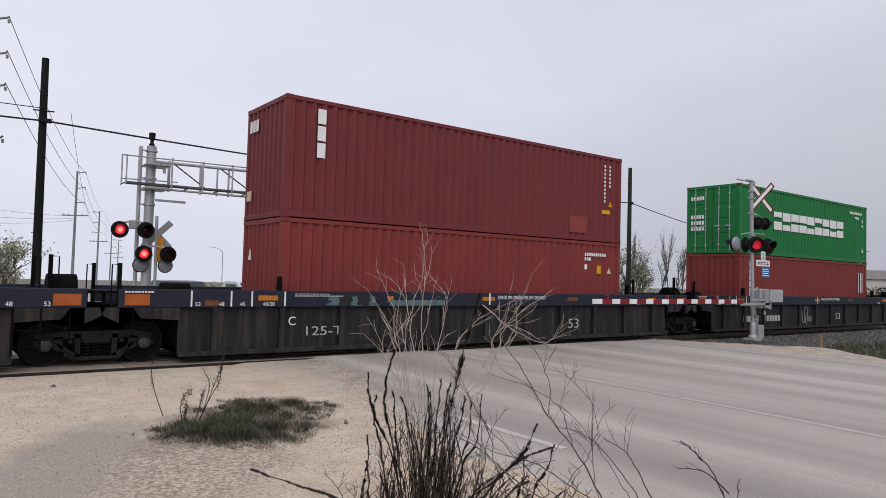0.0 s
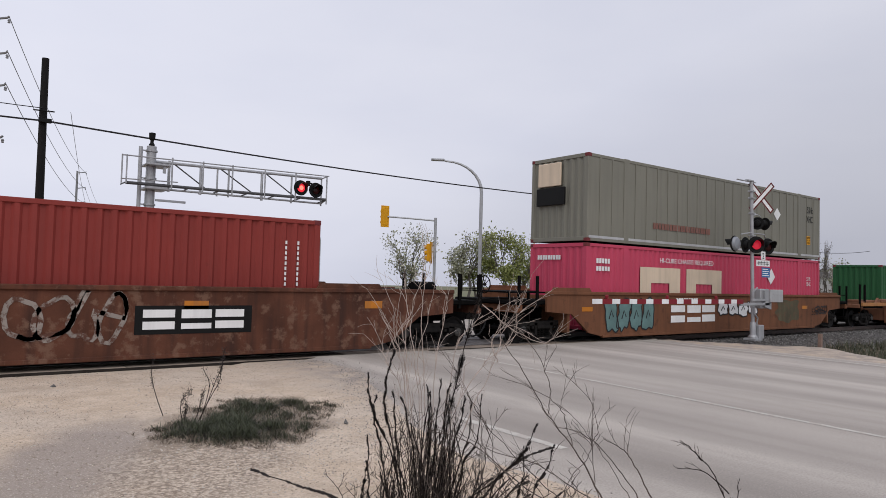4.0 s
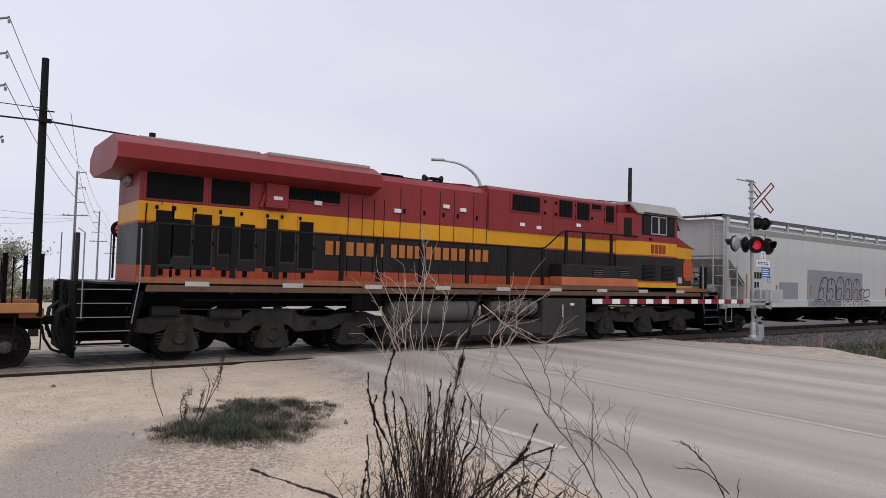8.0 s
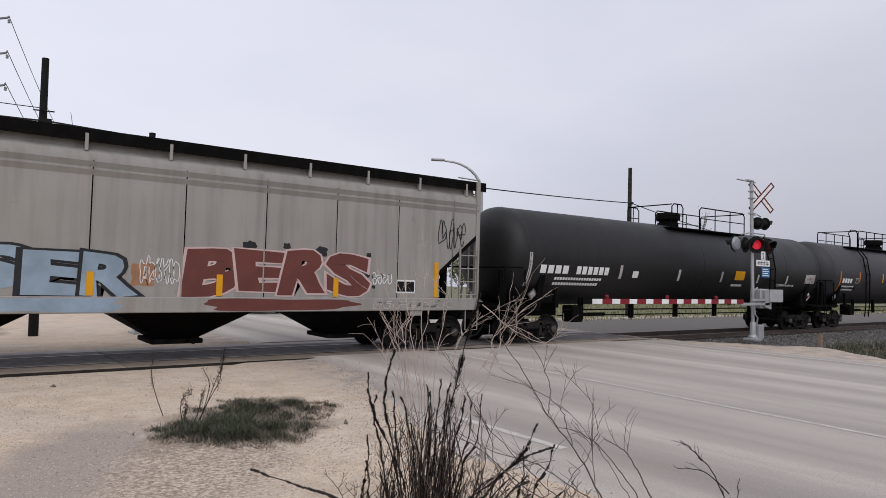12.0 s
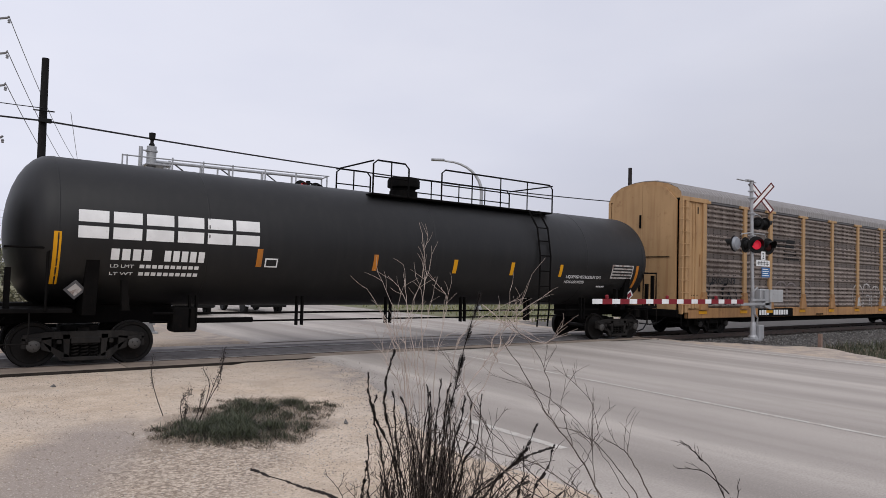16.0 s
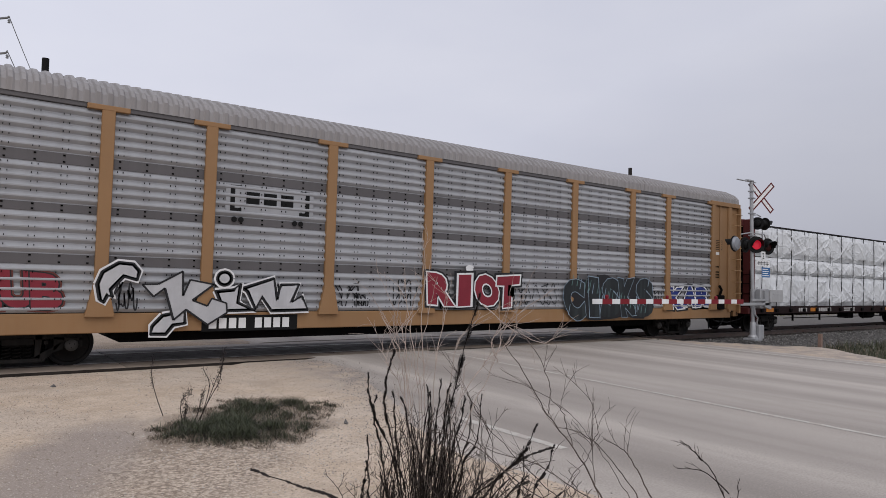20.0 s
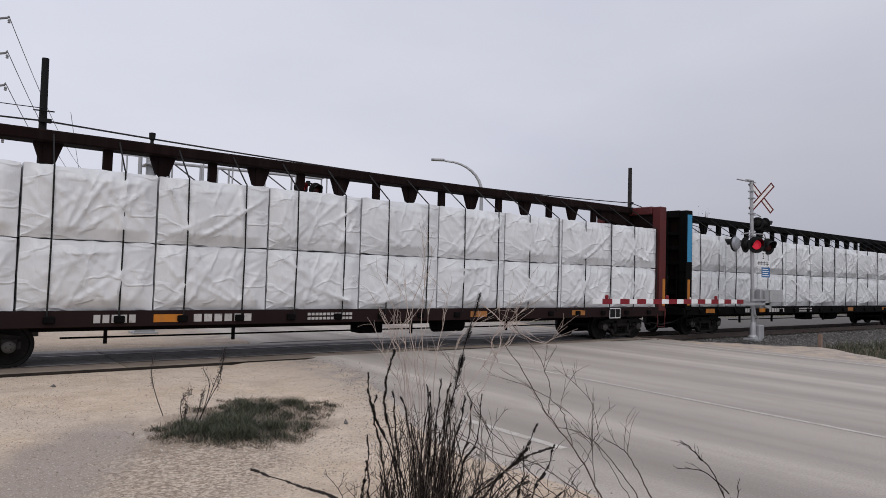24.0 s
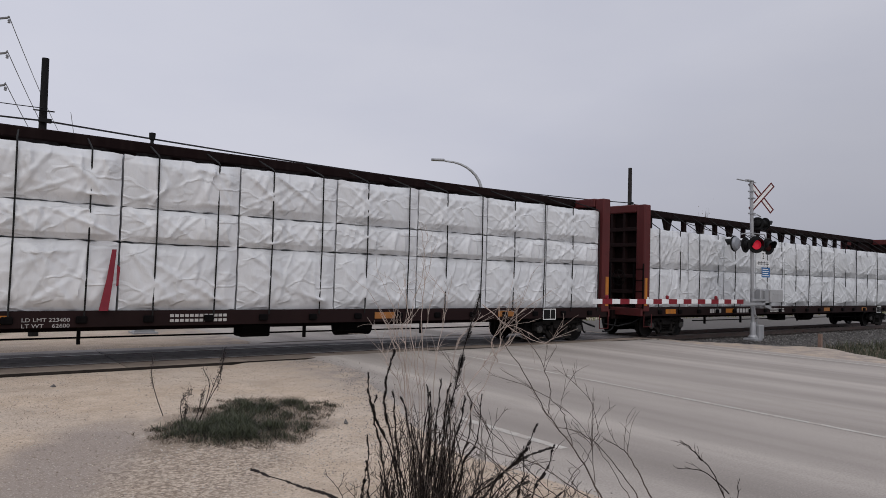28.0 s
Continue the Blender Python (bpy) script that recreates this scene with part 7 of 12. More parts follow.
def loco_truck(c, x):
    t = part("truck", Shape().box(-2.9, 2.9, -0.3, 0.3, 0.55, 0.85, 0.03), LOCO_TRUCK, c, "six-wheel locomotive truck", at=pose(x, 0, 0))
    for k in (-1, 1):
        y = 1.02 * k
        s = Shape()
        poly = [(-3.15, 0.66), (-3.1, 0.88), (-2.75, 0.92), (-2.45, 1.02), (-1.7, 0.97), (-1.35, 0.9), (-0.75, 0.9), (-0.45, 1.1), (0.45, 1.1), (0.75, 0.9), (1.35, 0.9), (1.7, 0.97), (2.45, 1.02), (2.75, 0.92), (3.1, 0.88), (3.15, 0.66), (2.6, 0.6), (2.3, 0.7), (1.75, 0.7), (1.5, 0.6), (0.6, 0.56), (0.4, 0.72), (-0.4, 0.72), (-0.6, 0.56), (-1.5, 0.6), (-1.75, 0.7), (-2.3, 0.7), (-2.6, 0.6)]
        s.prism(poly, "y", y - 0.08, y + 0.08)
        part("side_frame", s, LOCO_TRUCK, t)
        for ax in (-2.07, 0, 2.07):
            part("journal_box", Shape().prism([(ax - 0.42, 0.28), (ax - 0.3, 0.22), (ax + 0.3, 0.22), (ax + 0.42, 0.28), (ax + 0.24, 0.78), (ax - 0.24, 0.78)], "y", y - 0.06, y + 0.14 * k).lathe([(0.15, y + 0.12 * k), (0.17, y + 0.16 * k), (0.14, y + 0.19 * k), (0.1, y + 0.165 * k), (0.02, y + 0.165 * k)], "y", (ax, 0, 0.53), 18), LOCO_TRUCK, t)
            for q in (-0.36, 0.36):
                sp = Shape()
                sp.tube([(ax + q + 0.08 * math.cos(i * 0.9), y + 0.02 + 0.08 * math.sin(i * 0.9), 0.34 + 0.26 * i / 28) for i in range(29)], 0.02, 5)
                part("coil_spring", sp, LOCO_TRUCK, t)
        for hx in (-1.05, 1.05):
            part("frame_hole", Shape().cyl((hx, y + 0.05 * k, 0.76), (hx, y + 0.085 * k, 0.76), 0.075, 14), GRILLE, t)
        part("brake_cylinder", Shape().cyl((-1.45, y + 0.05 * k, 0.98), (-0.75, y + 0.05 * k, 0.98), 0.13, 14), LOCO_TRUCK, t)
        part("brake_cylinder", Shape().cyl((-2.65, y + 0.07 * k, 1.06), (-2.1, y + 0.07 * k, 1.06), 0.12, 12), LOCO_TRUCK, t)
        part("sand_pipe", rail_loop([(-2.6, y + 0.1 * k, 1.12), (-1.7, y + 0.1 * k, 1.1), (1.5, y + 0.1 * k, 1.08)], 0.018), LOCO_TRUCK, t)
    for ax in (-2.07, 0, 2.07):
        # motor and hanger blocks added as dark fillers hiding bright ground between wheels
        part("traction_motor", Shape().lathe([(0.05, -0.6), (0.42, -0.58), (0.42, 0.58), (0.05, 0.6)], "y", (ax + 0.55, 0, 0.56), 16).box(ax + 0.1, ax + 0.9, -0.62, 0.62, 0.3, 0.8, 0.05), STEEL_DARK, t)
        part("brake_hanger", Shape().box(ax - 0.72, ax - 0.6, -0.95, 0.95, 0.25, 0.75, 0.03), STEEL_DARK, t)
        w = part("wheelset", shared("wheelset0.53", lambda: wheelset_shape(0.53), WHEEL_STEEL, 40), WHEEL_STEEL, t, "large steel driving wheels on an axle", at=pose(ax, 0, 0.53))
        WHEELSETS.append((w, ax, 0.53))


def build_loco():
    c = car("diesel_locomotive", "red, yellow and black diesel freight locomotive, weathered", 120.95, "locomotive")
    part("underframe", Shape().box(-10.6, 10.7, -1.0, 1.0, 1.15, 1.6, 0.02), STEEL_DARK, c)
    for k in (-1, 1):
        part("side_sill", Shape().box(-9.95, 10.3, k * 1.5, k * 1.36, 1.48, 1.66, 0.01), SILL_DUST, c)
        for i in range(9):
            x = -9.0 + i * 2.15
            part("sill_reflector", Shape().box(x, x + 0.5, k * 1.502, k * 1.506, 1.6, 1.7), DECAL_DULL, c, "worn white reflector strip")
    part("walkway", Shape().box(-10.6, 10.7, -1.5, 1.5, 1.62, 1.66), LOCO_BLACK, c)
    part("kick_strip", Shape().box(-9.95, 10.2, -1.5, -1.47, 1.66, 1.78), KICK_DUSTY, c)
    # long hood in bands
    for nm, z0, z1, m, lb in (("hood_base", 1.66, 2.02, LOCO_STRIPE, "faded orange-red lower band"), ("hood_black_band", 2.02, 2.9, LOCO_BLACK, "black band"), ("hood_red_line", 2.9, 2.95, LOCO_STRIPE, ""), ("hood_yellow_band", 2.95, 3.36, LOCO_YELLOW, "yellow band")):
        loco_band(c, nm, 0.98, -9.85, 5.4, z0, z1, m, lb)
    top = [(-0.98, 3.36), (0.98, 3.36), (0.98, 4.40), (0.75, 4.58), (-0.75, 4.58), (-0.98, 4.40)]
    part("hood_top", Shape().prism(top, "x", -9.85, 5.4), LOCO_RED, c, "weathered red upper hood")
    part("raised_hood", Shape().prism([(-1.02, 3.36), (1.02, 3.36), (1.02, 4.56), (0.85, 4.67), (-0.85, 4.67), (-1.02, 4.56)], "x", -0.35, 5.38), LOCO_RED, c)
    wing = [(-0.98, 3.96), (-1.5, 4.14), (-1.5, 4.44), (-1.05, 4.66), (1.05, 4.66), (1.5, 4.44), (1.5, 4.14), (0.98, 3.96)]
    part("radiator_wing", Shape().prism(wing, "x", -10.4, -4.3), LOCO_RED, c, "flared radiator housing")
    part("wing_roof", Shape().box(-9.9, -7.3, -1.0, 1.0, 4.66, 4.70).box(-7.1, -4.4, -1.05, 1.05, 4.66, 4.72), CAB_ROOF, c, "pale radiator roof plates")
    part("rear_light", Shape().lathe([(0.02, -9.72), (0.1, -9.72), (0.12, -9.9), (0.1, -9.94), (0.02, -9.88)], "x", (0, -0.14, 3.85), 14).lathe([(0.02, -9.72), (0.1, -9.72), (0.12, -9.9), (0.1, -9.94), (0.02, -9.88)], "x", (0, 0.14, 3.85), 14), GALV, c, "twin rear headlamps")
    # third entry paints the shadowed opening under the wing in grille black
    for x0, x1, z0, z1 in ((-9.72, -8.55, 3.42, 4.0), (-8.38, -7.5, 3.42, 3.99), (-6.6, -5.2, 3.68, 4.06), (0.55, 1.71, 4.0, 4.48), (2.56, 3.17, 3.96, 4.49), (3.39, 3.99, 3.93, 4.49), (4.82, 5.25, 3.95, 4.5), (4.11, 4.58, 4.33, 4.49)):
        y = -0.982 if x0 < 0 else -1.022
        g = part("grille_frame", Shape().box(x0 - 0.05, x1 + 0.05, y - 0.02, y, z0 - 0.05, z1 + 0.05, 0.008), LOCO_RED, c)
        part("grille", Shape().box(x0, x1, y - 0.026, y - 0.02, z0, z1), GRILLE, g, "dark ventilation grille")
        for i in range(int((x1 - x0) / 0.12)):
            xx = x0 + 0.06 + i * 0.12
            part("grille_slat", shared("slat%.2f" % (z1 - z0), lambda: Shape().box(-0.012, 0.012, -0.012, 0.012, 0, z1 - z0), GRILLE), GRILLE, g, at=pose(xx, y - 0.03, z0))
    # side doors of the rear hood, with dark mesh openings
    for x0, x1, z0, z1 in ((-9.31, -8.98, 2.05, 3.18), (-8.95, -8.58, 2.24, 3.02), (-8.52, -8.14, 2.05, 3.16), (-7.97, -7.63, 2.31, 3.15), (-7.49, -7.16, 2.22, 3.01), (-6.88, -6.6, 2.08, 3.17), (-6.52, -6.17, 2.2, 2.91), (-6.06, -5.7, 2.06, 3.17)):
        x0, x1 = x0 - 0.2, x1 - 0.2
        d = part("hood_door", Shape().box(x0 - 0.05, x1 + 0.05, -1.0, -0.98, 1.95, 2.9, 0.006), LOCO_BLACK, c, "black hood door with a mesh opening")
        part("door_top", Shape().box(x0 - 0.05, x1 + 0.05, -1.0, -0.98, 2.95, 3.3, 0.006), LOCO_YELLOW, d)
        part("door_foot", Shape().box(x0 - 0.05, x1 + 0.05, -1.0, -0.98, 1.7, 1.94, 0.006), LOCO_STRIPE, d)
        part("opening_frame", Shape().box(x0 - 0.035, x1 + 0.035, -1.008, -1.0, z0 - 0.05, min(z1 + 0.03, 2.9)), TANK_DUST, d)
        part("mesh_opening", Shape().box(x0, x1, -1.014, -1.0, z0, z1), GRILLE, d)
        part("latch", Shape().box(x1 + 0.02, x1 + 0.06, -1.02, -1.0, 2.5, 2.58).box(x0 - 0.02, x0 + 0.04, -1.02, -1.0, 3.2, 3.28), STEEL_DARK, d)
        part("foot_hinge", Shape().box(x0 + 0.08, x0 + 0.18, -1.03, -1.0, 1.82, 1.95, 0.01), STEEL_DARK, d)
    part("bracket_box", Shape().box(-7.15, -6.6, -1.12, -0.98, 3.42, 4.0, 0.02), LOCO_RED, c, "red equipment box under the wing")
    part("box_label", Shape().box(-6.98, -6.76, -1.124, -1.12, 3.62, 3.7), SPRAY_WHITE, c)
    part("bracket_strut", Shape().prism([(-7.3, 3.42), (-7.22, 3.42), (-7.0, 4.0), (-7.1, 4.0)], "y", -1.06, -0.98), LOCO_RED, c)
    part("rear_corner_grab", rail_loop([(-9.7, -1.02, 3.3), (-9.72, -1.05, 3.1), (-9.72, -1.05, 2.2), (-9.7, -1.02, 2.15)], 0.014), STEEL_DARK, c)
    for x in (-9.4, -4.95, -4.55, -4.2, -3.9):
        part("door_seam", Shape().box(x, x + 0.014, -0.988, -0.98, 1.9, 3.9), STEEL_DARK, c)
    for x in (-3.4, -2.75, -2.1, -1.6, -0.9, -0.4):
        part("door_seam", Shape().box(x, x + 0.018, -0.990, -0.98, 1.8, 4.3), LOCO_BLACK, c)
        part("door_latch", Shape().box(x + 0.1, x + 0.16, -1.0, -0.98, 3.6, 3.72), STEEL_DARK, c)
    for x in (0.45, 1.85, 2.33, 3.27, 4.05, 4.7):
        part("door_seam", Shape().box(x, x + 0.016, -1.028, -1.02, 3.36, 4.54), LOCO_RED, c)
        part("hinge", Shape().box(x + 0.06, x + 0.14, -1.04, -1.02, 4.34, 4.42).box(x + 0.06, x + 0.14, -1.04, -1.02, 3.98, 4.06), STEEL_DARK, c)
    for x, z in ((-5.9, 3.6), (-3.6, 3.6), (-2.0, 3.85), (-1.4, 3.8), (0.9, 3.55), (1.6, 3.5), (3.4, 3.7)):
        part("warning_label", Shape().box(x, x + 0.2, -1.03, -1.02 if x > 0 else -0.98, z, z + 0.1), SPRAY_WHITE, c)
    for x0, x1, n in ((-5.56, -3.82, 6), (-3.66, -2.66, 4), (-2.54, -0.24, 8)):
        w = (x1 - x0) / n
        for i in range(n):
            part("name_block", Shape().box(x0 + i * w, x0 + (i + 0.72) * w, -1.004, -0.999, 2.41, 2.75), LOCO_GOLD, c, "gold letter-sized block")
    # exhaust, horn
    part("exhaust_stack", Shape().box(-3.6, -2.9, -0.35, 0.35, 4.58, 4.72, 0.03), STEEL_DARK, c)
    part("horn", Shape().lathe([(0.03, -1.9), (0.04, -1.6), (0.11, -1.5)], "x", (0, -0.2, 4.78), 10).lathe([(0.03, -1.5), (0.04, -1.8), (0.11, -1.95)], "x", (0, 0.05, 4.8), 10).box(-1.8, -1.6, -0.3, 0.15, 4.58, 4.72), BLACK, c, "black air horn")
    part("roof_fan", Shape().lathe([(0.6, 4.6), (0.62, 4.66), (0.1, 4.68)], "z", (-0.9, 0, 0), 20), LOCO_RED, c)
    # cab
    cab = [(-1.5, 1.9), (-1.5, 4.30), (-1.18, 4.62), (1.18, 4.62), (1.5, 4.30), (1.5, 1.9)]
    for nm, z0, z1, m in (("cab_sill", 1.66, 1.95, LOCO_YELLOW), ("cab_stripe", 1.95, 2.01, LOCO_STRIPE), ("cab_black_band", 2.01, 2.86, LOCO_BLACK), ("cab_red_line", 2.86, 2.91, LOCO_STRIPE), ("cab_yellow_band", 2.91, 3.36, LOCO_YELLOW)):
        part(nm, Shape().prism([(5.4, -1.03), (6.02, -1.5), (8.2, -1.5), (8.2, 1.5), (6.02, 1.5), (5.4, 1.03)], "z", z0, z1), m, c)
    part("cab_top", Shape().prism([(-1.5, 3.36), (-1.5, 4.30), (-1.18, 4.60), (1.18, 4.60), (1.5, 4.30), (1.5, 3.36)], "x", 6.02, 8.2).prism([(5.4, -1.03), (6.02, -1.5), (6.02, 1.5), (5.4, 1.03)], "z", 3.36, 4.3).box(5.5, 6.02, -1.02, 1.02, 4.3, 4.6), LOCO_RED, c, "red cab")
    part("cab_roof", Shape().prism([(-1.56, 4.30), (-1.2, 4.63), (1.2, 4.63), (1.56, 4.30), (1.56, 4.36), (1.22, 4.72), (-1.22, 4.72), (-1.56, 4.36)], "x", 5.85, 8.45).box(6.3, 7.8, -0.8, 0.8, 4.7, 4.8, 0.02), CAB_ROOF, c, "pale grey cab roof")
    w = part("cab_window", Shape().box(6.17, 8.04, -1.52, -1.5, 3.6, 4.31, 0.006), BLACK, c, "framed cab side windows")
    for x0, x1 in ((6.19, 6.6), (6.65, 7.07), (7.1, 7.55), (7.62, 8.01)):
        part("pane", Shape().box(x0 + 0.03, x1 - 0.03, -1.528, -1.52, 3.66, 4.24), CAB_GLASS, w, "dark cab window pane")
        if 6.62 < x0 < 7.6:
            part("window_frame", Shape().box(x0, x0 + 0.032, -1.535, -1.52, 3.63, 4.27).box(x1 - 0.032, x1, -1.535, -1.52, 3.63, 4.27).box(x0 + 0.032, x1 - 0.032, -1.535, -1.52, 3.63, 3.662).box(x0 + 0.032, x1 - 0.032, -1.535, -1.52, 4.238, 4.27), ALU, w, "pale metal window frame")
    part("cab_visor", Shape().prism([(-1.5, 4.36), (-1.62, 4.32), (-1.62, 4.34), (-1.5, 4.4)], "x", 6.2, 8.1), BLACK, c)
    part("wiper_motor", Shape().box(6.58, 6.7, -1.56, -1.5, 3.42, 3.5, 0.01), BLACK, c)
    part("cab_rear_window", Shape().box(-0.13, 0.13, -0.02, 0.0, 3.5, 4.15, 0.006), BLACK, c, at=pose(5.71, -1.265, 0, 0, 0, -37.2))
    nose = [(8.2, 1.66), (10.0, 1.66), (10.05, 3.1), (9.7, 3.22), (8.55, 3.66), (8.2, 4.2)]
    for nm, z0, z1, m in (("nose_sill", 1.66, 1.86, LOCO_YELLOW), ("nose_black_band", 1.86, 2.86, LOCO_BLACK), ("nose_yellow_band", 2.86, 3.26, LOCO_YELLOW)):
        part(nm, Shape().prism([(8.2, -1.44), (9.6, -1.2), (10.02, -0.75), (10.02, 0.75), (9.6, 1.2), (8.2, 1.44)], "z", z0, z1), m, c)
    part("nose_top", Shape().prism([(8.2, 3.26), (10.0, 3.26), (9.7, 3.34), (8.75, 3.70), (8.2, 4.5)], "y", -1.08, 1.08), LOCO_RED, c, "sloping red nose")
    part("windscreen", Shape().prism([(8.22, 3.86), (8.62, 3.86), (8.3, 4.44), (8.22, 4.44)], "y", -1.35, 1.35), GLASS, c)
    part("nose_rail", rail_loop([(8.9, -0.7, 3.66), (8.9, -0.7, 3.8), (9.5, -0.7, 3.55), (9.5, -0.7, 3.4)], 0.02), BLACK, c)
    emb = part("nose_emblem", Shape().prism([(-0.38, -0.22), (-0.22, -0.38), (0.22, -0.38), (0.38, -0.22), (0.38, 0.22), (0.22, 0.38), (-0.22, 0.38), (-0.38, 0.22)], "y", -0.02, 0.0), paint("orange_red_emblem", lin(205, 82, 50), 0.5, 0, 0.1, 6.0), c, "orange-red octagonal emblem", at=pose(9.25, -1.275, 2.45, 0, 0, 9.7))
    part("emblem_rim", Shape().prism([(-0.4, -0.235), (-0.235, -0.4), (0.235, -0.4), (0.4, -0.235), (0.4, 0.235), (0.235, 0.4), (-0.235, 0.4), (-0.4, 0.235)], "y", 0.0, 0.008), LOCO_GOLD, emb)
    for i, (w0, w1) in enumerate(((-0.24, 0.2), (-0.2, 0.26), (-0.26, 0.26), (-0.1, 0.2))):
        part("emblem_bar", bars(w0, w1, -0.024, 0.14 - i * 0.13, 0.22 - i * 0.13, 5), LOCO_GOLD, emb)
    part("number_mark", bars(6.69, 7.57, -1.503, 2.97, 3.28, 4), LOCO_RED, c, "dark red number bars")
    for x0, x1 in ((6.24, 6.94), (7.32, 8.05)):
        g = part("cab_louvre", Shape().box(x0, x1, -1.512, -1.5, 2.02, 2.55), GRILLE, c)
        for i in range(11):
            part("louvre_blade", shared("louvre%.2f" % (x1 - x0), lambda: Shape().box(0, x1 - x0 - 0.06, -0.02, 0, 0, 0.022), LOCO_BLACK), LOCO_BLACK, g, at=pose(x0 + 0.03, -1.512, 2.04 + i * 0.046))
    for x0 in (3.68, 4.98):
        g = part("side_louvre", Shape().box(x0, x0 + 0.48, -1.512, -1.5, 2.09, 2.35), GRILLE, c)
        for i in range(4):
            part("louvre_blade", shared("louvre_b", lambda: Shape().box(0, 0.44, -0.015, 0, 0, 0.016), LOUVRE_GREY), LOUVRE_GREY, g, at=pose(x0 + 0.02, -1.512, 2.105 + i * 0.06))
    part("equipment_cabinet", Shape().box(2.26, 5.98, -1.5, -1.0, 2.06, 2.46, 0.02), LOCO_BLACK, c)
    part("cabinet_stripe", Shape().box(2.26, 5.98, -1.5, -1.0, 1.8, 2.06, 0.006), CABINET_ORANGE, c, "sun-faded orange lower stripe")
    part("cabinet_base", Shape().box(2.26, 5.98, -1.502, -1.0, 1.66, 1.8, 0.004), SILL_DUST, c, "dusty brown cabinet base")
    part("notice_card", Shape().box(-0.16, 0.16, -0.01, 0.0, 1.95, 2.17), DECAL_DULL, c, "pale notice panel", at=pose(8.6, -1.372, 0, 0, 0, 9.7))
    # hand rails
    for k in (-1, 1):
        pts = [(-9.82, k * 1.46, 1.7), (-9.82, k * 1.46, 2.8), (-9.7, k * 1.46, 2.87), (1.35, k * 1.46, 2.88), (1.55, k * 1.46, 2.92), (2.25, k * 1.46, 3.42), (2.45, k * 1.46, 3.48), (6.2, k * 1.46, 3.52)]
        part("hand_rail", Shape().tube(pts, 0.026, 8), BLACK, c)
        for x in (-9.62, -8.0, -7.0, -5.35, -4.32, -3.02, -1.46, 0.07, 1.46, 2.46, 3.27, 4.61):
            part("hand_rail_post", Shape().box(x - 0.055, x + 0.055, k * 1.46 - 0.025, k * 1.46 + 0.025, 1.45, 2.88 if x < 2.0 else 3.5), BLACK, c)
    # steps at both ends
    for q in (-1, 1):
        xs = q * 10.5
        for k in (-1, 1):
            for i in range(5):
                part("step_tread", Shape().box(xs - 0.48, xs + 0.48, k * 1.5, k * 1.15, 0.42 + i * 0.27, 0.45 + i * 0.27), STEEL_DARK, c, "worn steel step")
                part("step_edge", Shape().box(xs - 0.48, xs + 0.48, k * 1.503, k * 1.5, 0.43 + i * 0.27, 0.445 + i * 0.27), LENS_BACK, c)
            part("step_back", Shape().box(xs - 0.46, xs + 0.46, k * 1.2, k * 1.16, 0.5, 1.62), STEEL_DARK, c)
            part("step_side", Shape().prism([(xs - q * 0.48, 0.38), (xs - q * 0.75, 1.62), (xs - q * 0.55, 1.62), (xs - q * 0.4, 0.38)], "y", k * 1.5, k * 1.4), STEEL_DARK, c)
            part("step_side", Shape().box(xs + q * 0.46, xs + q * 0.52, k * 1.5, k * 1.2, 0.35, 1.62), STEEL_DARK, c)
            part("step_rail", Shape().tube([(xs - q * 0.5, k * 1.5, 0.85), (xs - q * 0.62, k * 1.5, 1.7), (xs - q * 0.62, k * 1.48, 2.75)], 0.013, 6), LENS_BACK, c, "pale grab rail")
            part("step_rail", Shape().tube([(xs + q * 0.4, k * 1.5, 0.95), (xs + q * 0.4, k * 1.5, 2.6), (xs + q * 0.45, k * 1.1, 2.7)], 0.013, 6), LENS_BACK, c, "pale grab rail")
        part("end_plate", Shape().box(q * 10.85, q * 10.95, -1.5, 1.5, 0.9, 1.66, 0.01), STEEL_DARK, c)
        part("pilot", Shape().box(q * 10.95, q * 11.03, -1.35, 1.35, 0.2, 0.9, 0.02), STEEL_DARK, c)
        for y in (-0.95, -0.75):
            part("end_post", Shape().box(q * 10.9, q * 10.98, y - 0.05, y + 0.05, 1.66, 2.62, 0.01), LOCO_BLACK, c)
        for i, y in enumerate((-0.85, -0.7, -0.5, 0.5, 0.7)):
            part("end_hose", Shape().tube([(q * 11.0, y, 1.2), (q * 11.18, y, 1.05), (q * 11.22, y, 0.7), (q * 11.12, y + 0.05, 0.42)], 0.028, 8), RUBBER, c)
        part("draft_gear", Shape().box(q * 10.2, q * 11.0, -0.3, 0.3, 0.7, 1.1, 0.02), STEEL_DARK, c)
        coupler(c, q * 11.05, q)
        loco_truck(c, q * 6.9)
    brake_wheel(c, -11.05, -0.55, 1.4)
    part("fuel_tank", Shape().prism([(-1.2, 0.74), (-1.42, 0.66), (-1.42, 0.35), (-1.2, 0.2), (1.2, 0.2), (1.42, 0.35), (1.42, 0.66), (1.2, 0.74)], "x", -3.85, 3.4), TANK_DUST, c, "dusty black fuel tank")
    part("fuel_tank_end", Shape().box(1.5, 3.45, -1.48, 1.48, 0.24, 1.4, 0.05), TANK_DUST, c)
    part("sight_glass", Shape().box(2.3, 2.36, -1.5, -1.48, 0.82, 1.2).box(2.3, 2.36, -1.49, -1.48, 0.84, 1.18), GALV, c)
    part("tank_label", Shape().box(2.68, 2.86, -1.486, -1.48, 1.17, 1.24), SPRAY_WHITE, c)
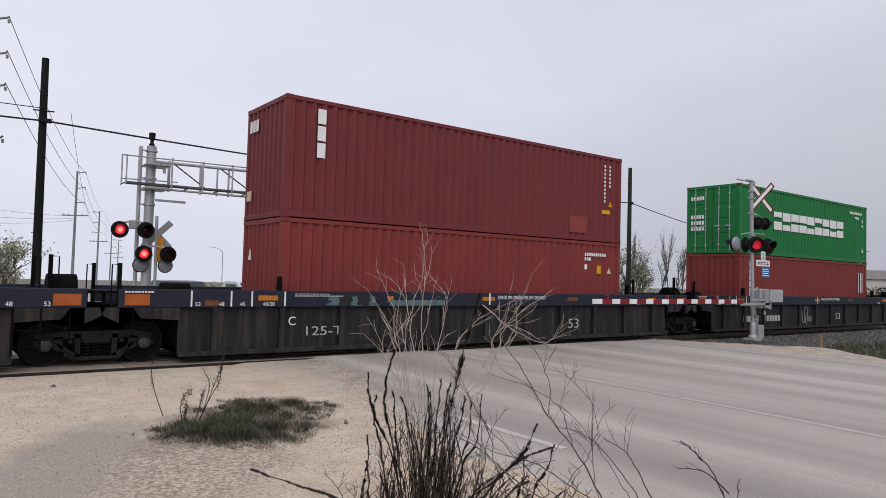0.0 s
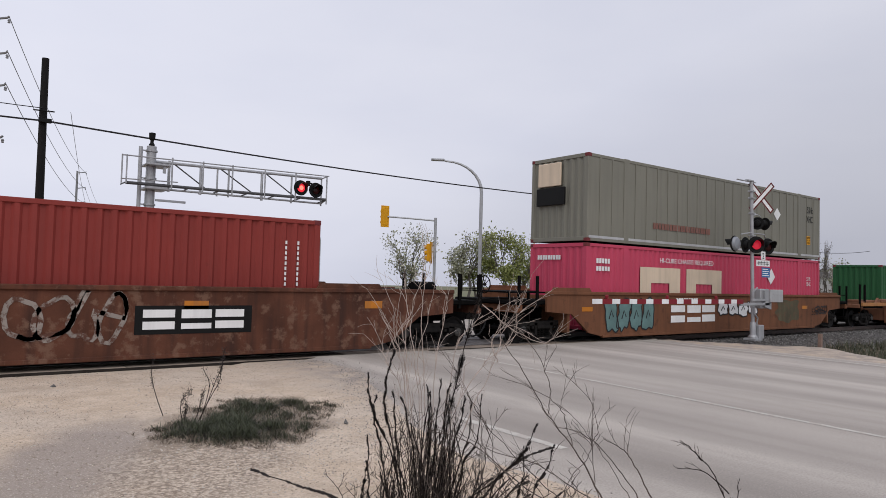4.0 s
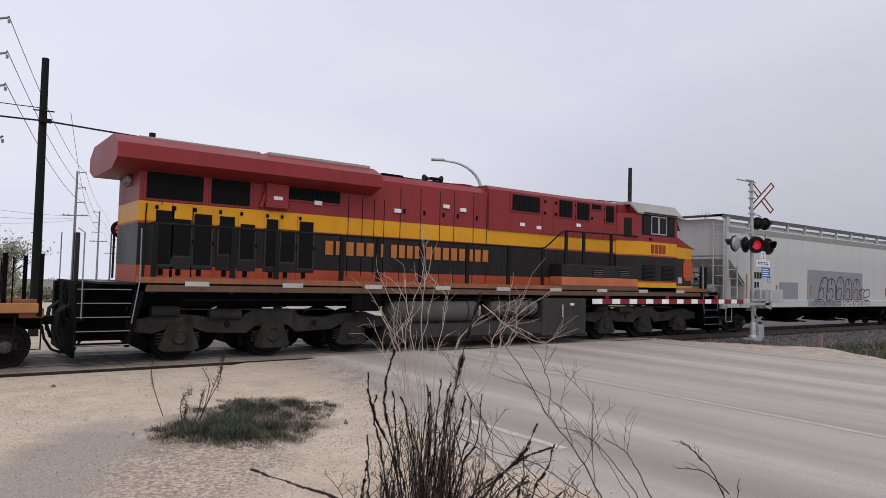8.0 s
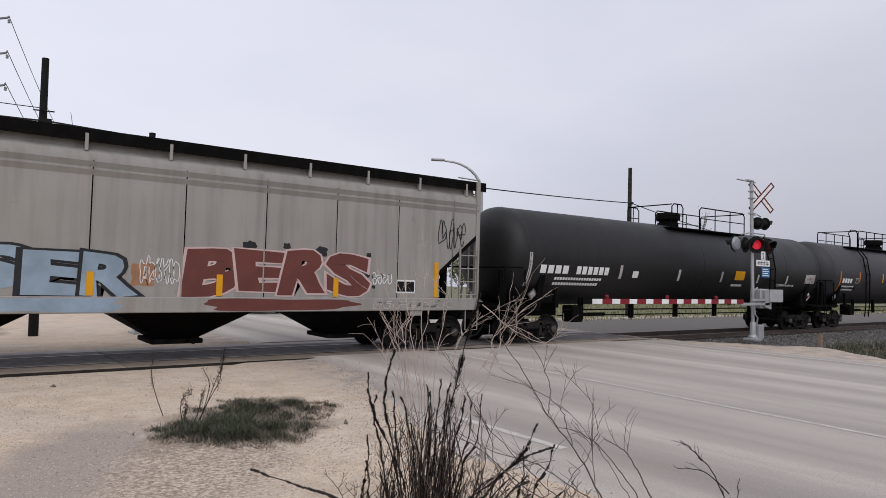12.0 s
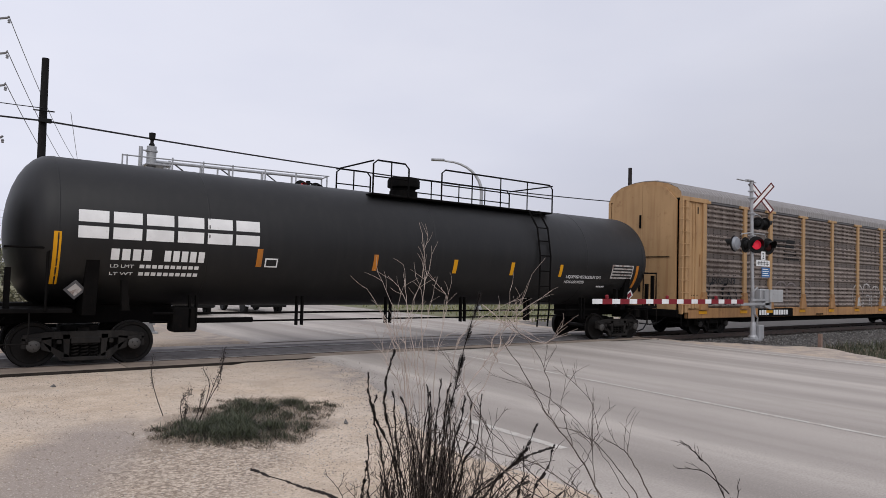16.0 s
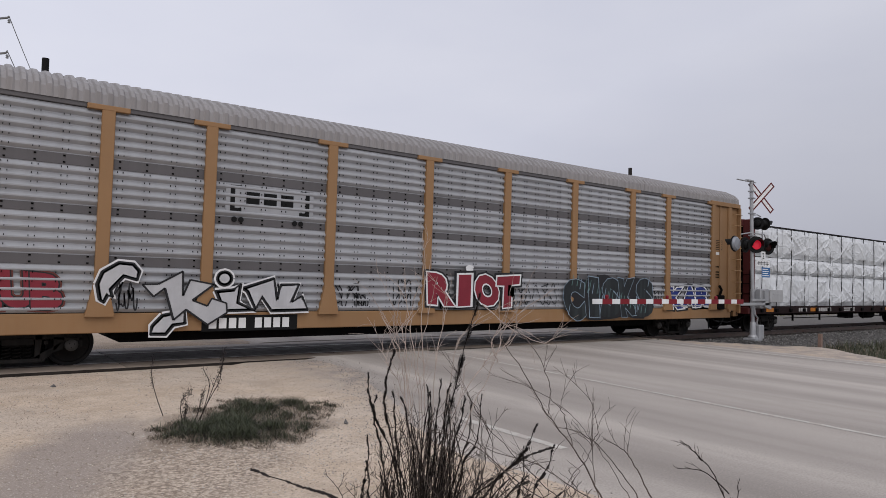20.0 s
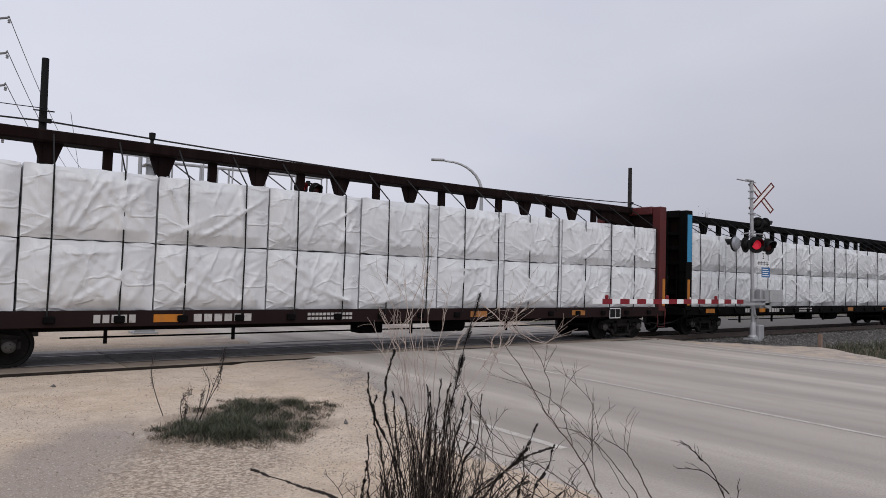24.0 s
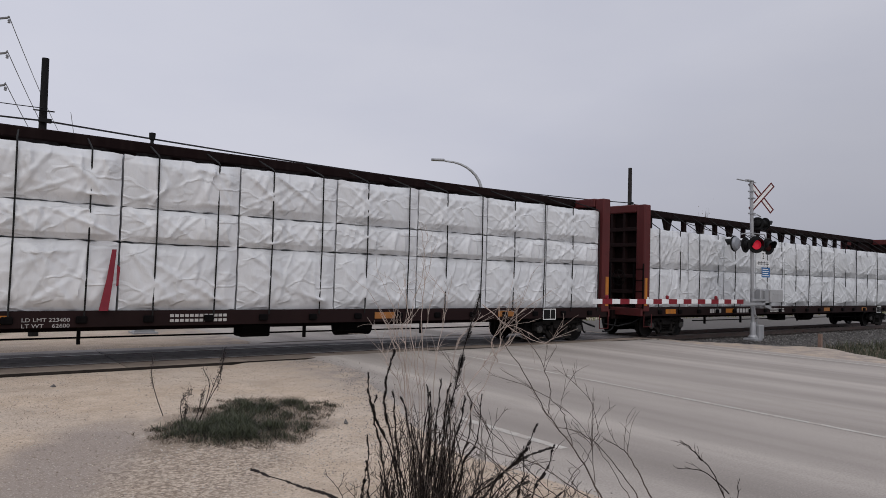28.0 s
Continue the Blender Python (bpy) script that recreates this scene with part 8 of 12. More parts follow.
    for x0, x1, r, z in ((-3.87, -0.87, 0.33, 1.04), (-0.49, 1.48, 0.28, 1.12)):
        tank = part("air_reservoir", Shape().lathe([(0.02, x0), (r * 0.7, x0 + 0.04), (r, x0 + 0.17), (r, x1 - 0.17), (r * 0.7, x1 - 0.04), (0.02, x1)], "x", (0, -1.14, z), 24), TANK_GREY, c, "grey cylindrical air tank")
        for x in (x0 + 0.5, x1 - 0.5):
            part("tank_band", Shape().lathe([(r, x - 0.03), (r + 0.012, x - 0.025), (r + 0.012, x + 0.025), (r, x + 0.03)], "x", (0, -1.14, z), 24, False), TANK_DUST, tank)
        part("drain_cock", Shape().cyl(((x0 + x1) / 2, -1.3, z - r - 0.12), ((x0 + x1) / 2, -1.3, z - r + 0.06), 0.03, 8), STEEL_DARK, tank)
    part("side_pipe", rail_loop([(-9.0, -1.35, 1.3), (-4.0, -1.35, 1.32), (3.8, -1.35, 1.36), (9.6, -1.35, 1.32)], 0.03), STEEL_DARK, c)
    part("side_box", Shape().box(-5.0, -4.2, -1.45, -1.1, 1.05, 1.5, 0.02), STEEL_DARK, c)
    part("side_box", Shape().box(4.0, 4.4, -1.45, -1.1, 1.1, 1.5, 0.02), STEEL_DARK, c)


build_loco()

# ---- covered hoppers ----
HOP_WHITE = paint("pale_grey_hopper", lin(196, 196, 194), 0.5, 0, 0.04, 0.5, 0.25, lin(160, 155, 148), 0.1, lin(140, 130, 120), thr=0.67)
HOP_GREY = paint("dingy_grey_hopper", lin(160, 156, 150), 0.6, 0, 0.07, 0.6, 0.4, lin(108, 102, 96), 0.25, lin(95, 85, 78), thr=0.62)
PATCH = paint("grey_cover_paint", lin(142, 143, 150), 0.55, 0, 0.04, 0.8)
WALK_GREY = paint("dull_grey_grating", (0.10, 0.10, 0.105), 0.6, 0.2, 0.15, 3.0)
TAN_REFL = paint("faded_tan_reflector", lin(165, 110, 60), 0.5, 0, 0.1, 3.0)


def hopper(label, s, half, skin, seams, pockets, dirty):
    c = car("covered_hopper", label, s)
    e = half
    zr = -0.11 if dirty else 0.0
    wall = [(-1.55, 1.36), (-1.55, 4.02), (-1.50, 4.16), (-1.38, 4.24), (-1.30, 4.46), (-0.9, 4.56), (0.9, 4.56), (1.30, 4.46), (1.38, 4.24), (1.50, 4.16), (1.55, 4.02), (1.55, 1.36)]
    part("body_roof", Shape().prism([(-1.55, 3.1), (-1.55, 4.02), (-1.50, 4.16), (-1.38, 4.24), (-1.30, 4.46), (-0.9, 4.56), (0.9, 4.56), (1.30, 4.46), (1.38, 4.24), (1.50, 4.16), (1.55, 4.02), (1.55, 3.1)], "x", -e + 0.02, e - 0.02), skin, c)
    side = [(-e + 0.02, 3.1), (-e + 1.28, 2.08), (-e + 1.3, 1.36), (e - 1.3, 1.36), (e - 1.28, 2.08), (e - 0.02, 3.1)]
    part("body_side", Shape().prism(side, "y", -1.55, 1.55), skin, c)
    if dirty:
        for z in (3.72, 3.88):
            part("eave_rail", Shape().prism([(-1.55, z - 0.02), (-1.60, z + 0.09), (-1.55, z + 0.10)], "x", -e, e), skin, c)
    else:
        part("eave_rail", Shape().prism([(-1.55, 4.00), (-1.66, 4.22), (-1.64, 4.25), (-1.50, 4.27)], "x", -e, e), skin, c)
    part("eave_rail", Shape().box(-e, e, 1.55, 1.585, 4.00, 4.09, 0.01), skin, c)
    for q in (-1, 1):
        sh = Shape()
        sh.prism([(q * (e - 0.05), 3.06), (q * (e - 1.25), 2.06), (q * (e - 1.25), 1.96), (q * (e - 0.05), 2.96)], "y", -1.5, 1.5)
        part("slope_sheet", sh, STEEL_DARK if dirty else skin, c)
        for y in (-1.52, 1.52):
            part("slope_trim", Shape().prism([(q * (e - 0.02), 3.14), (q * (e - 1.27), 2.12), (q * (e - 1.3), 2.02), (q * (e - 0.02), 3.02)], "y", y - 0.045, y + 0.045), skin if not dirty else STEEL_DARK, c)
            part("end_post", Shape().box(q * e - 0.06, q * e + 0.06, y - 0.06, y + 0.06, 1.3, 4.6, 0.01), skin, c)
        for y0, y1, d0, d1, zz in ((-1.2, -1.05, 0.9, 0.75, 2.5), (1.05, 1.2, 0.9, 0.75, 2.5), (-0.3, 0.3, 0.6, 0.45, 2.7)):
            part("end_brace", Shape().box(q * (e - d0), q * (e - d1), y0, y1, 1.3, zz, 0.01), STEEL_DARK if dirty else skin, c)
        part("air_tank", Shape().lathe([(0.02, -0.65), (0.2, -0.6), (0.2, 0.6), (0.02, 0.65)], "y", (q * (e - 0.7), 0, 1.75), 16), skin if not dirty else STEEL_DARK, c)
        part("end_sill", Shape().box(q * e - 0.12, q * e + 0.14, -1.5, 1.5, 1.0, 1.34, 0.02), skin if not dirty else STEEL_DARK, c)
        ladder(c, q * (e - 0.32), -1.6, 1.3, 2.72, 4, 0.62, skin)
        ladder(c, q * (e + 0.12), -1.25, 1.3, 4.5, 8, 0.44, skin, "y")
        part("roof_corner_rail", rail_loop([(q * (e + 0.1), -1.45, 4.3), (q * (e + 0.1), -1.45, 4.66), (q * (e - 0.6), -1.4, 4.68)], 0.02), skin, c)
        stirrup(c, q * (e - 0.15), -1.55, 0.52, 1.1, 0.42, skin)
        part("draft_sill", Shape().box(q * (e - 2.6), q * (e + 0.35), -0.3, 0.3, 0.72, 1.08, 0.02), STEEL_DARK, c)
        part("jack_pad", Shape().box(q * (e - 2.0) - 0.18, q * (e - 2.0) + 0.18, -1.57, -1.3, 0.92, 1.1, 0.02), skin, c)
        truck(c, q * (e - 1.22))
        coupler(c, q * (e + 0.8), q)
    brake_wheel(c, -e - 0.25, -0.35, 2.15)
    part("brake_box", Shape().box(-e - 0.2, -e, -0.6, -0.15, 1.7, 2.3, 0.03), STEEL_DARK if dirty else skin, c)
    for y in (-1.55, 1.55):
        part("side_sill", Shape().box(-e - 0.02, e + 0.02, y - 0.06, y + 0.06, 1.06, 1.38, 0.015), skin, c)
    # roof walk and hatches
    for y in (-1.28, 1.28):
        part("roof_walk", Shape().box(-e - 0.3, e + 0.3, y - 0.22, y + 0.22, 4.66 + zr, 4.70 + zr), STEEL_DARK if dirty else WALK_GREY, c, "grated roof walk")
        part("walk_edge", Shape().box(-e - 0.3, e + 0.3, y - 0.24, y - 0.22, 4.46 + zr if dirty else 4.54, 4.71 + zr), STEEL_DARK if dirty else WALK_GREY, c)
        n = 13
        for i in range(n):
            x = (i - 6) * 1.56 + 0.1
            part("walk_bracket", shared("walk_bracket" + skin.name, lambda: Shape().box(-0.03, 0.03, -0.05, 0.05, 4.18, 4.62 + zr), skin), skin, c, at=pose(x, y * 1.15, 0))
    for q in (-1, 1):
        part("cross_walk", Shape().box(q * (e + 0.3), q * (e - 0.25), -1.5, 1.5, 4.66 + zr, 4.70 + zr), STEEL_DARK if dirty else WALK_GREY, c)
    for i in range(8):
        x = -e + 1.4 + i * (2 * e - 2.8) / 7
        part("hatch_cover", Shape().box(x - 0.9, x + 0.9, -0.42, 0.42, 4.5 + zr, 4.64 + zr, 0.03), skin, c)
    if seams:
        for i in range(11):
            x = 0.2 + (i - 5) * 1.755
            part("side_seam", shared("hopper_seam", lambda: Shape().box(-0.015, 0.015, -0.008, 0, 1.38, 4.0), HOP_GREY), HOP_GREY, c, at=pose(x, -1.55, 0))
            # thin dark strip paints the shade beside each seam
            part("seam_shadow_gap", shared("hopper_seam_gap", lambda: Shape().box(0.015, 0.04, -0.004, 0, 1.38, 4.0), STEEL_DARK), STEEL_DARK, c, at=pose(x, -1.55, 0))
    for x in pockets:
        part("discharge_hopper", Shape().add([(x - 1.5, -1.35, 1.1), (x + 1.5, -1.35, 1.1), (x + 1.5, 1.35, 1.1), (x - 1.5, 1.35, 1.1), (x - 0.42, -0.5, 0.42), (x + 0.42, -0.5, 0.42), (x + 0.42, 0.5, 0.42), (x - 0.42, 0.5, 0.42)], [(0, 1, 5, 4), (1, 2, 6, 5), (2, 3, 7, 6), (3, 0, 4, 7), (4, 5, 6, 7), (3, 2, 1, 0)]), STEEL_DARK, c, "black discharge hopper")
        part("outlet_gate", Shape().box(x - 0.55, x + 0.55, -0.62, 0.62, 0.32, 0.43, 0.02).cyl((x + 0.2, -1.1, 0.38), (x + 0.2, 0.6, 0.38), 0.03, 8), TRUCK_STEEL, c)
    return c


def build_hoppers():
    y = -1.552
    n = hopper("pale grey covered hopper car with grey cover-up paint", 141.87, 9.47, HOP_WHITE, False, (-6.2, -2.25, 1.75, 5.7), False)
    part("number_mark", bars(-7.65, -6.85, y, 2.24, 2.5, 4), BLACK, n, "black reporting mark bars")
    part("number_mark", bars(-7.65, -7.05, y, 1.84, 2.1, 3), BLACK, n, "black reporting mark bars")
    for z in (1.62, 1.46):
        letters("weight_mark", "LD LMT" if z > 1.5 else "LT WT", 0.12, BLACK, n, -7.85, y - 0.003, z, 0.42)
        part("stencil_line", bars(-7.3, -6.75, y, z, z + 0.09, 5), BLACK, n)
        part("stencil_line", bars(-6.65, -6.05, y, z, z + 0.09, 5), BLACK, n)
    pc = part("plate_mark", Shape().box(-6.42, -6.12, y - 0.003, y, 2.1, 2.38), BLACK, n)
    part("plate_mark_face", Shape().box(-6.405, -6.135, y - 0.005, y - 0.003, 2.115, 2.365), HOP_WHITE, pc)
    letters("plate_text", "PLATE", 0.08, BLACK, n, -6.38, y - 0.008, 2.28, 0.22)
    letters("plate_text", "C", 0.13, BLACK, n, -6.31, y - 0.008, 2.14)
    part("cover_patch", Shape().box(-5.42, -3.78, y - 0.003, y, 1.40, 2.13), PATCH, n, "grey cover-up paint")
    cp = part("cover_patch", Shape().prism([(-2.94, 1.385), (2.84, 1.385), (2.84, 2.70), (-2.90, 2.73)], "y", y - 0.003, y), PATCH, n, "grey cover-up paint")
    part("cover_patch", Shape().box(-2.94, 0.35, -1.614, -1.611, 1.09, 1.36), PATCH, n, "grey cover-up paint")
    for x, z0, z1 in ((-8.1, 1.42, 2.4), (-5.7, 1.56, 2.0), (-2.66, 1.56, 2.0), (-0.05, 1.56, 2.0), (2.7, 1.56, 2.0), (5.6, 1.56, 2.0), (8.28, 1.58, 2.48)):
        part("reflector", Shape().box(x, x + 0.12, y - 0.006, y, z0, z1), TAN_REFL, n, "faded tan reflector strip")
    wine = paint("dark_wine_spray", lin(72, 52, 55), 0.6, 0, 0.2)
    arch_row(n, -1.95, 2.6, y - 0.007, 1.42, 2.5, 5, wine, 0.055, 71, "dark wine-coloured graffiti outline")
    arch_row(n, -2.45, 3.65, -1.618, 1.12, 1.42, 6, wine, 0.04, 74, "dark wine-coloured graffiti outline")
    scrawl("graffiti", n, 2.5, 3.6, y - 0.006, 1.42, 2.0, 2, wine, 0.045, 75, "dark wine-coloured graffiti outline", 0.7)
    scrawl("graffiti", n, -9.2, -8.0, y - 0.004, 3.35, 3.9, 6, paint("plum_spray", lin(120, 72, 84), 0.6, 0, 0.2), 0.03, 73, "plum-coloured graffiti tag", 0.8)
    sp = part("stencil_panel", Shape().box(7.57, 7.96, y - 0.004, y, 1.58, 1.89), BLACK, n)
    part("panel_line", Shape().box(7.6, 7.74, y - 0.006, y - 0.004, 1.64, 1.85).box(7.79, 7.93, y - 0.006, y - 0.004, 1.7, 1.85), SPRAY_PALE, sp)
    part("stencil_line", bars(7.55, 7.98, y, 1.94, 1.99, 7), BLACK, n)
    for z in (1.5, 1.62, 1.8):
        part("stencil_line", bars(6.3, 7.0, y, z, z + 0.06, 8), BLACK, n)
    h = hopper("dingy grey covered hopper car with graffiti", 162.9, 9.85, HOP_GREY, True, (-6.2, -2.1, 2.2, 6.4), True)
    part("number_mark", bars(-8.38, -7.5, y, 2.34, 2.58, 4), BLACK, h, "black reporting mark bars")
    part("number_mark", bars(-8.38, -7.5, y, 1.92, 2.16, 4), BLACK, h, "faded reporting mark bars")
    for z in (1.64, 1.48):
        letters("weight_mark", "LD LMT" if z > 1.5 else "LT WT", 0.12, BLACK, h, -8.45, y - 0.003, z, 0.42)
        part("stencil_line", bars(-7.95, -7.45, y, z, z + 0.09, 5), BLACK, h)
    pc = part("plate_mark", Shape().box(-5.4, -5.1, y - 0.003, y, 2.18, 2.42), BLACK, h)
    part("plate_mark_face", Shape().box(-5.385, -5.115, y - 0.005, y - 0.003, 2.195, 2.405), HOP_GREY, pc)
    for x, z1 in ((-8.6, 2.32), (-5.17, 1.86), (-2.52, 1.86), (0.2, 1.86), (2.68, 1.86), (5.45, 1.84), (8.4, 2.32)):
        part("reflector", Shape().box(x, x + 0.13, y - 0.016, y, 1.40, z1), YELLOW, h, "yellow reflector strip")
    dull = paint("dull_grey_spray", lin(112, 110, 106), 0.7, 0, 0.2, 2.0)
    fat_tag(h, "SESE", -7.2, -3.45, y - 0.001, 1.42, 2.22, dull, SPRAY_WHITE, "white-rimmed grey graffiti letters", 0.04, 0.024, 1.5, 81)
    arch_row(h, -7.0, -3.4, -1.614, 1.07, 1.36, 4, SPRAY_WHITE, 0.06, 82, "white graffiti outline")
    ice = fat_tag(h, "SER", -1.75, 1.1, y - 0.001, 1.42, 2.28, SPRAY_ICE, SPRAY_BLACK, "pale blue graffiti letters with black edges", 0.05, 0.05, 0.6, 83)
    blob("graffiti_fill", h, -2.1, 1.12, -1.611, 1.07, 1.37, SPRAY_ICE, 84, "pale blue sprayed band", 0, 3)
    blob("graffiti_fill", h, -2.1, -1.4, y - 0.001, 1.38, 1.85, SPRAY_ICE, 85, "pale blue sprayed blot", 0.2)
    scrawl("graffiti", h, -1.95, -1.5, y - 0.004, 1.85, 2.25, 2, SPRAY_BLACK, 0.04, 80, "black graffiti star")
    blob("graffiti_fill", h, 0.95, 1.5, y - 0.0005, 1.55, 2.1, paint("faint_orange_spray", lin(165, 122, 92), 0.7, 0, 0.2, 3.0), 79, "faint orange sprayed haze")
    fat_tag(h, "BERS", 2.05, 6.4, y - 0.001, 1.42, 2.46, SPRAY_BRICK, paint("rosy_white_spray", lin(205, 178, 175), 0.7, 0, 0.1, 2.0), "brick-red graffiti letters with a pale rim", 0.06, 0.028, 0.8, 86)
    blob("graffiti_fill", h, 2.1, 6.3, -1.611, 1.07, 1.37, SPRAY_BRICK, 87, "brick-red sprayed band", 0, 3)
    for i, (x, z, r) in enumerate(((2.2, 2.18, 0.3), (3.2, 2.34, 0.36), (4.15, 2.46, 0.2), (4.95, 2.32, 0.34), (6.32, 2.36, 0.16), (1.92, 1.2, 0.16), (6.2, 1.84, 0.26), (6.5, 1.6, 0.12))):
        blob("graffiti_spot", h, x, x + r, y - 0.0005, z, z + r * 0.8, SPRAY_BLACK, 90 + i, "black sprayed spot")
    scrawl("graffiti", h, -9.6, -8.7, y - 0.004, 3.1, 3.8, 7, SPRAY_BLACK, 0.018, 88, "thin black graffiti tag", 0.8)
    scrawl("graffiti", h, 8.5, 9.4, y - 0.004, 2.7, 3.5, 7, SPRAY_BLACK, 0.025, 89, "thin black graffiti tag", 0.8)
    scrawl("graffiti", h, 6.5, 9.0, -1.616, 1.12, 1.32, 9, SPRAY_PALE, 0.02, 96)
    scrawl("graffiti", h, 6.5, 7.1, y - 0.004, 1.72, 2.0, 4, SPRAY_WHITE, 0.025, 97)
    scrawl("graffiti", h, -7.5, -7.2, y - 0.004, 1.6, 2.25, 4, SPRAY_WHITE, 0.02, 98)
    scrawl("graffiti", h, -3.6, -3.0, y - 0.004, 1.6, 2.1, 5, SPRAY_WHITE, 0.018, 99)
    scrawl("graffiti", h, 1.15, 1.9, y - 0.004, 1.6, 2.2, 8, SPRAY_WHITE, 0.016, 78)
    sp = part("stencil_panel", Shape().box(7.22, 7.8, y - 0.004, y, 1.5, 1.84), SPRAY_WHITE, h)
    part("panel_field", Shape().box(7.25, 7.5, y - 0.006, y - 0.004, 1.54, 1.8).box(7.53, 7.77, y - 0.006, y - 0.004, 1.54, 1.8), BLACK, sp)


build_hoppers()

# ---- tank cars ----
TANK_BLACK = paint("satin_black_tank", (0.010, 0.010, 0.0105), 0.5, 0, 0.25, 0.5, 0.2, (0.03, 0.028, 0.026), bump=0.02, spec=0.3)
TANK_DUSTY = paint("dusty_black_tank", (0.034, 0.032, 0.036), 0.5, 0, 0.2, 0.5, 0.5, (0.036, 0.03, 0.03), bump=0.02, spec=0.3)
TANK_R, TANK_Z = 1.53, 2.66


def tank_patch(parent, name, x0, x1, z0, z1, material, label="", lift=0.004):
    """A thin plate that follows the shell's curve."""
    s = Shape()
    n = 6
    pts = []
    for i in range(n + 1):
        z = z0 + (z1 - z0) * i / n
        a = math.asin(max(-0.99, min(0.99, (z - TANK_Z) / TANK_R)))
        pts.append((-(TANK_R + lift) * math.cos(a), TANK_Z + (TANK_R + lift) * math.sin(a)))
    s.strip(pts, "x", x0, x1)
    return part(name, s, material, parent, label)


def tank_writing(parent, name, text, x, z, size, width, material=None):
    a = math.asin((z + size * 0.35 - TANK_Z) / TANK_R)
    o = letters(name, text, size, material or DECAL_W, parent, x, 0, 0, width)
    yy, zz = -(TANK_R + 0.012) * math.cos(a), TANK_Z + (TANK_R + 0.012) * math.sin(a)
    k = o.matrix_basis.to_scale()
    o.matrix_basis = Matrix.Translation((x, yy, zz)) @ pose(0, 0, 0, 90 - math.degrees(a)) @ Matrix.Diagonal((k.x, 1, 1, 1)) @ Matrix.Translation((0, -size * 0.35, 0))
    return o


def tank_blocks(parent, name, x0, x1, z0, z1, n, material=None, label="", gap=0.25):
    w = (x1 - x0) / n
    for i in range(n):
        tank_patch(parent, name, x0 + i * w, x0 + (i + 1 - gap) * w, z0, z1, material or DECAL_W, label)


def tank_car(label, s, half, skin, rail0, rail1, valve, stripes, ladder_x, pale=False):
    c = car("tank_car", label, s)
    e = half
    prof = [(0.02, -e)]
    for i in range(1, 9):
        a = math.pi / 2 * i / 8
        prof.append((TANK_R * math.sin(a), -e + 0.75 * (1 - math.cos(a))))
    full = prof + [(r, -x) for r, x in prof[::-1]]
    part("tank_shell", Shape().lathe(full, "x", (0, 0, TANK_Z), 64), skin, c, "black steel pressure tank")
    for x in (-e + 0.8, -e + 3.6, 0.0, e - 3.6, e - 0.8):
        part("weld_seam", Shape().lathe([(TANK_R, x - 0.02), (TANK_R + 0.006, x - 0.01), (TANK_R + 0.006, x + 0.01), (TANK_R, x + 0.02)], "x", (0, 0, TANK_Z), 48, False), skin, c)
    tr = e - 1.42
    for q in (-1, 1):
        part("stub_sill", Shape().box(q * (tr - 1.8), q * (e + 0.05), -0.28, 0.28, 0.78, 1.2, 0.02), STEEL_DARK, c)
        part("saddle", Shape().prism([(-1.2, 1.0), (1.2, 1.0), (1.42, 2.1), (1.3, 2.1), (0.9, 1.5), (0, 1.2), (-0.9, 1.5), (-1.3, 2.1), (-1.42, 2.1)], "x", q * tr - 0.12, q * tr + 0.12), STEEL_DARK, c)
        part("side_bracket", Shape().prism([(q * (tr - 0.55), 1.1), (q * (tr - 0.7), 1.1), (q * (tr - 0.62), 1.7), (q * (tr - 0.52), 1.7)], "y", -1.42, -1.3), STEEL_DARK, c)
        part("end_platform", Shape().box(q * (e - 1.1), q * (e + 0.15), -1.45, 1.45, 1.06, 1.14, 0.01), STEEL_DARK, c)
        part("end_rail", Shape().tube([(q * (e - 0.65), -1.45, 1.1), (q * (e - 0.65), -1.45, 2.2), (q * (e - 0.75), -1.42, 2.28), (q * (e + 0.05), -1.42, 2.28)], 0.024, 6).tube([(q * (e + 0.12), -1.42, 1.1), (q * (e + 0.12), -1.42, 2.28), (q * (e + 0.12), 1.42, 2.28), (q * (e + 0.12), 1.42, 1.1)], 0.03, 6), STEEL_DARK, c)
        part("end_post", Shape().box(q * (e + 0.1), q * (e + 0.2), -1.3, -1.2, 1.1, 2.2).box(q * (e - 0.1), q * (e + 0.0), -1.2, -1.1, 1.1, 1.9), STEEL_DARK, c)
        stirrup(c, q * (e - 0.15), -1.46, 0.5, 1.06, 0.5)
        truck(c, q * tr)
        coupler(c, q * (e + 0.36), q)
        pl = part("placard_holder", Shape().prism([(-0.2, 0), (0, -0.2), (0.2, 0), (0, 0.2)], "y", -0.01, 0), WHITE if q > 0 else WALK_GREY, c, "red and white diamond placard" if q > 0 else "grey diamond placard", at=pose(q * (e - 1.15), -1.25, 1.5, 18))
        part("placard_centre", Shape().prism([(-0.13, 0), (0, -0.13), (0.13, 0), (0, 0.13)], "y", -0.014, -0.01), SPRAY_RED if q > 0 else SPRAY_PALE, pl)
    # brake rods below the shell
    part("brake_rod", Shape().cyl((-tr + 1.2, -1.15, 1.02), (tr - 1.2, -1.15, 1.02), 0.025, 6), STEEL_DARK, c)
    part("brake_rod", Shape().cyl((-tr + 1.2, -0.9, 0.82), (tr - 1.2, -0.9, 0.82), 0.022, 6), STEEL_DARK, c)
    for i in range(6):
        x = -tr + 2.0 + i * (2 * tr - 4.0) / 5
        part("rod_hanger", shared("rod_hanger", lambda: Shape().box(-0.09, -0.05, -1.2, -1.1, 0.72, 1.4).box(0.05, 0.09, -1.2, -1.1, 0.72, 1.4), STEEL_DARK), STEEL_DARK, c, at=pose(x, 0, 0))
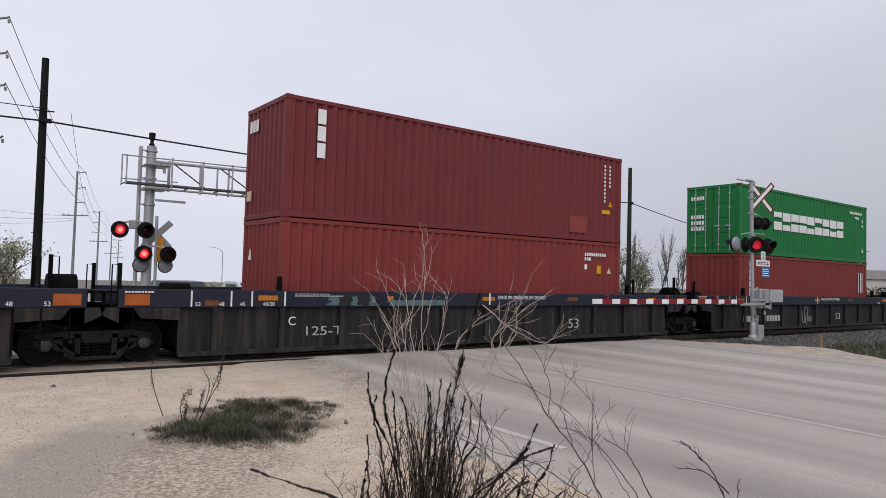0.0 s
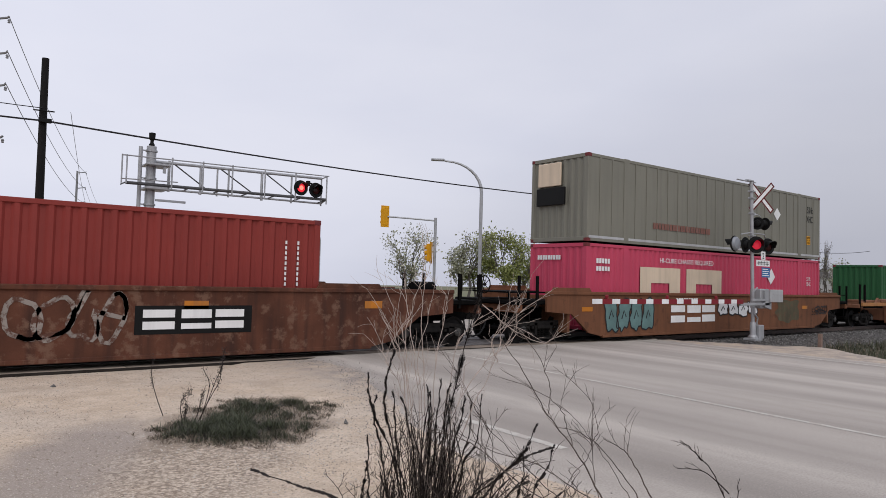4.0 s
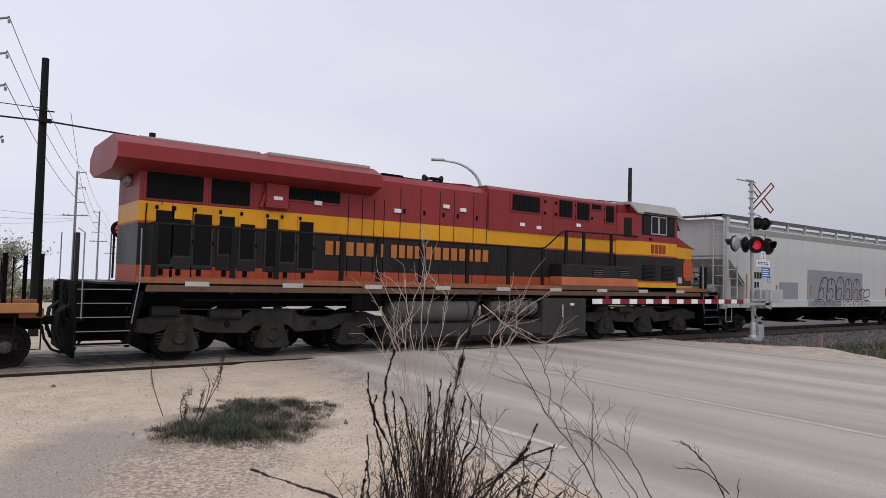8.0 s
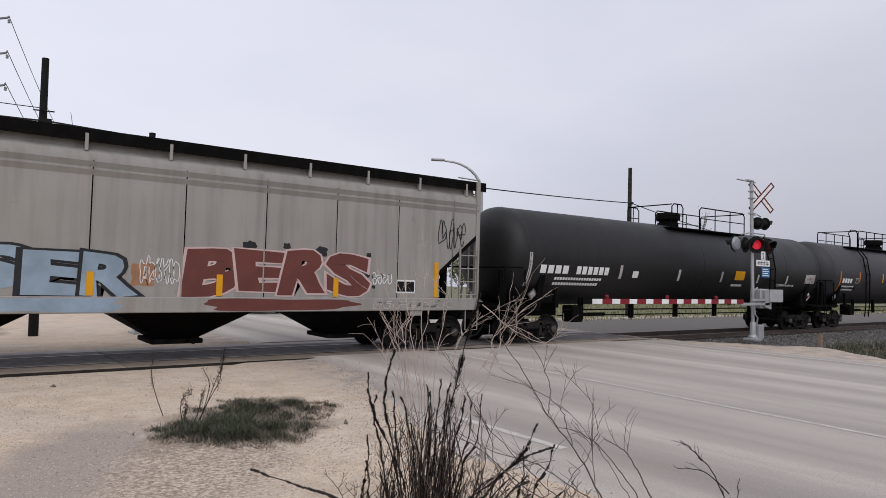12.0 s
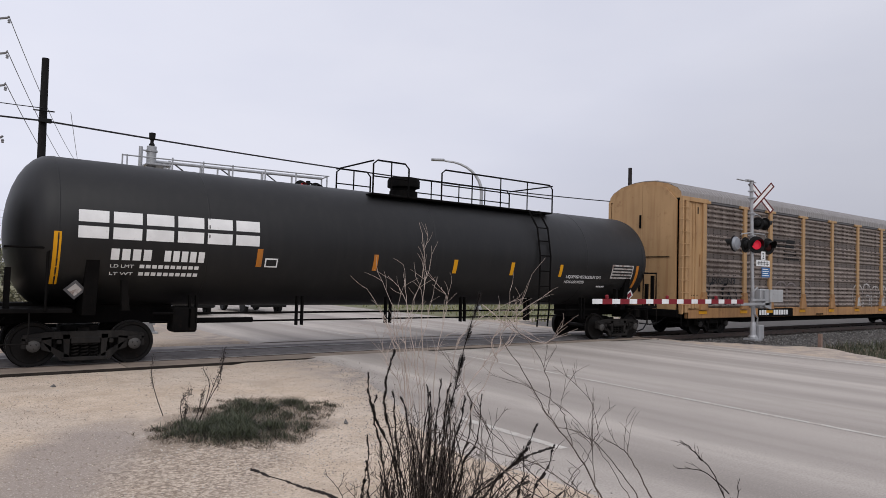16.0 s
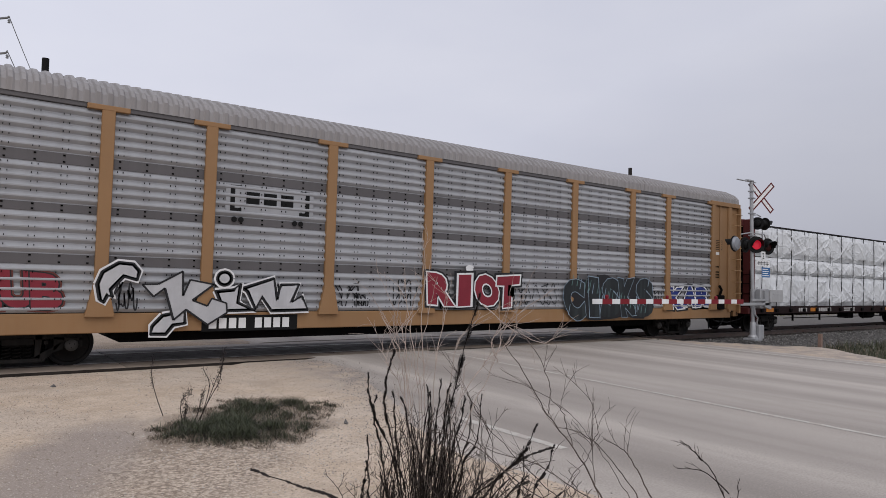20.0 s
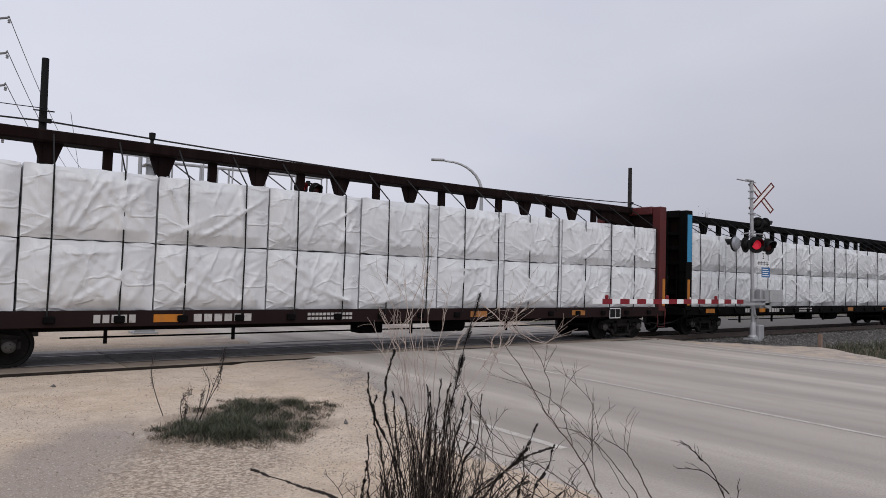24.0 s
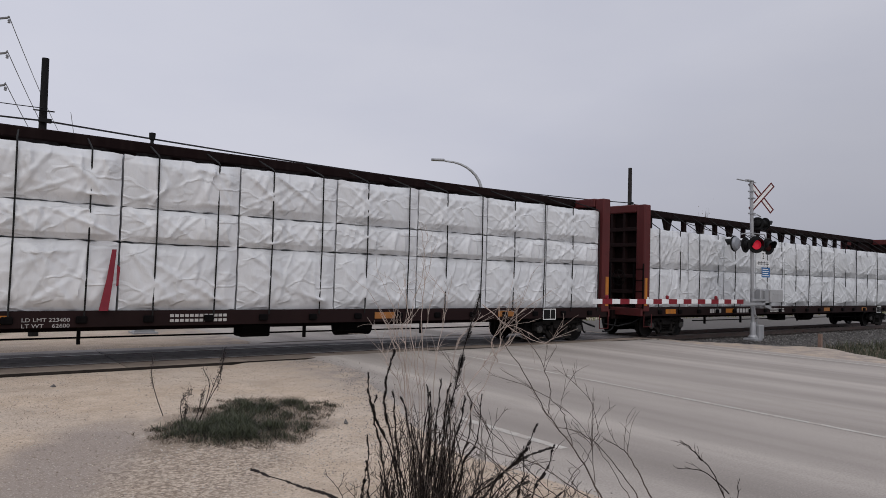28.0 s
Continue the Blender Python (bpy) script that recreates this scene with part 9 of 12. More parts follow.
    part("brake_reservoir", Shape().box(-tr + 1.6, -tr + 2.1, -1.2, -0.7, 0.62, 1.15, 0.04), STEEL_DARK, c)
    part("brake_pipe", Shape().cyl((-tr + 2.1, -0.95, 0.85), (-tr + 3.4, -0.95, 0.85), 0.06, 8), STEEL_DARK, c)
    # top works
    zt = TANK_Z + TANK_R
    part("valve_dome", Shape().lathe([(0.40, zt - 0.05), (0.40, zt + 0.12), (0.34, zt + 0.14), (0.34, zt + 0.2), (0.46, zt + 0.24), (0.46, zt + 0.42), (0.42, zt + 0.5), (0.02, zt + 0.52)], "z", (valve, 0, 0), 24), STEEL_DARK, c, "black valve housing")
    part("top_platform", Shape().box(rail0, rail1, -1.0, 1.0, zt - 0.18, zt - 0.13, 0.01), STEEL_DARK, c)
    for y in (-1.0, 1.0):
        for a, b in ((rail0, valve - 0.5), (valve + 0.6, rail1)):
            if b - a < 0.5:
                continue
            part("guard_rail", Shape().tube([(a, y, zt - 0.15), (a, y, zt + 0.62), (a + 0.12, y, zt + 0.72), (b - 0.12, y, zt + 0.72), (b, y, zt + 0.6), (b, y, zt - 0.15)], 0.024, 6), STEEL_DARK, c)
            part("guard_rail", Shape().cyl((a, y, zt + 0.3), (b, y, zt + 0.3), 0.018, 6), STEEL_DARK, c)
            n = max(1, int((b - a) / 1.3))
            for i in range(1, n + 1):
                part("guard_post", Shape().cyl((a + (b - a) * i / (n + 1), y, zt - 0.15), (a + (b - a) * i / (n + 1), y, zt + 0.72), 0.02, 6), STEEL_DARK, c)
    for x in (rail0, rail1):
        part("guard_rail", Shape().tube([(x, -1.0, zt + 0.7), (x, 1.0, zt + 0.7)], 0.022, 6), STEEL_DARK, c)
    for q in (-0.22, 0.22):
        lad = Shape()
        lad.tube([(ladder_x + q, -1.05, zt - 0.14), (ladder_x + q, -1.45, 3.5), (ladder_x + q, -1.6, 2.66), (ladder_x + q, -1.58, 1.1), (ladder_x + q, -1.52, 0.55)], 0.028, 6)
        part("ladder_rail", lad, STEEL_DARK, c)
    for y, z in ((-1.2, 3.95), (-1.45, 3.5), (-1.55, 3.1), (-1.6, 2.66), (-1.6, 2.2), (-1.59, 1.75), (-1.58, 1.3), (-1.54, 0.75)):
        part("ladder_rung", shared("tank_rung", lambda: Shape().cyl((-0.22, 0, 0), (0.22, 0, 0), 0.018, 6), STEEL_DARK), STEEL_DARK, c, at=pose(ladder_x, y, z))
    for x, z0, z1 in stripes:
        tank_patch(c, "reflector", x, x + 0.13, z0, z1, DECAL_DULL if pale else AMBER if (x * 7) % 3 > 1.4 else YELLOW, "pale grey reflector strip" if pale else "yellow reflector strip")
    return c


def build_tanks():
    a = tank_car("black tank car with a white-railed top platform", 183.9, 9.85, TANK_BLACK, -1.35, 3.7, -0.15, ((-9.1, 1.75, 2.75), (-4.9, 2.05, 2.5), (-1.6, 2.05, 2.45), (1.2, 2.05, 2.45), (3.9, 2.05, 2.4), (6.3, 2.05, 2.4)), 4.9, True)
    tank_blocks(a, "number_mark", -8.6, -7.3, 2.15, 2.4, 4, label="white reporting mark bars")
    tank_blocks(a, "number_mark", -7.0, -5.4, 2.15, 2.4, 6, label="white reporting mark bars")
    tank_blocks(a, "stencil_line", -7.9, -5.7, 1.96, 2.04, 18)
    tank_blocks(a, "stencil_line", -7.9, -5.8, 1.80, 1.88, 17)
    tank_patch(a, "plate_mark", -4.2, -3.9, 2.1, 2.32, DECAL_W)
    tank_patch(a, "caution_label", 2.2, 2.9, 2.15, 2.5, YELLOW, "yellow caution label")
    tank_blocks(a, "stencil_line", 2.1, 2.9, 1.9, 1.98, 8)
    tank_patch(a, "data_panel", 8.0, 8.9, 2.1, 2.5, SPRAY_PALE, "pale data panel")
    tank_writing(a, "contents", "LIQUEFIED PETROLEUM GAS", 5.6, 1.95, 0.13, 1.5)
    b = tank_car("dusty black tank car with a railed top platform", 203.65, 9.5, TANK_DUSTY, -5.05, 0.78, -0.53, ((-8.3, 1.8, 2.75), (-6.2, 2.25, 2.75), (-3.4, 2.28, 2.74), (-0.24, 2.28, 2.72), (2.6, 2.25, 2.7), (5.2, 2.25, 2.73), (6.92, 2.25, 2.72), (8.5, 2.05, 2.85)), -5.39)
    part("guard_rail", Shape().tube([(-6.04, -1.0, 4.04), (-6.04, -1.0, 4.55), (-6.2, -1.0, 4.7), (-5.9, -1.0, 4.9), (-5.3, -1.0, 4.9), (-5.15, -1.0, 4.75), (-5.15, -1.0, 4.04)], 0.024, 6), STEEL_DARK, b)
    part("top_platform", Shape().box(-6.1, -5.05, -1.0, -0.5, 4.01, 4.06, 0.01), STEEL_DARK, b)
    tank_blocks(b, "number_mark", -8.0, -6.9, 2.2, 2.42, 4, label="white reporting mark bars")
    tank_blocks(b, "stencil_line", -8.0, -6.6, 2.0, 2.07, 15)
    tank_blocks(b, "stencil_line", -8.0, -6.6, 1.84, 1.91, 15)
    tank_patch(b, "plate_mark", -6.55, -6.25, 2.2, 2.45, SPRAY_PALE)
    tank_patch(b, "plate_mark_face", -6.52, -6.28, 2.23, 2.42, TANK_DUSTY, "", 0.007)
    for i, z in enumerate((2.57, 2.43, 2.29)):
        tank_writing(b, "contents", ("NON-ODORIZED", "LIQUEFIED", "PETROLEUM GAS")[i], 5.72 + (0.18 if i == 1 else 0), z, 0.16, (1.15, 0.8, 1.1)[i])
    for i, z in enumerate((1.66, 1.55, 1.44)):
        tank_writing(b, "contents", ("LIQUEFIED", "PETROLEUM", "GAS")[i], 5.6, z, 0.11, (0.6, 0.62, 0.24)[i], SPRAY_PALE)
    dp = tank_patch(b, "data_panel", 7.32, 8.33, 2.16, 2.68, SPRAY_PALE, "pale data panel")
    for i in range(5):
        tank_patch(dp, "data_row", 7.35, 8.3, 2.19 + i * 0.1, 2.255 + i * 0.1, TANK_DUSTY, "", 0.007)
    sq = tank_patch(b, "stencil_panel", 6.95, 7.3, 1.78, 2.02, SPRAY_PALE)
    tank_patch(sq, "panel_field", 6.97, 7.28, 1.8, 2.0, TANK_DUSTY, "", 0.007)
    cl = tank_patch(b, "caution_label", 2.41, 3.17, 1.78, 2.18, YELLOW, "yellow caution label with dark print")
    for i in range(4):
        tank_patch(cl, "label_line", 2.47, 3.1, 1.83 + i * 0.085, 1.86 + i * 0.085, TAN_REFL, "", 0.007)
    for x in (1.2, 5.6, -7.0):
        tank_patch(b, "dark_patch", x, x + 0.7, 1.9, 2.02, BLACK)
    o = scrawl("graffiti", b, -1.75, -1.2, 0, 0, 0.5, 4, SPRAY_WHITE, 0.025, 95, "white graffiti loops", 0.9)
    o.matrix_basis = pose(0, -1.522, 1.62, -22)
    o = scrawl("graffiti", b, -2.2, -1.75, 0, 0, 0.5, 1, SPRAY_WHITE, 0.03, 94, "white graffiti loop", 1.0)
    o.matrix_basis = pose(0, -1.522, 1.62, -22)
    p = tank_car("satin black tank car with large white logo blocks", 223.7, 9.57, TANK_BLACK, -1.7, 4.85, -0.1, ((-8.85, 1.6, 2.6), (-4.9, 2.05, 2.45), (-1.9, 2.05, 2.45), (0.62, 2.05, 2.42), (2.72, 2.05, 2.42), (4.75, 2.05, 2.42), (8.45, 1.75, 2.5)), 4.0)
    for i in range(6):
        x = -8.45 + i * 0.61
        tank_patch(p, "logo_block", x, x + 0.53, 2.5, 2.73, DECAL_W, "white logo block")
        tank_patch(p, "logo_block", x, x + 0.53, 2.81, 3.04, DECAL_W, "white logo block")
    tank_blocks(p, "number_mark", -7.85, -7.05, 2.1, 2.32, 4, label="white reporting mark bars")
    tank_blocks(p, "number_mark", -6.85, -6.0, 2.1, 2.32, 5, label="white reporting mark bars")
    for z in (1.95, 1.8):
        tank_writing(p, "weight_mark", "LD LMT" if z > 1.9 else "LT WT", -7.85, z, 0.1, 0.43)
        tank_blocks(p, "stencil_line", -7.3, -6.1, z, z + 0.07, 10)
    tank_patch(p, "plate_mark", -4.7, -4.4, 2.05, 2.25, DECAL_W)
    tank_patch(p, "plate_mark_face", -4.67, -4.43, 2.08, 2.22, TANK_BLACK, "", 0.007)
    tank_writing(p, "contents", "LIQUEFIED PETROLEUM GAS", 5.1, 2.02, 0.14, 1.62)
    tank_writing(p, "contents", "NON-ODORIZED", 5.1, 1.86, 0.14, 0.9)
    dp = tank_patch(p, "data_panel", 7.2, 8.3, 2.05, 2.5, SPRAY_PALE, "pale data panel")
    for i in range(4):
        tank_patch(dp, "data_row", 7.25, 8.25, 2.1 + i * 0.1, 2.15 + i * 0.1, TANK_BLACK, "", 0.007)
    tank_blocks(p, "stencil_line", 6.7, 7.1, 1.75, 1.8, 5)


build_tanks()


# ---- autoracks ----
RACK_YELLOW = paint("faded_rack_yellow", lin(188, 152, 110), 0.55, 0, 0.10, 0.7, 0.5, lin(140, 100, 66), 0.4, lin(120, 78, 50), thr=0.58)
SILL_DUSTY = paint("dirty_faded_yellow_sill", lin(176, 134, 92), 0.65, 0, 0.14, 0.8, 0.6, lin(112, 82, 64), 0.45, lin(120, 84, 62), thr=0.55, spec=0.15)
RACK_TAN = paint("dusty_rack_tan", lin(158, 123, 88), 0.6, 0, 0.08, 0.7, 0.3, lin(150, 105, 62), 0.25, lin(140, 90, 60), thr=0.60)
PANEL_DIRTY = paint("dirty_galvanised_panel", lin(150, 138, 130), 0.55, 0.05, 0.16, 0.8, 0.95, lin(84, 70, 63), 0.55, lin(88, 68, 60), thr=0.51, spread=0.2)
PANEL_CLEAN = paint("bright_galvanised_panel", lin(176, 177, 180), 0.5, 0.1, 0.08, 0.8, 0.35, lin(152, 151, 153), 0.1, lin(120, 118, 118), spread=0.15)
FAINT = paint("faint_pale_spray", lin(140, 130, 128), 0.75, 0, 0.2, 3.0)
STRIP_GREY = paint("flat_grey_sheet", lin(104, 101, 102), 0.55, 0.1, 0.1, 0.8, 0.3, lin(90, 88, 88))
ROOF_GREY = paint("galvanised_roof", lin(158, 154, 153), 0.55, 0.1, 0.06, 0.6, 0.35, lin(120, 114, 110))


def rack_panel(x0, x1):
    """Ribbed steel siding between two posts: four ribbed bands with flat strips between."""
    pts = []
    y = -1.56
    for z0, z1 in ((1.06, 1.97), (2.17, 2.94), (3.11, 3.85), (4.06, 4.98)):
        n = max(4, round((z1 - z0) / 0.175))
        p = (z1 - z0) / n
        for i in range(n):
            a = z0 + i * p
            pts += [(y - 0.062 * math.sin(math.pi * u) ** 1.3, a + (0.08 + 0.84 * u) * p) for u in (0.0, 0.14, 0.28, 0.42, 0.58, 0.72, 0.86, 1.0)]
        pts.append((y, z1))
    return Shape().strip(pts, "x", x0, x1)


STRIP_DIRTY = paint("dirty_flat_sheet", lin(112, 103, 98), 0.6, 0.05, 0.15, 0.8, 0.8, lin(78, 66, 60), 0.4, lin(84, 66, 58), thr=0.54)


def autorack(label, s, half, skin, panel, top_white):
    c = car("autorack", label, s, "autorack car")
    e = half
    posts = (1.38, 4.2, 7.05, 9.05, 11.9)
    sheet = STRIP_DIRTY if panel is PANEL_DIRTY else STRIP_GREY
    xs = sorted([-p for p in posts] + list(posts))
    # one solid near-black box fills the body behind the panels
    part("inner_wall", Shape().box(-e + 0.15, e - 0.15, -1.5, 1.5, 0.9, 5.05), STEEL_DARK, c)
    for k in (-1, 1):
        part("side_sill", Shape().box(-e + 0.5, e - 0.5, k * 1.60, k * 1.45, 0.68, 1.06, 0.015), SILL_DUSTY if skin is RACK_YELLOW else skin, c)
        part("top_plate", Shape().box(-e + 0.1, e - 0.1, k * 1.6, k * 1.5, 4.99, 5.12, 0.01), STRIP_GREY, c)
    for a, b in zip(xs, xs[1:]):
        for turn in (0, 180):
            m = pose(0, 0, 0, 0, 0, turn)
            q = (a, b) if turn == 0 else (-b, -a)
            key = "rack_panel%.2f%.2f" % q + panel.name
            part("side_panel", shared(key, lambda: rack_panel(*q), panel), panel, c, at=m)
            for z0, z1 in ((1.97, 2.17), (2.94, 3.11), (3.85, 4.06)):
                part("panel_strip", shared("panel_strip%.2f%.2f%.2f" % (*q, z0) + panel.name, lambda: Shape().box(q[0], q[1], -1.575, -1.56, z0 + 0.004, z1 - 0.004, 0.004), sheet), sheet, c, at=m)
        # punched rows of small holes and bolts on the road side
        s2 = Shape()
        n = max(3, int((b - a) / 0.42))
        for i in range(n):
            x = a + (b - a) * (i + 0.5) / n
            for z in (2.0, 2.12, 2.97, 3.06, 3.88, 4.0):
                s2.box(x - 0.02, x + 0.02, -1.588, -1.575, z, z + 0.03)
            for j in range(24):
                z = 1.15 + j * 0.165
                if min(abs(z - 2.07), abs(z - 3.02), abs(z - 3.95)) > 0.15 and z < 4.9:
                    s2.box(x - 0.05, x - 0.038, -1.626, -1.6, z, z + 0.03).box(x + 0.05, x + 0.062, -1.626, -1.6, z, z + 0.03)
        part("punched_hole", s2, STEEL_DARK, c)
        c.children[-1]["kind"] = "stuff"
    foot = SILL_DUSTY if skin is RACK_YELLOW else skin
    for x in xs:
        for k in (-1, 1):
            p = part("side_post", shared("rack_post" + skin.name, lambda: Shape().box(-0.12, 0.12, -0.05, 0.05, 1.0, 5.0, 0.012), skin), skin, c, at=pose(x, k * 1.62, 0))
            part("post_cap", shared("rack_cap" + skin.name, lambda: Shape().box(-0.38, 0.38, -0.055, 0.055, 4.97, 5.07, 0.01), skin), skin, p)
            part("post_foot", shared("rack_foot" + skin.name, lambda: Shape().prism([(-0.26, 1.0), (0.26, 1.0), (0.12, 1.65), (-0.12, 1.65)], "y", -0.07, 0.05), foot), foot, p)
    # corrugated roof
    prof = [(y, z - 0.14) for y, z in ((-1.62, 5.22), (-1.60, 5.42), (-1.45, 5.58), (-1.05, 5.78), (-0.5, 5.90), (0.0, 5.93), (0.5, 5.90), (1.05, 5.78), (1.45, 5.58), (1.60, 5.42), (1.62, 5.22))]
    n = int(2 * e / 0.205)
    sh = Shape()
    v, f, m = [], [], len(prof)
    cols = []
    for i in range(n):
        x = -e + 2 * e * i / n
        cols += [(x, 0), (x + 0.075, 0), (x + 0.1, 0.036), (x + 0.17, 0.036)]
    cols.append((e, 0))
    for x, lift in cols:
        for j, (y, z) in enumerate(prof):
            up = lift if 0 < j < m - 1 else 0.0
            v.append((x, y * (1 + up * 0.5), z + up))
    f = [(i * m + j, i * m + j + 1, (i + 1) * m + j + 1, (i + 1) * m + j) for i in range(len(cols) - 1) for j in range(m - 1)]
    sh.add(v, f)
    part("roof", sh, ROOF_GREY, c, "corrugated galvanised roof", smooth=20)
    for q in (-1, 1):
        part("roof_end", Shape().prism([(y, z - 0.015) for y, z in prof], "x", q * (e - 0.03), q * (e + 0.01)), skin, c)
    # end structures
    for q in (-1, 1):
        for k in (-1.55, 1.55):
            part("end_corner_panel", Shape().box(q * 11.95, q * 13.05, k - 0.05, k + 0.05, 1.0, 5.0, 0.01), skin, c, "yellow end side panel")
        part("end_rib", Shape().box(q * 12.35, q * 12.45, -1.63, -1.6, 1.05, 4.97, 0.006).box(q * 12.9, q * 13.05, -1.66, -1.58, 1.0, 5.0, 0.01), skin, c)
        for y in (-1.62, 1.62):
            part("end_head_rail", Shape().box(q * 11.7, q * (e + 0.02), y - 0.06, y + 0.06, 4.96, 5.12, 0.01), skin, c)
            part("ladder_stile", Shape().box(q * 12.96, q * 13.12, y - 0.05, y + 0.05, 0.9, 4.97, 0.01), skin, c)
            part("ladder_stile", Shape().box(q * (e - 0.05), q * (e + 0.03), y - 0.09, y + 0.05, 0.85, 4.97, 0.01), skin, c)
            # recessed ladder back takes the darker sill tone on the yellow car
            part("ladder_back", Shape().box(q * 13.05, q * e, y * 0.955 - 0.02, y * 0.955 + 0.02, 0.95, 4.97), SILL_DUSTY if skin is RACK_YELLOW else skin, c)
        for i in range(9):
            part("ladder_rung", shared("rack_rung", lambda: Shape().tube([(-0.26, 0.06, 0), (-0.25, -0.05, -0.01), (0.25, -0.05, -0.01), (0.26, 0.06, 0)], 0.013, 6), skin), skin, c, at=pose(q * (e - 0.16), -1.66, 1.2 + i * 0.44))
        part("end_door", Shape().prism([(-1.45, 0.95), (-1.45, 5.0), (-1.0, 5.48), (-0.4, 5.64), (0.0, 5.66), (0.0, 0.95)], "x", q * (e - 0.02), q * (e + 0.08)), skin, c, "tall yellow end door")
        part("end_door", Shape().prism([(1.45, 0.95), (1.45, 5.0), (1.0, 5.48), (0.4, 5.64), (0.01, 5.66), (0.01, 0.95)], "x", q * (e - 0.02), q * (e + 0.08)), skin, c, "tall yellow end door")
        if top_white:
            part("door_top_panel", Shape().prism([(-1.3, 4.75), (-1.3, 5.3), (-1.0, 5.46), (-0.4, 5.62), (0.4, 5.62), (1.0, 5.46), (1.3, 5.3), (1.3, 4.75)], "x", q * (e + 0.08), q * (e + 0.09)), WHITE, c, "white upper door panel")
        part("door_latch", Shape().box(q * (e + 0.08), q * (e + 0.12), 0.05, 0.12, 1.6, 2.2).box(q * (e + 0.08), q * (e + 0.12), 0.05, 0.12, 4.0, 4.5).box(q * (e + 0.08), q * (e + 0.11), -1.2, 1.2, 2.9, 2.93), STEEL_DARK, c)
        part("end_sill", Shape().box(q * (e - 0.2), q * (e + 0.1), -1.55, 1.55, 0.72, 1.0, 0.02), STEEL_DARK if q < 0 else skin, c)
        part("draft_sill", Shape().box(q * (e - 3.5), q * (e + 0.2), -0.3, 0.3, 0.55, 0.95, 0.02), STEEL_DARK, c)
        if q > 0:
            part("brake_gear", Shape().box(12.1, 12.6, -1.72, -1.6, 1.0, 1.55, 0.03).tube([(12.3, -1.66, 1.5), (12.35, -1.72, 1.75), (12.2, -1.72, 1.9)], 0.05, 6), STEEL_DARK, c)
        else:
            part("door_fold", Shape().box(-12.85, -12.7, -1.625, -1.6, 1.05, 4.9, 0.01).box(-12.62, -12.58, -1.62, -1.6, 1.05, 4.9, 0.006), skin, c)
            part("hatch_hole", Shape().box(-12.42, -12.25, -1.612, -1.6, 4.55, 4.8), GRILLE, c, "dark square opening")
            part("hinge_bar", Shape().box(-12.16, -12.12, -1.63, -1.6, 2.6, 3.05, 0.006), SILL_DUSTY, c)
            part("faded_patch", Shape().box(-12.75, -12.3, -1.604, -1.6, 1.2, 1.45), paint("faded_orange_patch", lin(196, 128, 76), 0.6, 0, 0.2, 4.0), c, "faded orange patch")
            part("frame_line", Shape().box(-12.9, -12.25, -1.606, -1.6, 1.52, 1.545), STEEL_DARK, c)
        part("long_air_hose", Shape().tube([(q * (e - 0.6), -0.7, 0.75), (q * (e - 0.1), -0.65, 0.5), (q * (e + 0.35), -0.6, 0.42), (q * (e + 0.6), -0.3, 0.45)], 0.028, 6), RUBBER, c)
        stirrup(c, q * (e - 0.3), -1.6, 0.42, 0.9, 0.42)
        truck(c, q * 10.3)
        coupler(c, q * (e + 0.5), q, 0.8)
    part("underframe", Shape().box(-8.6, 8.6, -1.2, 1.2, 0.45, 0.95, 0.02), STEEL_DARK, c)
    return c


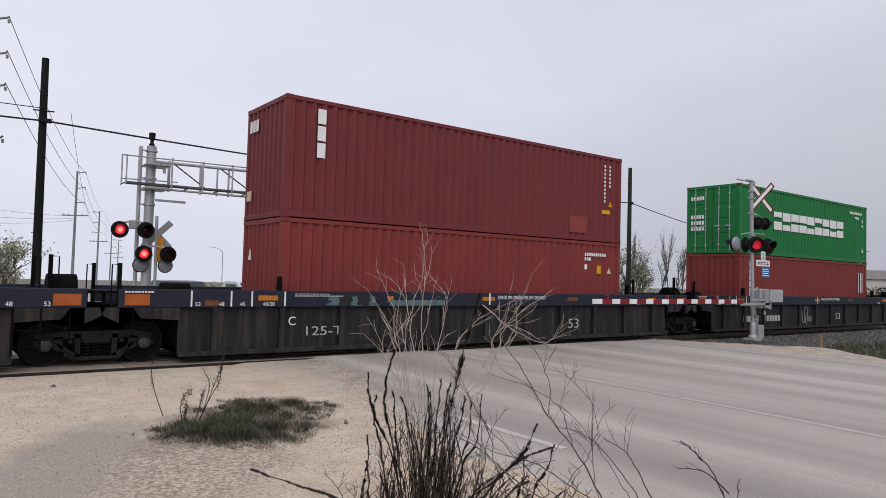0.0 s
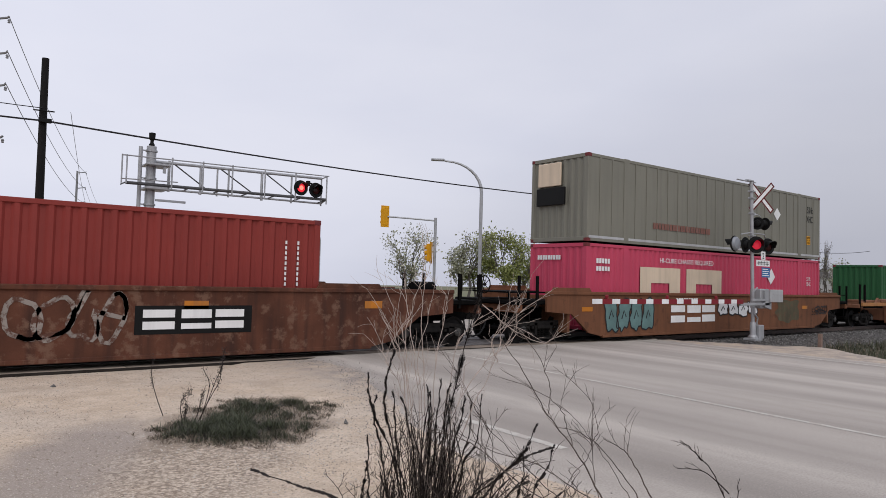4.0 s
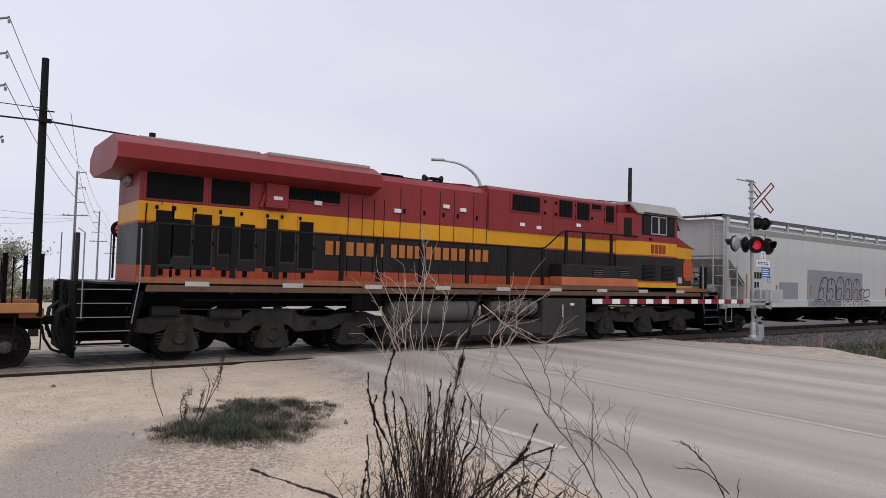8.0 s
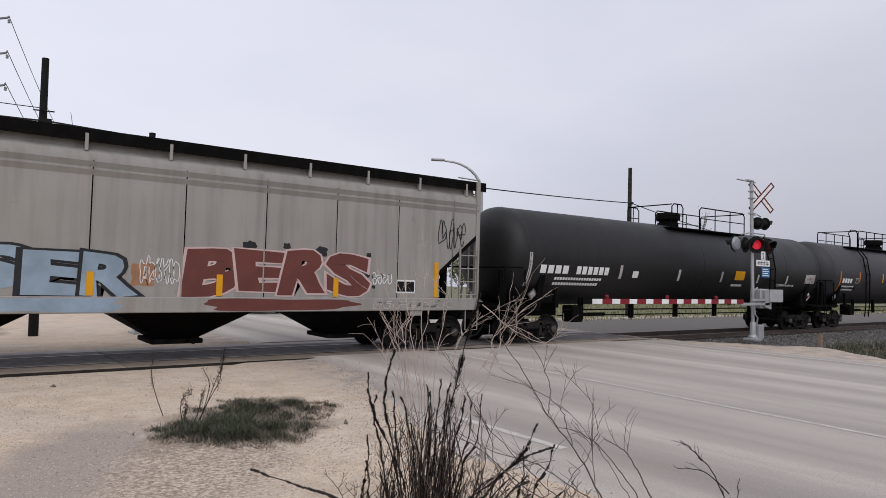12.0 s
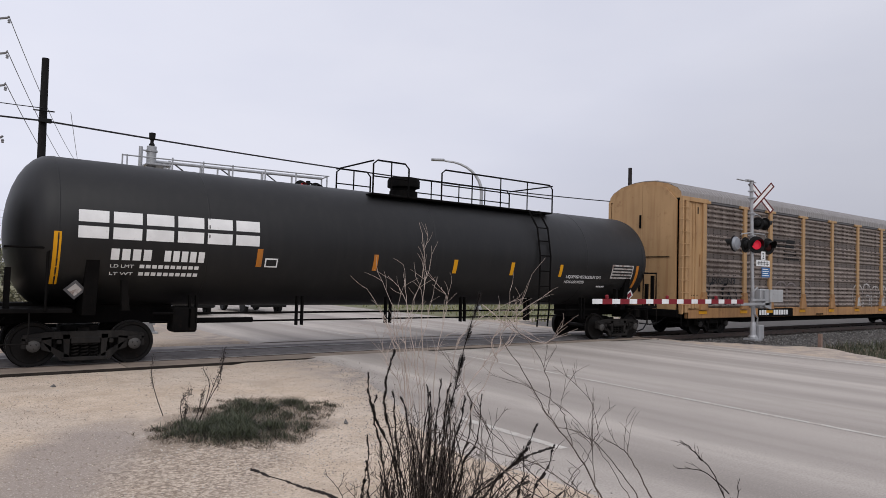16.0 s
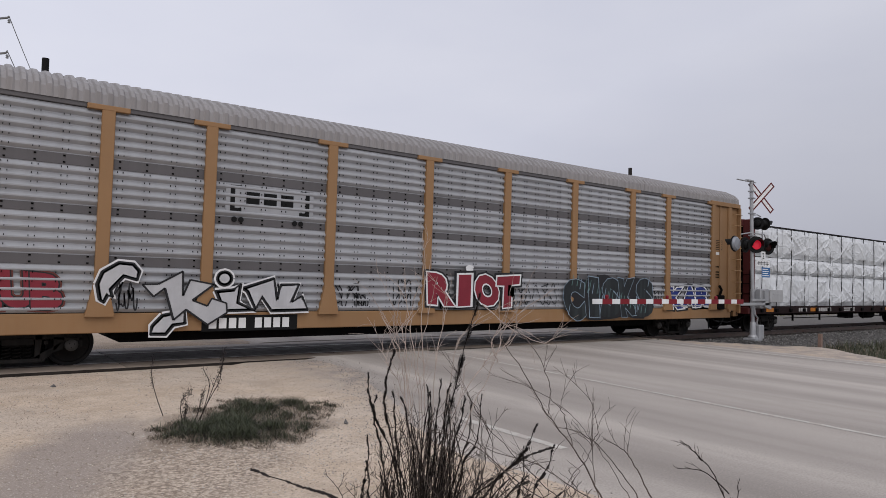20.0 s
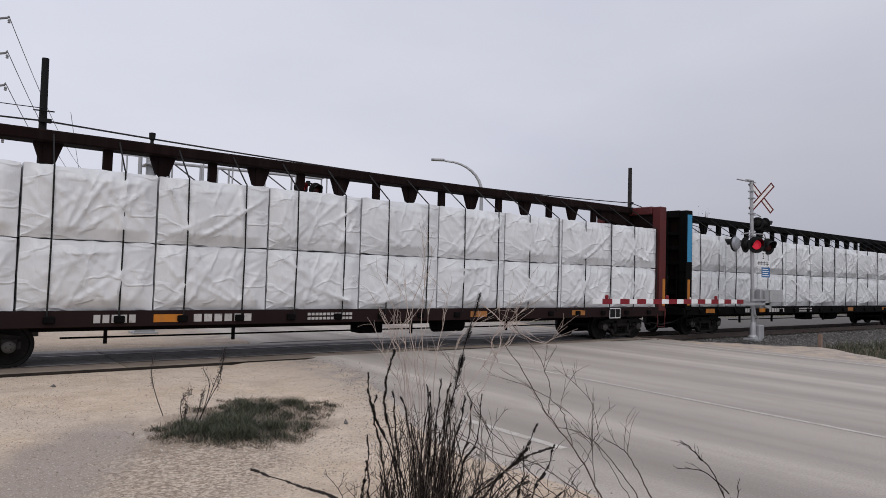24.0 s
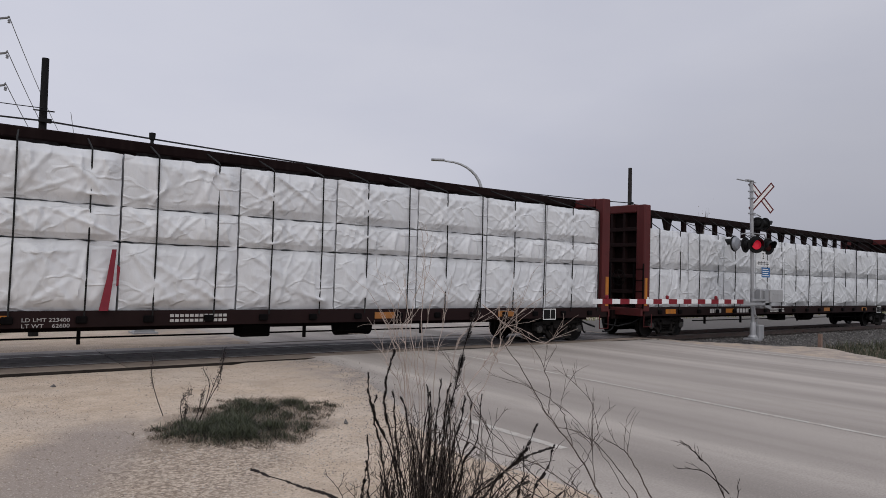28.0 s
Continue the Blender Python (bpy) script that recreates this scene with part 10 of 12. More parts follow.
def build_autoracks():
    y = -1.605
    a = autorack("faded yellow autorack with dirty grey ribbed siding", 247.9, 13.35, RACK_YELLOW, PANEL_DIRTY, False)
    part("number_panel", Shape().box(-7.95, -5.05, y - 0.004, y, 0.69, 1.03), STEEL_DARK, a, "black panel")
    part("number_mark", bars(-7.85, -7.05, y - 0.005, 0.76, 0.96, 4), DECAL_W, a, "white reporting mark bars")
    part("number_mark", bars(-6.7, -5.45, y - 0.005, 0.76, 0.96, 6), DECAL_W, a, "white reporting mark bars")
    for z, x in ((3.62, -6.62), (3.74, -6.66), (3.86, -6.7)):
        part("logo_stripe", Shape().box(x, -5.4, y, y + 0.01, z, z + 0.06), BLACK, a, "black logo stripe")
    part("logo_block", Shape().prism([(-5.75, 3.55), (-5.0, 3.55), (-4.9, 3.95), (-5.6, 3.95)], "y", y - 0.004, y + 0.01), BLACK, a, "black logo block")
    part("name_block", bars(-5.85, -4.72, y + 0.005, 3.3, 3.46, 7), BLACK, a, "black letter-sized bars")
    part("name_block", bars(-5.85, -4.5, y + 0.005, 3.1, 3.26, 8), BLACK, a, "black letter-sized bars")
    letters("graffiti_word", "URGENT", 0.34, SPRAY_BLACK, a, -11.63, -1.632, 1.98, 1.95)
    scrawl("graffiti", a, -11.6, -9.6, y + 0.001, 1.2, 2.0, 4, SPRAY_BLACK, 0.09, 102, "black graffiti strokes", 0.7)
    for x0, x1, n, mat, wd, sd in ((0.9, 3.2, 2, SPRAY_PALE, 0.08, 103), (3.0, 6.1, 3, SPRAY_PALE, 0.07, 104), (-6.75, -3.2, 3, FAINT, 0.06, 105)):
        arch_row(a, x0, x1, y - 0.002, 1.08, 2.2, n, mat, wd, sd, "pale faded graffiti outline")
    for x in (1.4, 4.25):
        part("graffiti_blot", Shape().prism([(x - 0.2, 1.1), (x + 0.22, 1.1), (x + 0.05, 1.55), (x - 0.1, 1.5)], "y", -1.696, -1.693), SPRAY_PALE, a, "pale sprayed blot")
    part("logo_block", bars(5.2, 5.85, y - 0.003, 0.76, 0.92, 3), BLACK, a, "black logo block")
    for i in range(10):
        x = (-11.9, -9.05, -7.05, -4.2, -1.38, 1.38, 4.2, 7.05, 9.05, 11.9)[i]
        part("reflector", Shape().box(x - 0.26, x + 0.26, y - 0.014, y, 0.84, 0.96), YELLOW, a, "yellow reflector strip")
    part("stencil_line", bars(-2.9, -2.2, y - 0.003, 0.72, 0.78, 8), STEEL_DARK, a)
    b = autorack("tan autorack with bright silver ribbed siding and graffiti", 276.55, 13.7, RACK_TAN, PANEL_CLEAN, True)
    lp = part("logo_panel", Shape().box(-6.7, -4.65, y + 0.004, y + 0.012, 3.2, 3.82), PANEL_CLEAN, b, "pale panel with a black logo")
    for x, d in ((-6.6, 1), (-4.75, -1)):
        part("logo_bracket", Shape().box(x, x + 0.1 * d, y, y + 0.004, 3.24, 3.8).box(x, x + 0.25 * d, y - 0.001, y + 0.003, 3.73, 3.8).box(x, x + 0.25 * d, y - 0.001, y + 0.003, 3.24, 3.31), BLACK, lp, "black bracket shape")
    part("logo_block", bars(-6.25, -5.05, y + 0.003, 3.4, 3.68, 3), BLACK, lp, "black logo block")
    for x in (-6.5, -6.35, -5.1, -4.95):
        part("logo_dot", Shape().cyl((x, y - 0.002, 3.06), (x, y + 0.01, 3.06), 0.06, 14), BLACK, b)
    part("number_panel", Shape().box(-7.1, -4.95, y - 0.002, y, 0.66, 1.0), BLACK, b, "black panel")
    part("number_mark", bars(-6.95, -6.1, y - 0.003, 0.72, 0.94, 4), DECAL_W, b, "white reporting mark bars")
    part("number_mark", bars(-5.95, -5.1, y - 0.003, 0.72, 0.94, 4), DECAL_W, b, "white reporting mark bars")
    fat_tag(b, "NEUB", -11.6, -9.7, y, 1.15, 1.88, SPRAY_RED, SPRAY_BLACK, "dark red graffiti letters", 0.06, 0.03, 0.5, 111, SPRAY_BRICK)
    k_shape = [(-8.32, 1.63), (-8.02, 1.64), (-7.55, 1.91), (-7.53, 1.41), (-7.4, 1.74), (-6.91, 1.65), (-7.34, 1.32), (-7.03, 1.2), (-6.94, 1.36), (-6.63, 1.26), (-6.61, 1.06), (-7.01, 0.81), (-7.46, 1.13), (-7.7, 0.92), (-7.89, 1.56), (-8.1, 1.39)]
    i_shape = [(-6.88, 1.52), (-6.48, 1.56), (-6.32, 1.68), (-6.37, 1.28), (-5.99, 1.1), (-6.67, 1.08)]
    n_shape = [(-6.32, 1.58), (-5.58, 1.82), (-5.48, 1.34), (-5.42, 1.68), (-4.97, 1.69), (-5.14, 1.28), (-4.89, 1.43), (-4.74, 1.09), (-5.62, 1.07), (-5.85, 1.38), (-5.99, 1.12), (-6.19, 1.5)]
    foot_shape = [(-7.92, 1.03), (-8.12, 0.81), (-8.13, 0.63), (-7.83, 0.62), (-7.69, 0.8), (-7.45, 0.84), (-7.48, 1.11)]
    dot_shape = [(-6.69 + 0.17 * math.cos(i * 0.524), 1.78 + 0.16 * math.sin(i * 0.524)) for i in range(12)]
    curl_shape = [(-9.14, 1.62), (-9.05, 1.87), (-8.76, 2.06), (-8.49, 2.04), (-8.36, 1.89), (-8.41, 1.7), (-8.65, 1.77), (-8.87, 1.51), (-8.83, 1.37), (-8.92, 1.41), (-8.99, 1.26), (-9.08, 1.32)]
    for i, shape in enumerate((curl_shape, foot_shape, k_shape, n_shape, i_shape, dot_shape)):
        sprayed_shape(b, shape, y - 0.088 - 0.007 * (i % 3), SPRAY_SILVER, SPRAY_BLACK, 0.045, "silver-white graffiti shape with black outlines", SPRAY_WHITE if i != 2 else None)
    scrawl("graffiti", b, -8.8, -8.4, y - 0.1, 1.1, 1.7, 5, SPRAY_BLACK, 0.03, 112, "black graffiti scribble", 0.8)
    fat_tag(b, "RIOT", -1.35, 1.8, y - 0.092, 1.12, 2.05, SPRAY_RED, SPRAY_WHITE, "dark red graffiti letters with a white rim", 0.07, 0.04, 0.6, 113, SPRAY_BLACK)
    blob("graffiti_dot", b, -0.15, 0.15, y - 0.092, 2.08, 2.3, SPRAY_WHITE, 110, "white sprayed dot")
    blob("graffiti_halo", b, 3.6, 8.2, y - 0.088, 0.62, 2.2, SPRAY_BLACK, 109, "black sprayed outline of teal graffiti", 0, 7)
    fat_tag(b, "CISKS", 3.75, 8.1, y - 0.091, 0.72, 2.12, SPRAY_NIGHT, SPRAY_ICE, "black graffiti letters with pale blue rims", 0.085, 0.014, 0.9, 114)
    for i in range(26):
        x, z = 3.9 + (i * 0.618 % 1) * 4.0, 0.9 + (i * 0.377 % 1) * 1.0
        part("graffiti_streak", Shape().prism([(x, z), (x + 0.03, z), (x + 0.1, z + 0.32), (x + 0.08, z + 0.32)], "y", y - 0.101, y - 0.1), SPRAY_TEAL if i % 3 else SPRAY_ICE, b)
    fat_tag(b, "KAR", 9.2, 11.7, y, 1.08, 1.84, SPRAY_BLUE, SPRAY_WHITE, "blue graffiti letters with a white rim", 0.07, 0.05, 0.5, 115, SPRAY_BLACK)
    for x, w, z1, i in ((-4.1, 0.9, 1.8, 116), (-3.5, 0.4, 1.5, 121), (-2.4, 0.7, 1.95, 117), (1.75, 0.6, 1.8, 118), (2.5, 0.95, 1.8, 119), (8.2, 0.7, 1.75, 122)):
        scrawl("graffiti", b, x, x + w, y - 0.002, 1.15, z1, 4, SPRAY_BLACK, 0.03, i, "black graffiti tag", 0.8)
    for j in range(4):
        scrawl("graffiti", b, -12.8, -12.15, y - 0.003, 4.45 - j * 0.38, 4.75 - j * 0.38, 4, SPRAY_BLACK, 0.035, 120 + j, "black graffiti tag", 0.8)
    pl = part("stencil_panel", Shape().box(12.05, 12.55, y - 0.003, y, 3.28, 3.64), BLACK, b)
    part("panel_field", Shape().box(12.07, 12.53, y - 0.005, y - 0.003, 3.3, 3.62), RACK_TAN, pl)
    for i in range(4):
        part("stencil_line", bars(12.1, 12.5, y - 0.005, 3.34 + i * 0.07, 3.37 + i * 0.07, 5), STEEL_DARK, pl)
    part("stencil_plate", Shape().box(12.12, 12.35, y - 0.004, y, 3.08, 3.18), WHITE, b)
    for z in (2.2, 2.3, 2.4, 2.6):
        part("stencil_line", bars(12.1, 12.45, y - 0.001, z, z + 0.05, 4), STEEL_DARK, b)


build_autoracks()

# ---- centre-beam cars with wrapped lumber ----
BEAM_RED = paint("dark_red_oxide_steel", lin(92, 40, 40), 0.6, 0, 0.15, 0.8, 0.35, lin(60, 36, 34), 0.3, lin(55, 38, 34))
BEAM_BLACK = paint("black_beam_steel", lin(16, 15, 16), 0.75, 0, 0.25, 0.8, 0.3, lin(36, 32, 30), spec=0.04)
# beam steel darkened: shade of beam, deck and bulkheads put into the colour
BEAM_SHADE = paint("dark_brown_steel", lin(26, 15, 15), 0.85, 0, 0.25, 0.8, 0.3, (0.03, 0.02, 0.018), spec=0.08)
# a darker copy of the red for sills and bulkhead ribs
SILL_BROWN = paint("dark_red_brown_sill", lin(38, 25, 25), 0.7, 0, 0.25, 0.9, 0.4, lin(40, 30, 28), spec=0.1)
CYAN = paint("sky_blue_panel", lin(62, 150, 195), 0.5, 0, 0.08, 1.0, 0.2)
STRAP = paint("grey_tie_cable", (0.02, 0.02, 0.02), 0.7, 0, 0.2, spec=0.08)


def wrap_material():
    m, nt, p = blank("white_plastic_wrap")

    def crease(scale, stretched, width):
        n = noise_tex(nt, scale, 2.5, stretched, 0.5)
        off = nt.nodes.new("ShaderNodeMath")
        off.operation = "SUBTRACT"
        nt.links.new(n, off.inputs[0])
        off.inputs[1].default_value = 0.5
        ab = nt.nodes.new("ShaderNodeMath")
        ab.operation = "ABSOLUTE"
        nt.links.new(off.outputs[0], ab.inputs[0])
        return ramp(nt, ab.outputs[0], 0.0, width, 1.0, 0.0)
    big = noise_tex(nt, 1.1, 4)
    c = mix(nt, ramp(nt, big, 0.3, 0.7), (0.55, 0.56, 0.57), (0.71, 0.72, 0.73))
    c = mix(nt, ramp(nt, noise_tex(nt, 3.2, 7), 0.60, 0.78, 0, 0.35), c, (0.34, 0.34, 0.34))
    c = mix(nt, ramp(nt, noise_tex(nt, 9.0, 3), 0.76, 0.80, 0, 0.6), c, (0.15, 0.15, 0.15))
    info = nt.nodes.new("ShaderNodeObjectInfo")
    c = mix(nt, ramp(nt, info.outputs["Random"], 0, 1, 0, 0.14), c, (0.42, 0.42, 0.43))
    nt.links.new(c, p.inputs["Base Color"])
    p.inputs["Roughness"].default_value = 0.36
    a1, a2 = crease(0.9, (1.0, 1.0, 0.5), 0.035), crease(1.2, (0.5, 1.0, 1.2), 0.03)
    fine = noise_tex(nt, 9.0, 5, (1.0, 1.0, 0.5), 0.6)
    h = mix(nt, 0.22, mix(nt, 0.5, a1, a2), fine)
    bp = nt.nodes.new("ShaderNodeBump")
    bp.inputs["Strength"].default_value, bp.inputs["Distance"].default_value = 0.9, 0.04
    nt.links.new(h, bp.inputs["Height"])
    nt.links.new(bp.outputs[0], p.inputs["Normal"])
    return m


WRAP = wrap_material()


def pack_shape(w, h, seed):
    """A lumber pack in creased plastic: a box whose sides sag in folds, tight along the edges."""
    rnd = random.Random(seed)
    nx, nz, d = 60, 36, 1.22
    folds = []
    for _ in range(30):
        cx, cz = rnd.choice((0.0, 0.28, 0.72, 1.0)) + rnd.gauss(0, 0.06), rnd.choice((0.0, 1.0)) + rnd.gauss(0, 0.08)
        a = math.atan2(0.5 - cz, 0.5 - cx + 1e-3) + rnd.gauss(0, 0.5)
        folds.append((cx, cz, a, rnd.uniform(0.2, 0.6), rnd.uniform(0.028, 0.062) * rnd.choice((1, 1, -0.6))))
    v, f = [], []

    def out(u, t):
        edge = min(1.0, min(u, 1 - u) * 9) * min(1.0, min(t, 1 - t) * 6)
        o = 0.05 * edge * (0.5 + 0.5 * math.sin(math.pi * 2 * u + seed)) + 0.07 * math.sin(math.pi * u) * math.sin(math.pi * t) - 0.06 * (1 - edge)
        for cx, cz, a, l, amp in folds:
            du, dt = u - cx, (t - cz) * h / w
            along, across = du * math.cos(a) + dt * math.sin(a), -du * math.sin(a) + dt * math.cos(a)
            if along > 0:
                o += amp * edge * math.exp(-(across / (0.012 + 0.018 * along)) ** 2) * math.exp(-along / l)
        o += 0.045 * edge * noise.noise(Vector((u * 1.2 * w + seed * 9, t * 1.1 * h, seed)))
        rid = 1 - abs(noise.noise(Vector((u * 5.0 * w + t * 2.2, t * 3.0 * h - u * 1.5, seed * 3.3)))) * 2
        o += 0.03 * edge * max(0, rid - 0.75)
        return o
    for j in range(nz + 1):
        for i in range(nx + 1):
            u, t = i / nx, j / nz
            wob = 0.012 * noise.noise(Vector((t * 5, seed, i)))
            v.append(((u - 0.5) * w * (0.995 if 0 < i < nx else 0.985) + (wob if i in (0, nx) else 0), -d / 2 - out(u, t), t * h + (0.034 * noise.noise(Vector((u * 4 * w, seed, 4))) if j in (0, nz) else 0)))
    f = [(j * (nx + 1) + i, j * (nx + 1) + i + 1, (j + 1) * (nx + 1) + i + 1, (j + 1) * (nx + 1) + i) for j in range(nz) for i in range(nx)]
    n = len(v)
    x = w / 2 * 0.985
    v += [(-x, d / 2, 0), (x, d / 2, 0), (x, d / 2, h), (-x, d / 2, h)]
    bottom = [i for i in range(nx + 1)]
    topr = [nz * (nx + 1) + i for i in range(nx + 1)]
    left = [j * (nx + 1) for j in range(nz + 1)]
    right = [j * (nx + 1) + nx for j in range(nz + 1)]
    f += [tuple(bottom[::-1] + [n, n + 1])[::-1], tuple(topr + [n + 2, n + 3]), tuple(left + [n + 3, n])[::-1], tuple(right + [n + 2, n + 1]), (n, n + 3, n + 2, n + 1)]
    s = Shape()
    return s.add(v, f)


def lumber_pack(s, z, h, w, k, i):
    seed = i % 7
    ob = part("lumber_pack", shared("lumber_pack%.2f%.2f%d" % (w, h, seed), lambda: pack_shape(w, h, seed * 1.7 + h), WRAP, 70), WRAP)
    tagged(ob, "lumber pack wrapped in creased white plastic sheet", "lumber pack", "wrapped lumber on centre-beam cars")
    if k > 0:
        ob.matrix_basis = pose(0, 0, 0, 0, 0, 180)
    ob["z"], ob["y"], ob["turn"] = z, k * 0.77, 180 if k > 0 else 0
    TRAIN.append((ob, s))


def centre_beam(label, s, skin, beam, tiers, post_skin=None, cyan=False, short=0, written=False):
    c = car("centre_beam_car", label, s, "lumber car")
    e = 11.22
    sill = BEAM_BLACK if skin is BEAM_BLACK else SILL_BROWN
    for k in (-1, 1):
        part("side_sill", Shape().box(-e, e, k * 1.42, k * 1.34, 0.78, 1.10, 0.012), sill, c)
        for i in range(18):
            x = -e + 0.95 + i * (2 * e - 1.9) / 17
            part("winch", shared("winch", lambda: Shape().box(-0.1, 0.1, -0.07, 0.0, 0.86, 1.0, 0.02), BEAM_BLACK), BEAM_BLACK, c, at=pose(x, 1.42 * k if k > 0 else -1.42, 0, 0, 0, 180 if k > 0 else 0))
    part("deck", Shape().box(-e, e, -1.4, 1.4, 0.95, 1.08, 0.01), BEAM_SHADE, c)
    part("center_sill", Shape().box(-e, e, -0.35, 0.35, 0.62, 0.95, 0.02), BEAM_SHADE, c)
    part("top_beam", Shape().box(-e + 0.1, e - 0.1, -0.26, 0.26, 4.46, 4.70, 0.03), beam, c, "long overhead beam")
    n = 20
    for i in range(1, n):
        x = -e + 2 * e * i / n
        part("beam_post", Shape().box(x - 0.09, x + 0.09, -0.07, 0.07, 1.08, 4.48), beam, c)
        if i % 2:
            part("beam_gusset", Shape().prism([(x - 0.28, 4.46), (x + 0.28, 4.46), (x + 0.14, 4.05), (x - 0.14, 4.05)], "y", -0.05, 0.05), beam, c)
    for q in (-1, 1):
        post = post_skin or skin
        part("end_frame_post", Shape().box(q * e, q * (e - 0.36), -1.45, -1.1, 0.95, 4.66, 0.03), post, c)
        part("end_frame_post", Shape().box(q * e, q * (e - 0.36), 1.1, 1.45, 0.95, 4.66, 0.03), post, c)
        part("end_frame_head", Shape().box(q * e, q * (e - 0.4), -1.1, 1.1, 4.40, 4.68, 0.03), post, c)
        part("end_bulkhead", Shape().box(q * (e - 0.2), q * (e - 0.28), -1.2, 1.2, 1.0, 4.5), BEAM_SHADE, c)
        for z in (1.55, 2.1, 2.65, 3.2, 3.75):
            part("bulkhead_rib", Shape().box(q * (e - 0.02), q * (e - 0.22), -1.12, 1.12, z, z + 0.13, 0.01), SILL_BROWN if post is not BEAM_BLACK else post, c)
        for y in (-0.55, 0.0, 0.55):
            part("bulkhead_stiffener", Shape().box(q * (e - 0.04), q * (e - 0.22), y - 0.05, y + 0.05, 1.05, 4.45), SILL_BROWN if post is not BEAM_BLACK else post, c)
        part("end_gusset", Shape().prism([(q * (e - 0.36), 4.5), (q * (e - 2.0), 4.5), (q * (e - 1.9), 4.2), (q * (e - 0.36), 3.95)], "y", -0.12, 0.12), beam, c)
        part("end_sill", Shape().box(q * (e - 0.1), q * (e + 0.08), -1.42, 1.42, 0.78, 1.05, 0.02), skin, c)
        part("draft_sill", Shape().box(q * (e - 3.0), q * (e + 0.25), -0.3, 0.3, 0.62, 0.95, 0.02), BEAM_SHADE, c)
        part("reflector", Shape().box(q * (e - 0.05) if q < 0 else e - 0.2, q * (e - 0.05) + (0.15 if q < 0 else 0.15 - 0.15), -1.455, -1.45, 1.15, 2.1), AMBER, c, "yellow reflector strip")
        ladder(c, q * (e + 0.03), -1.25, 1.05, 2.6, 4, 0.4, BEAM_BLACK, "y")
        stirrup(c, q * (e - 0.25), -1.45, 0.42, 0.85, 0.42, skin)
        truck(c, q * 9.32)
        coupler(c, q * (e + 0.42), q, 0.82)
        part("long_air_hose", Shape().tube([(q * (e - 0.9), -0.8, 0.72), (q * (e - 0.2), -0.75, 0.5), (q * (e + 0.3), -0.6, 0.4), (q * (e + 0.5), -0.2, 0.45)], 0.028, 6), RUBBER, c)
    brake_wheel(c, -e - 0.15, -0.5, 2.1)
    part("brake_rod", Shape().cyl((-7.6, -1.0, 0.55), (7.6, -1.0, 0.55), 0.02, 6), STEEL_DARK, c)
    for x in (-6.8, -4.2, 0.6, 4.0, 6.6):
        part("rod_hanger", shared("beam_hanger", lambda: Shape().box(-0.03, 0.03, -1.05, -0.98, 0.42, 0.8), STEEL_DARK), STEEL_DARK, c, at=pose(x, 0, 0))
    part("brake_reservoir", Shape().lathe([(0.02, 1.6), (0.22, 1.65), (0.22, 2.6), (0.02, 2.65)], "x", (0, -0.6, 0.62), 16), STEEL_DARK, c)
    part("brake_valve", Shape().box(-0.9, -0.2, -0.9, -0.4, 0.45, 0.75, 0.03), STEEL_DARK, c)
    if cyan:
        part("blue_panel", Shape().box(-e + 0.02, -e + 0.3, -1.456, -1.45, 2.75, 4.5), CYAN, c, "bright blue vertical panel")
        part("blue_panel", Shape().box(e - 0.3, e - 0.02, -1.456, -1.45, 2.75, 4.5), CYAN, c, "bright blue vertical panel")
    y = -1.425
    for x in (-9.9, -6.0, 2.3, 6.4):
        part("reflector", Shape().box(x, x + 0.6, y - 0.004, y, 0.86, 1.02), AMBER if x < 0 else TAN_REFL, c, "orange reflector strip")
    part("number_mark", bars(-7.1, -6.3, y - 0.001, 0.86, 1.02, 5), DECAL_DULL, c, "white reporting mark bars")
    if written:
        letters("load_writing", "LD LMT 223400", 0.1, DECAL_DULL, c, -5.21, y - 0.003, 0.9, 0.78)
        letters("load_writing", "LT WT    62600", 0.1, DECAL_DULL, c, -5.21, y - 0.003, 0.79, 0.78)
    else:
        part("number_mark", bars(-5.2, -3.9, y - 0.001, 0.86, 1.02, 6), DECAL_DULL, c, "white reporting mark bars")
    part("stencil_line", bars(-2.6, -1.4, y - 0.001, 0.96, 1.02, 12), DECAL_DULL, c)
    part("stencil_line", bars(-2.6, -1.4, y - 0.001, 0.86, 0.92, 12), DECAL_DULL, c)
    sp = part("stencil_panel", Shape().box(8.2, 8.75, y - 0.004, y, 0.74, 1.07), DECAL_W, c, "white-edged black panel")
    part("panel_field", Shape().box(8.225, 8.5, y - 0.006, y - 0.004, 0.765, 1.045), BLACK, sp)
    part("panel_field", Shape().box(8.52, 8.725, y - 0.006, y - 0.004, 0.765, 1.045), BLACK, sp)
    part("plate_mark", Shape().box(-e + 0.05, -e + 0.3, -1.454, -1.45, 1.2, 1.45), DECAL_W, c)
    # the load
    cols = 9
    w = (2 * e - 0.86) / cols
    num = 0
    top = tiers[-1]
    for k in (-1, 1):
        for i in range(cols):
            x = -e + 0.43 + (i + 0.5) * w
            tt = tiers if i < cols - short else tiers[:2] + [tiers[1] + 1.38]
            for z0, z1 in zip(tt, tt[1:]):
                num += 3 if k < 0 else 5
                lumber_pack(s + x, z0 + 0.004, z1 - z0 - 0.022, w - 0.006, k, num + int(abs(x) * 2))
    for i in range(18):
        x = -10.36 + i * 1.235
        h = tiers[-1] if x < e - short * w - 0.4 else tiers[1] + 1.38
        part("tie_cable", Shape().tube([(x, -1.45, 1.0), (x + 0.01, -1.478, (1 + h) / 2), (x, -1.46, h - 0.02), (x, -1.38, h + 0.03), (x + 0.1, -0.25, 4.62)], 0.017, 5), STRAP, c)
    return c


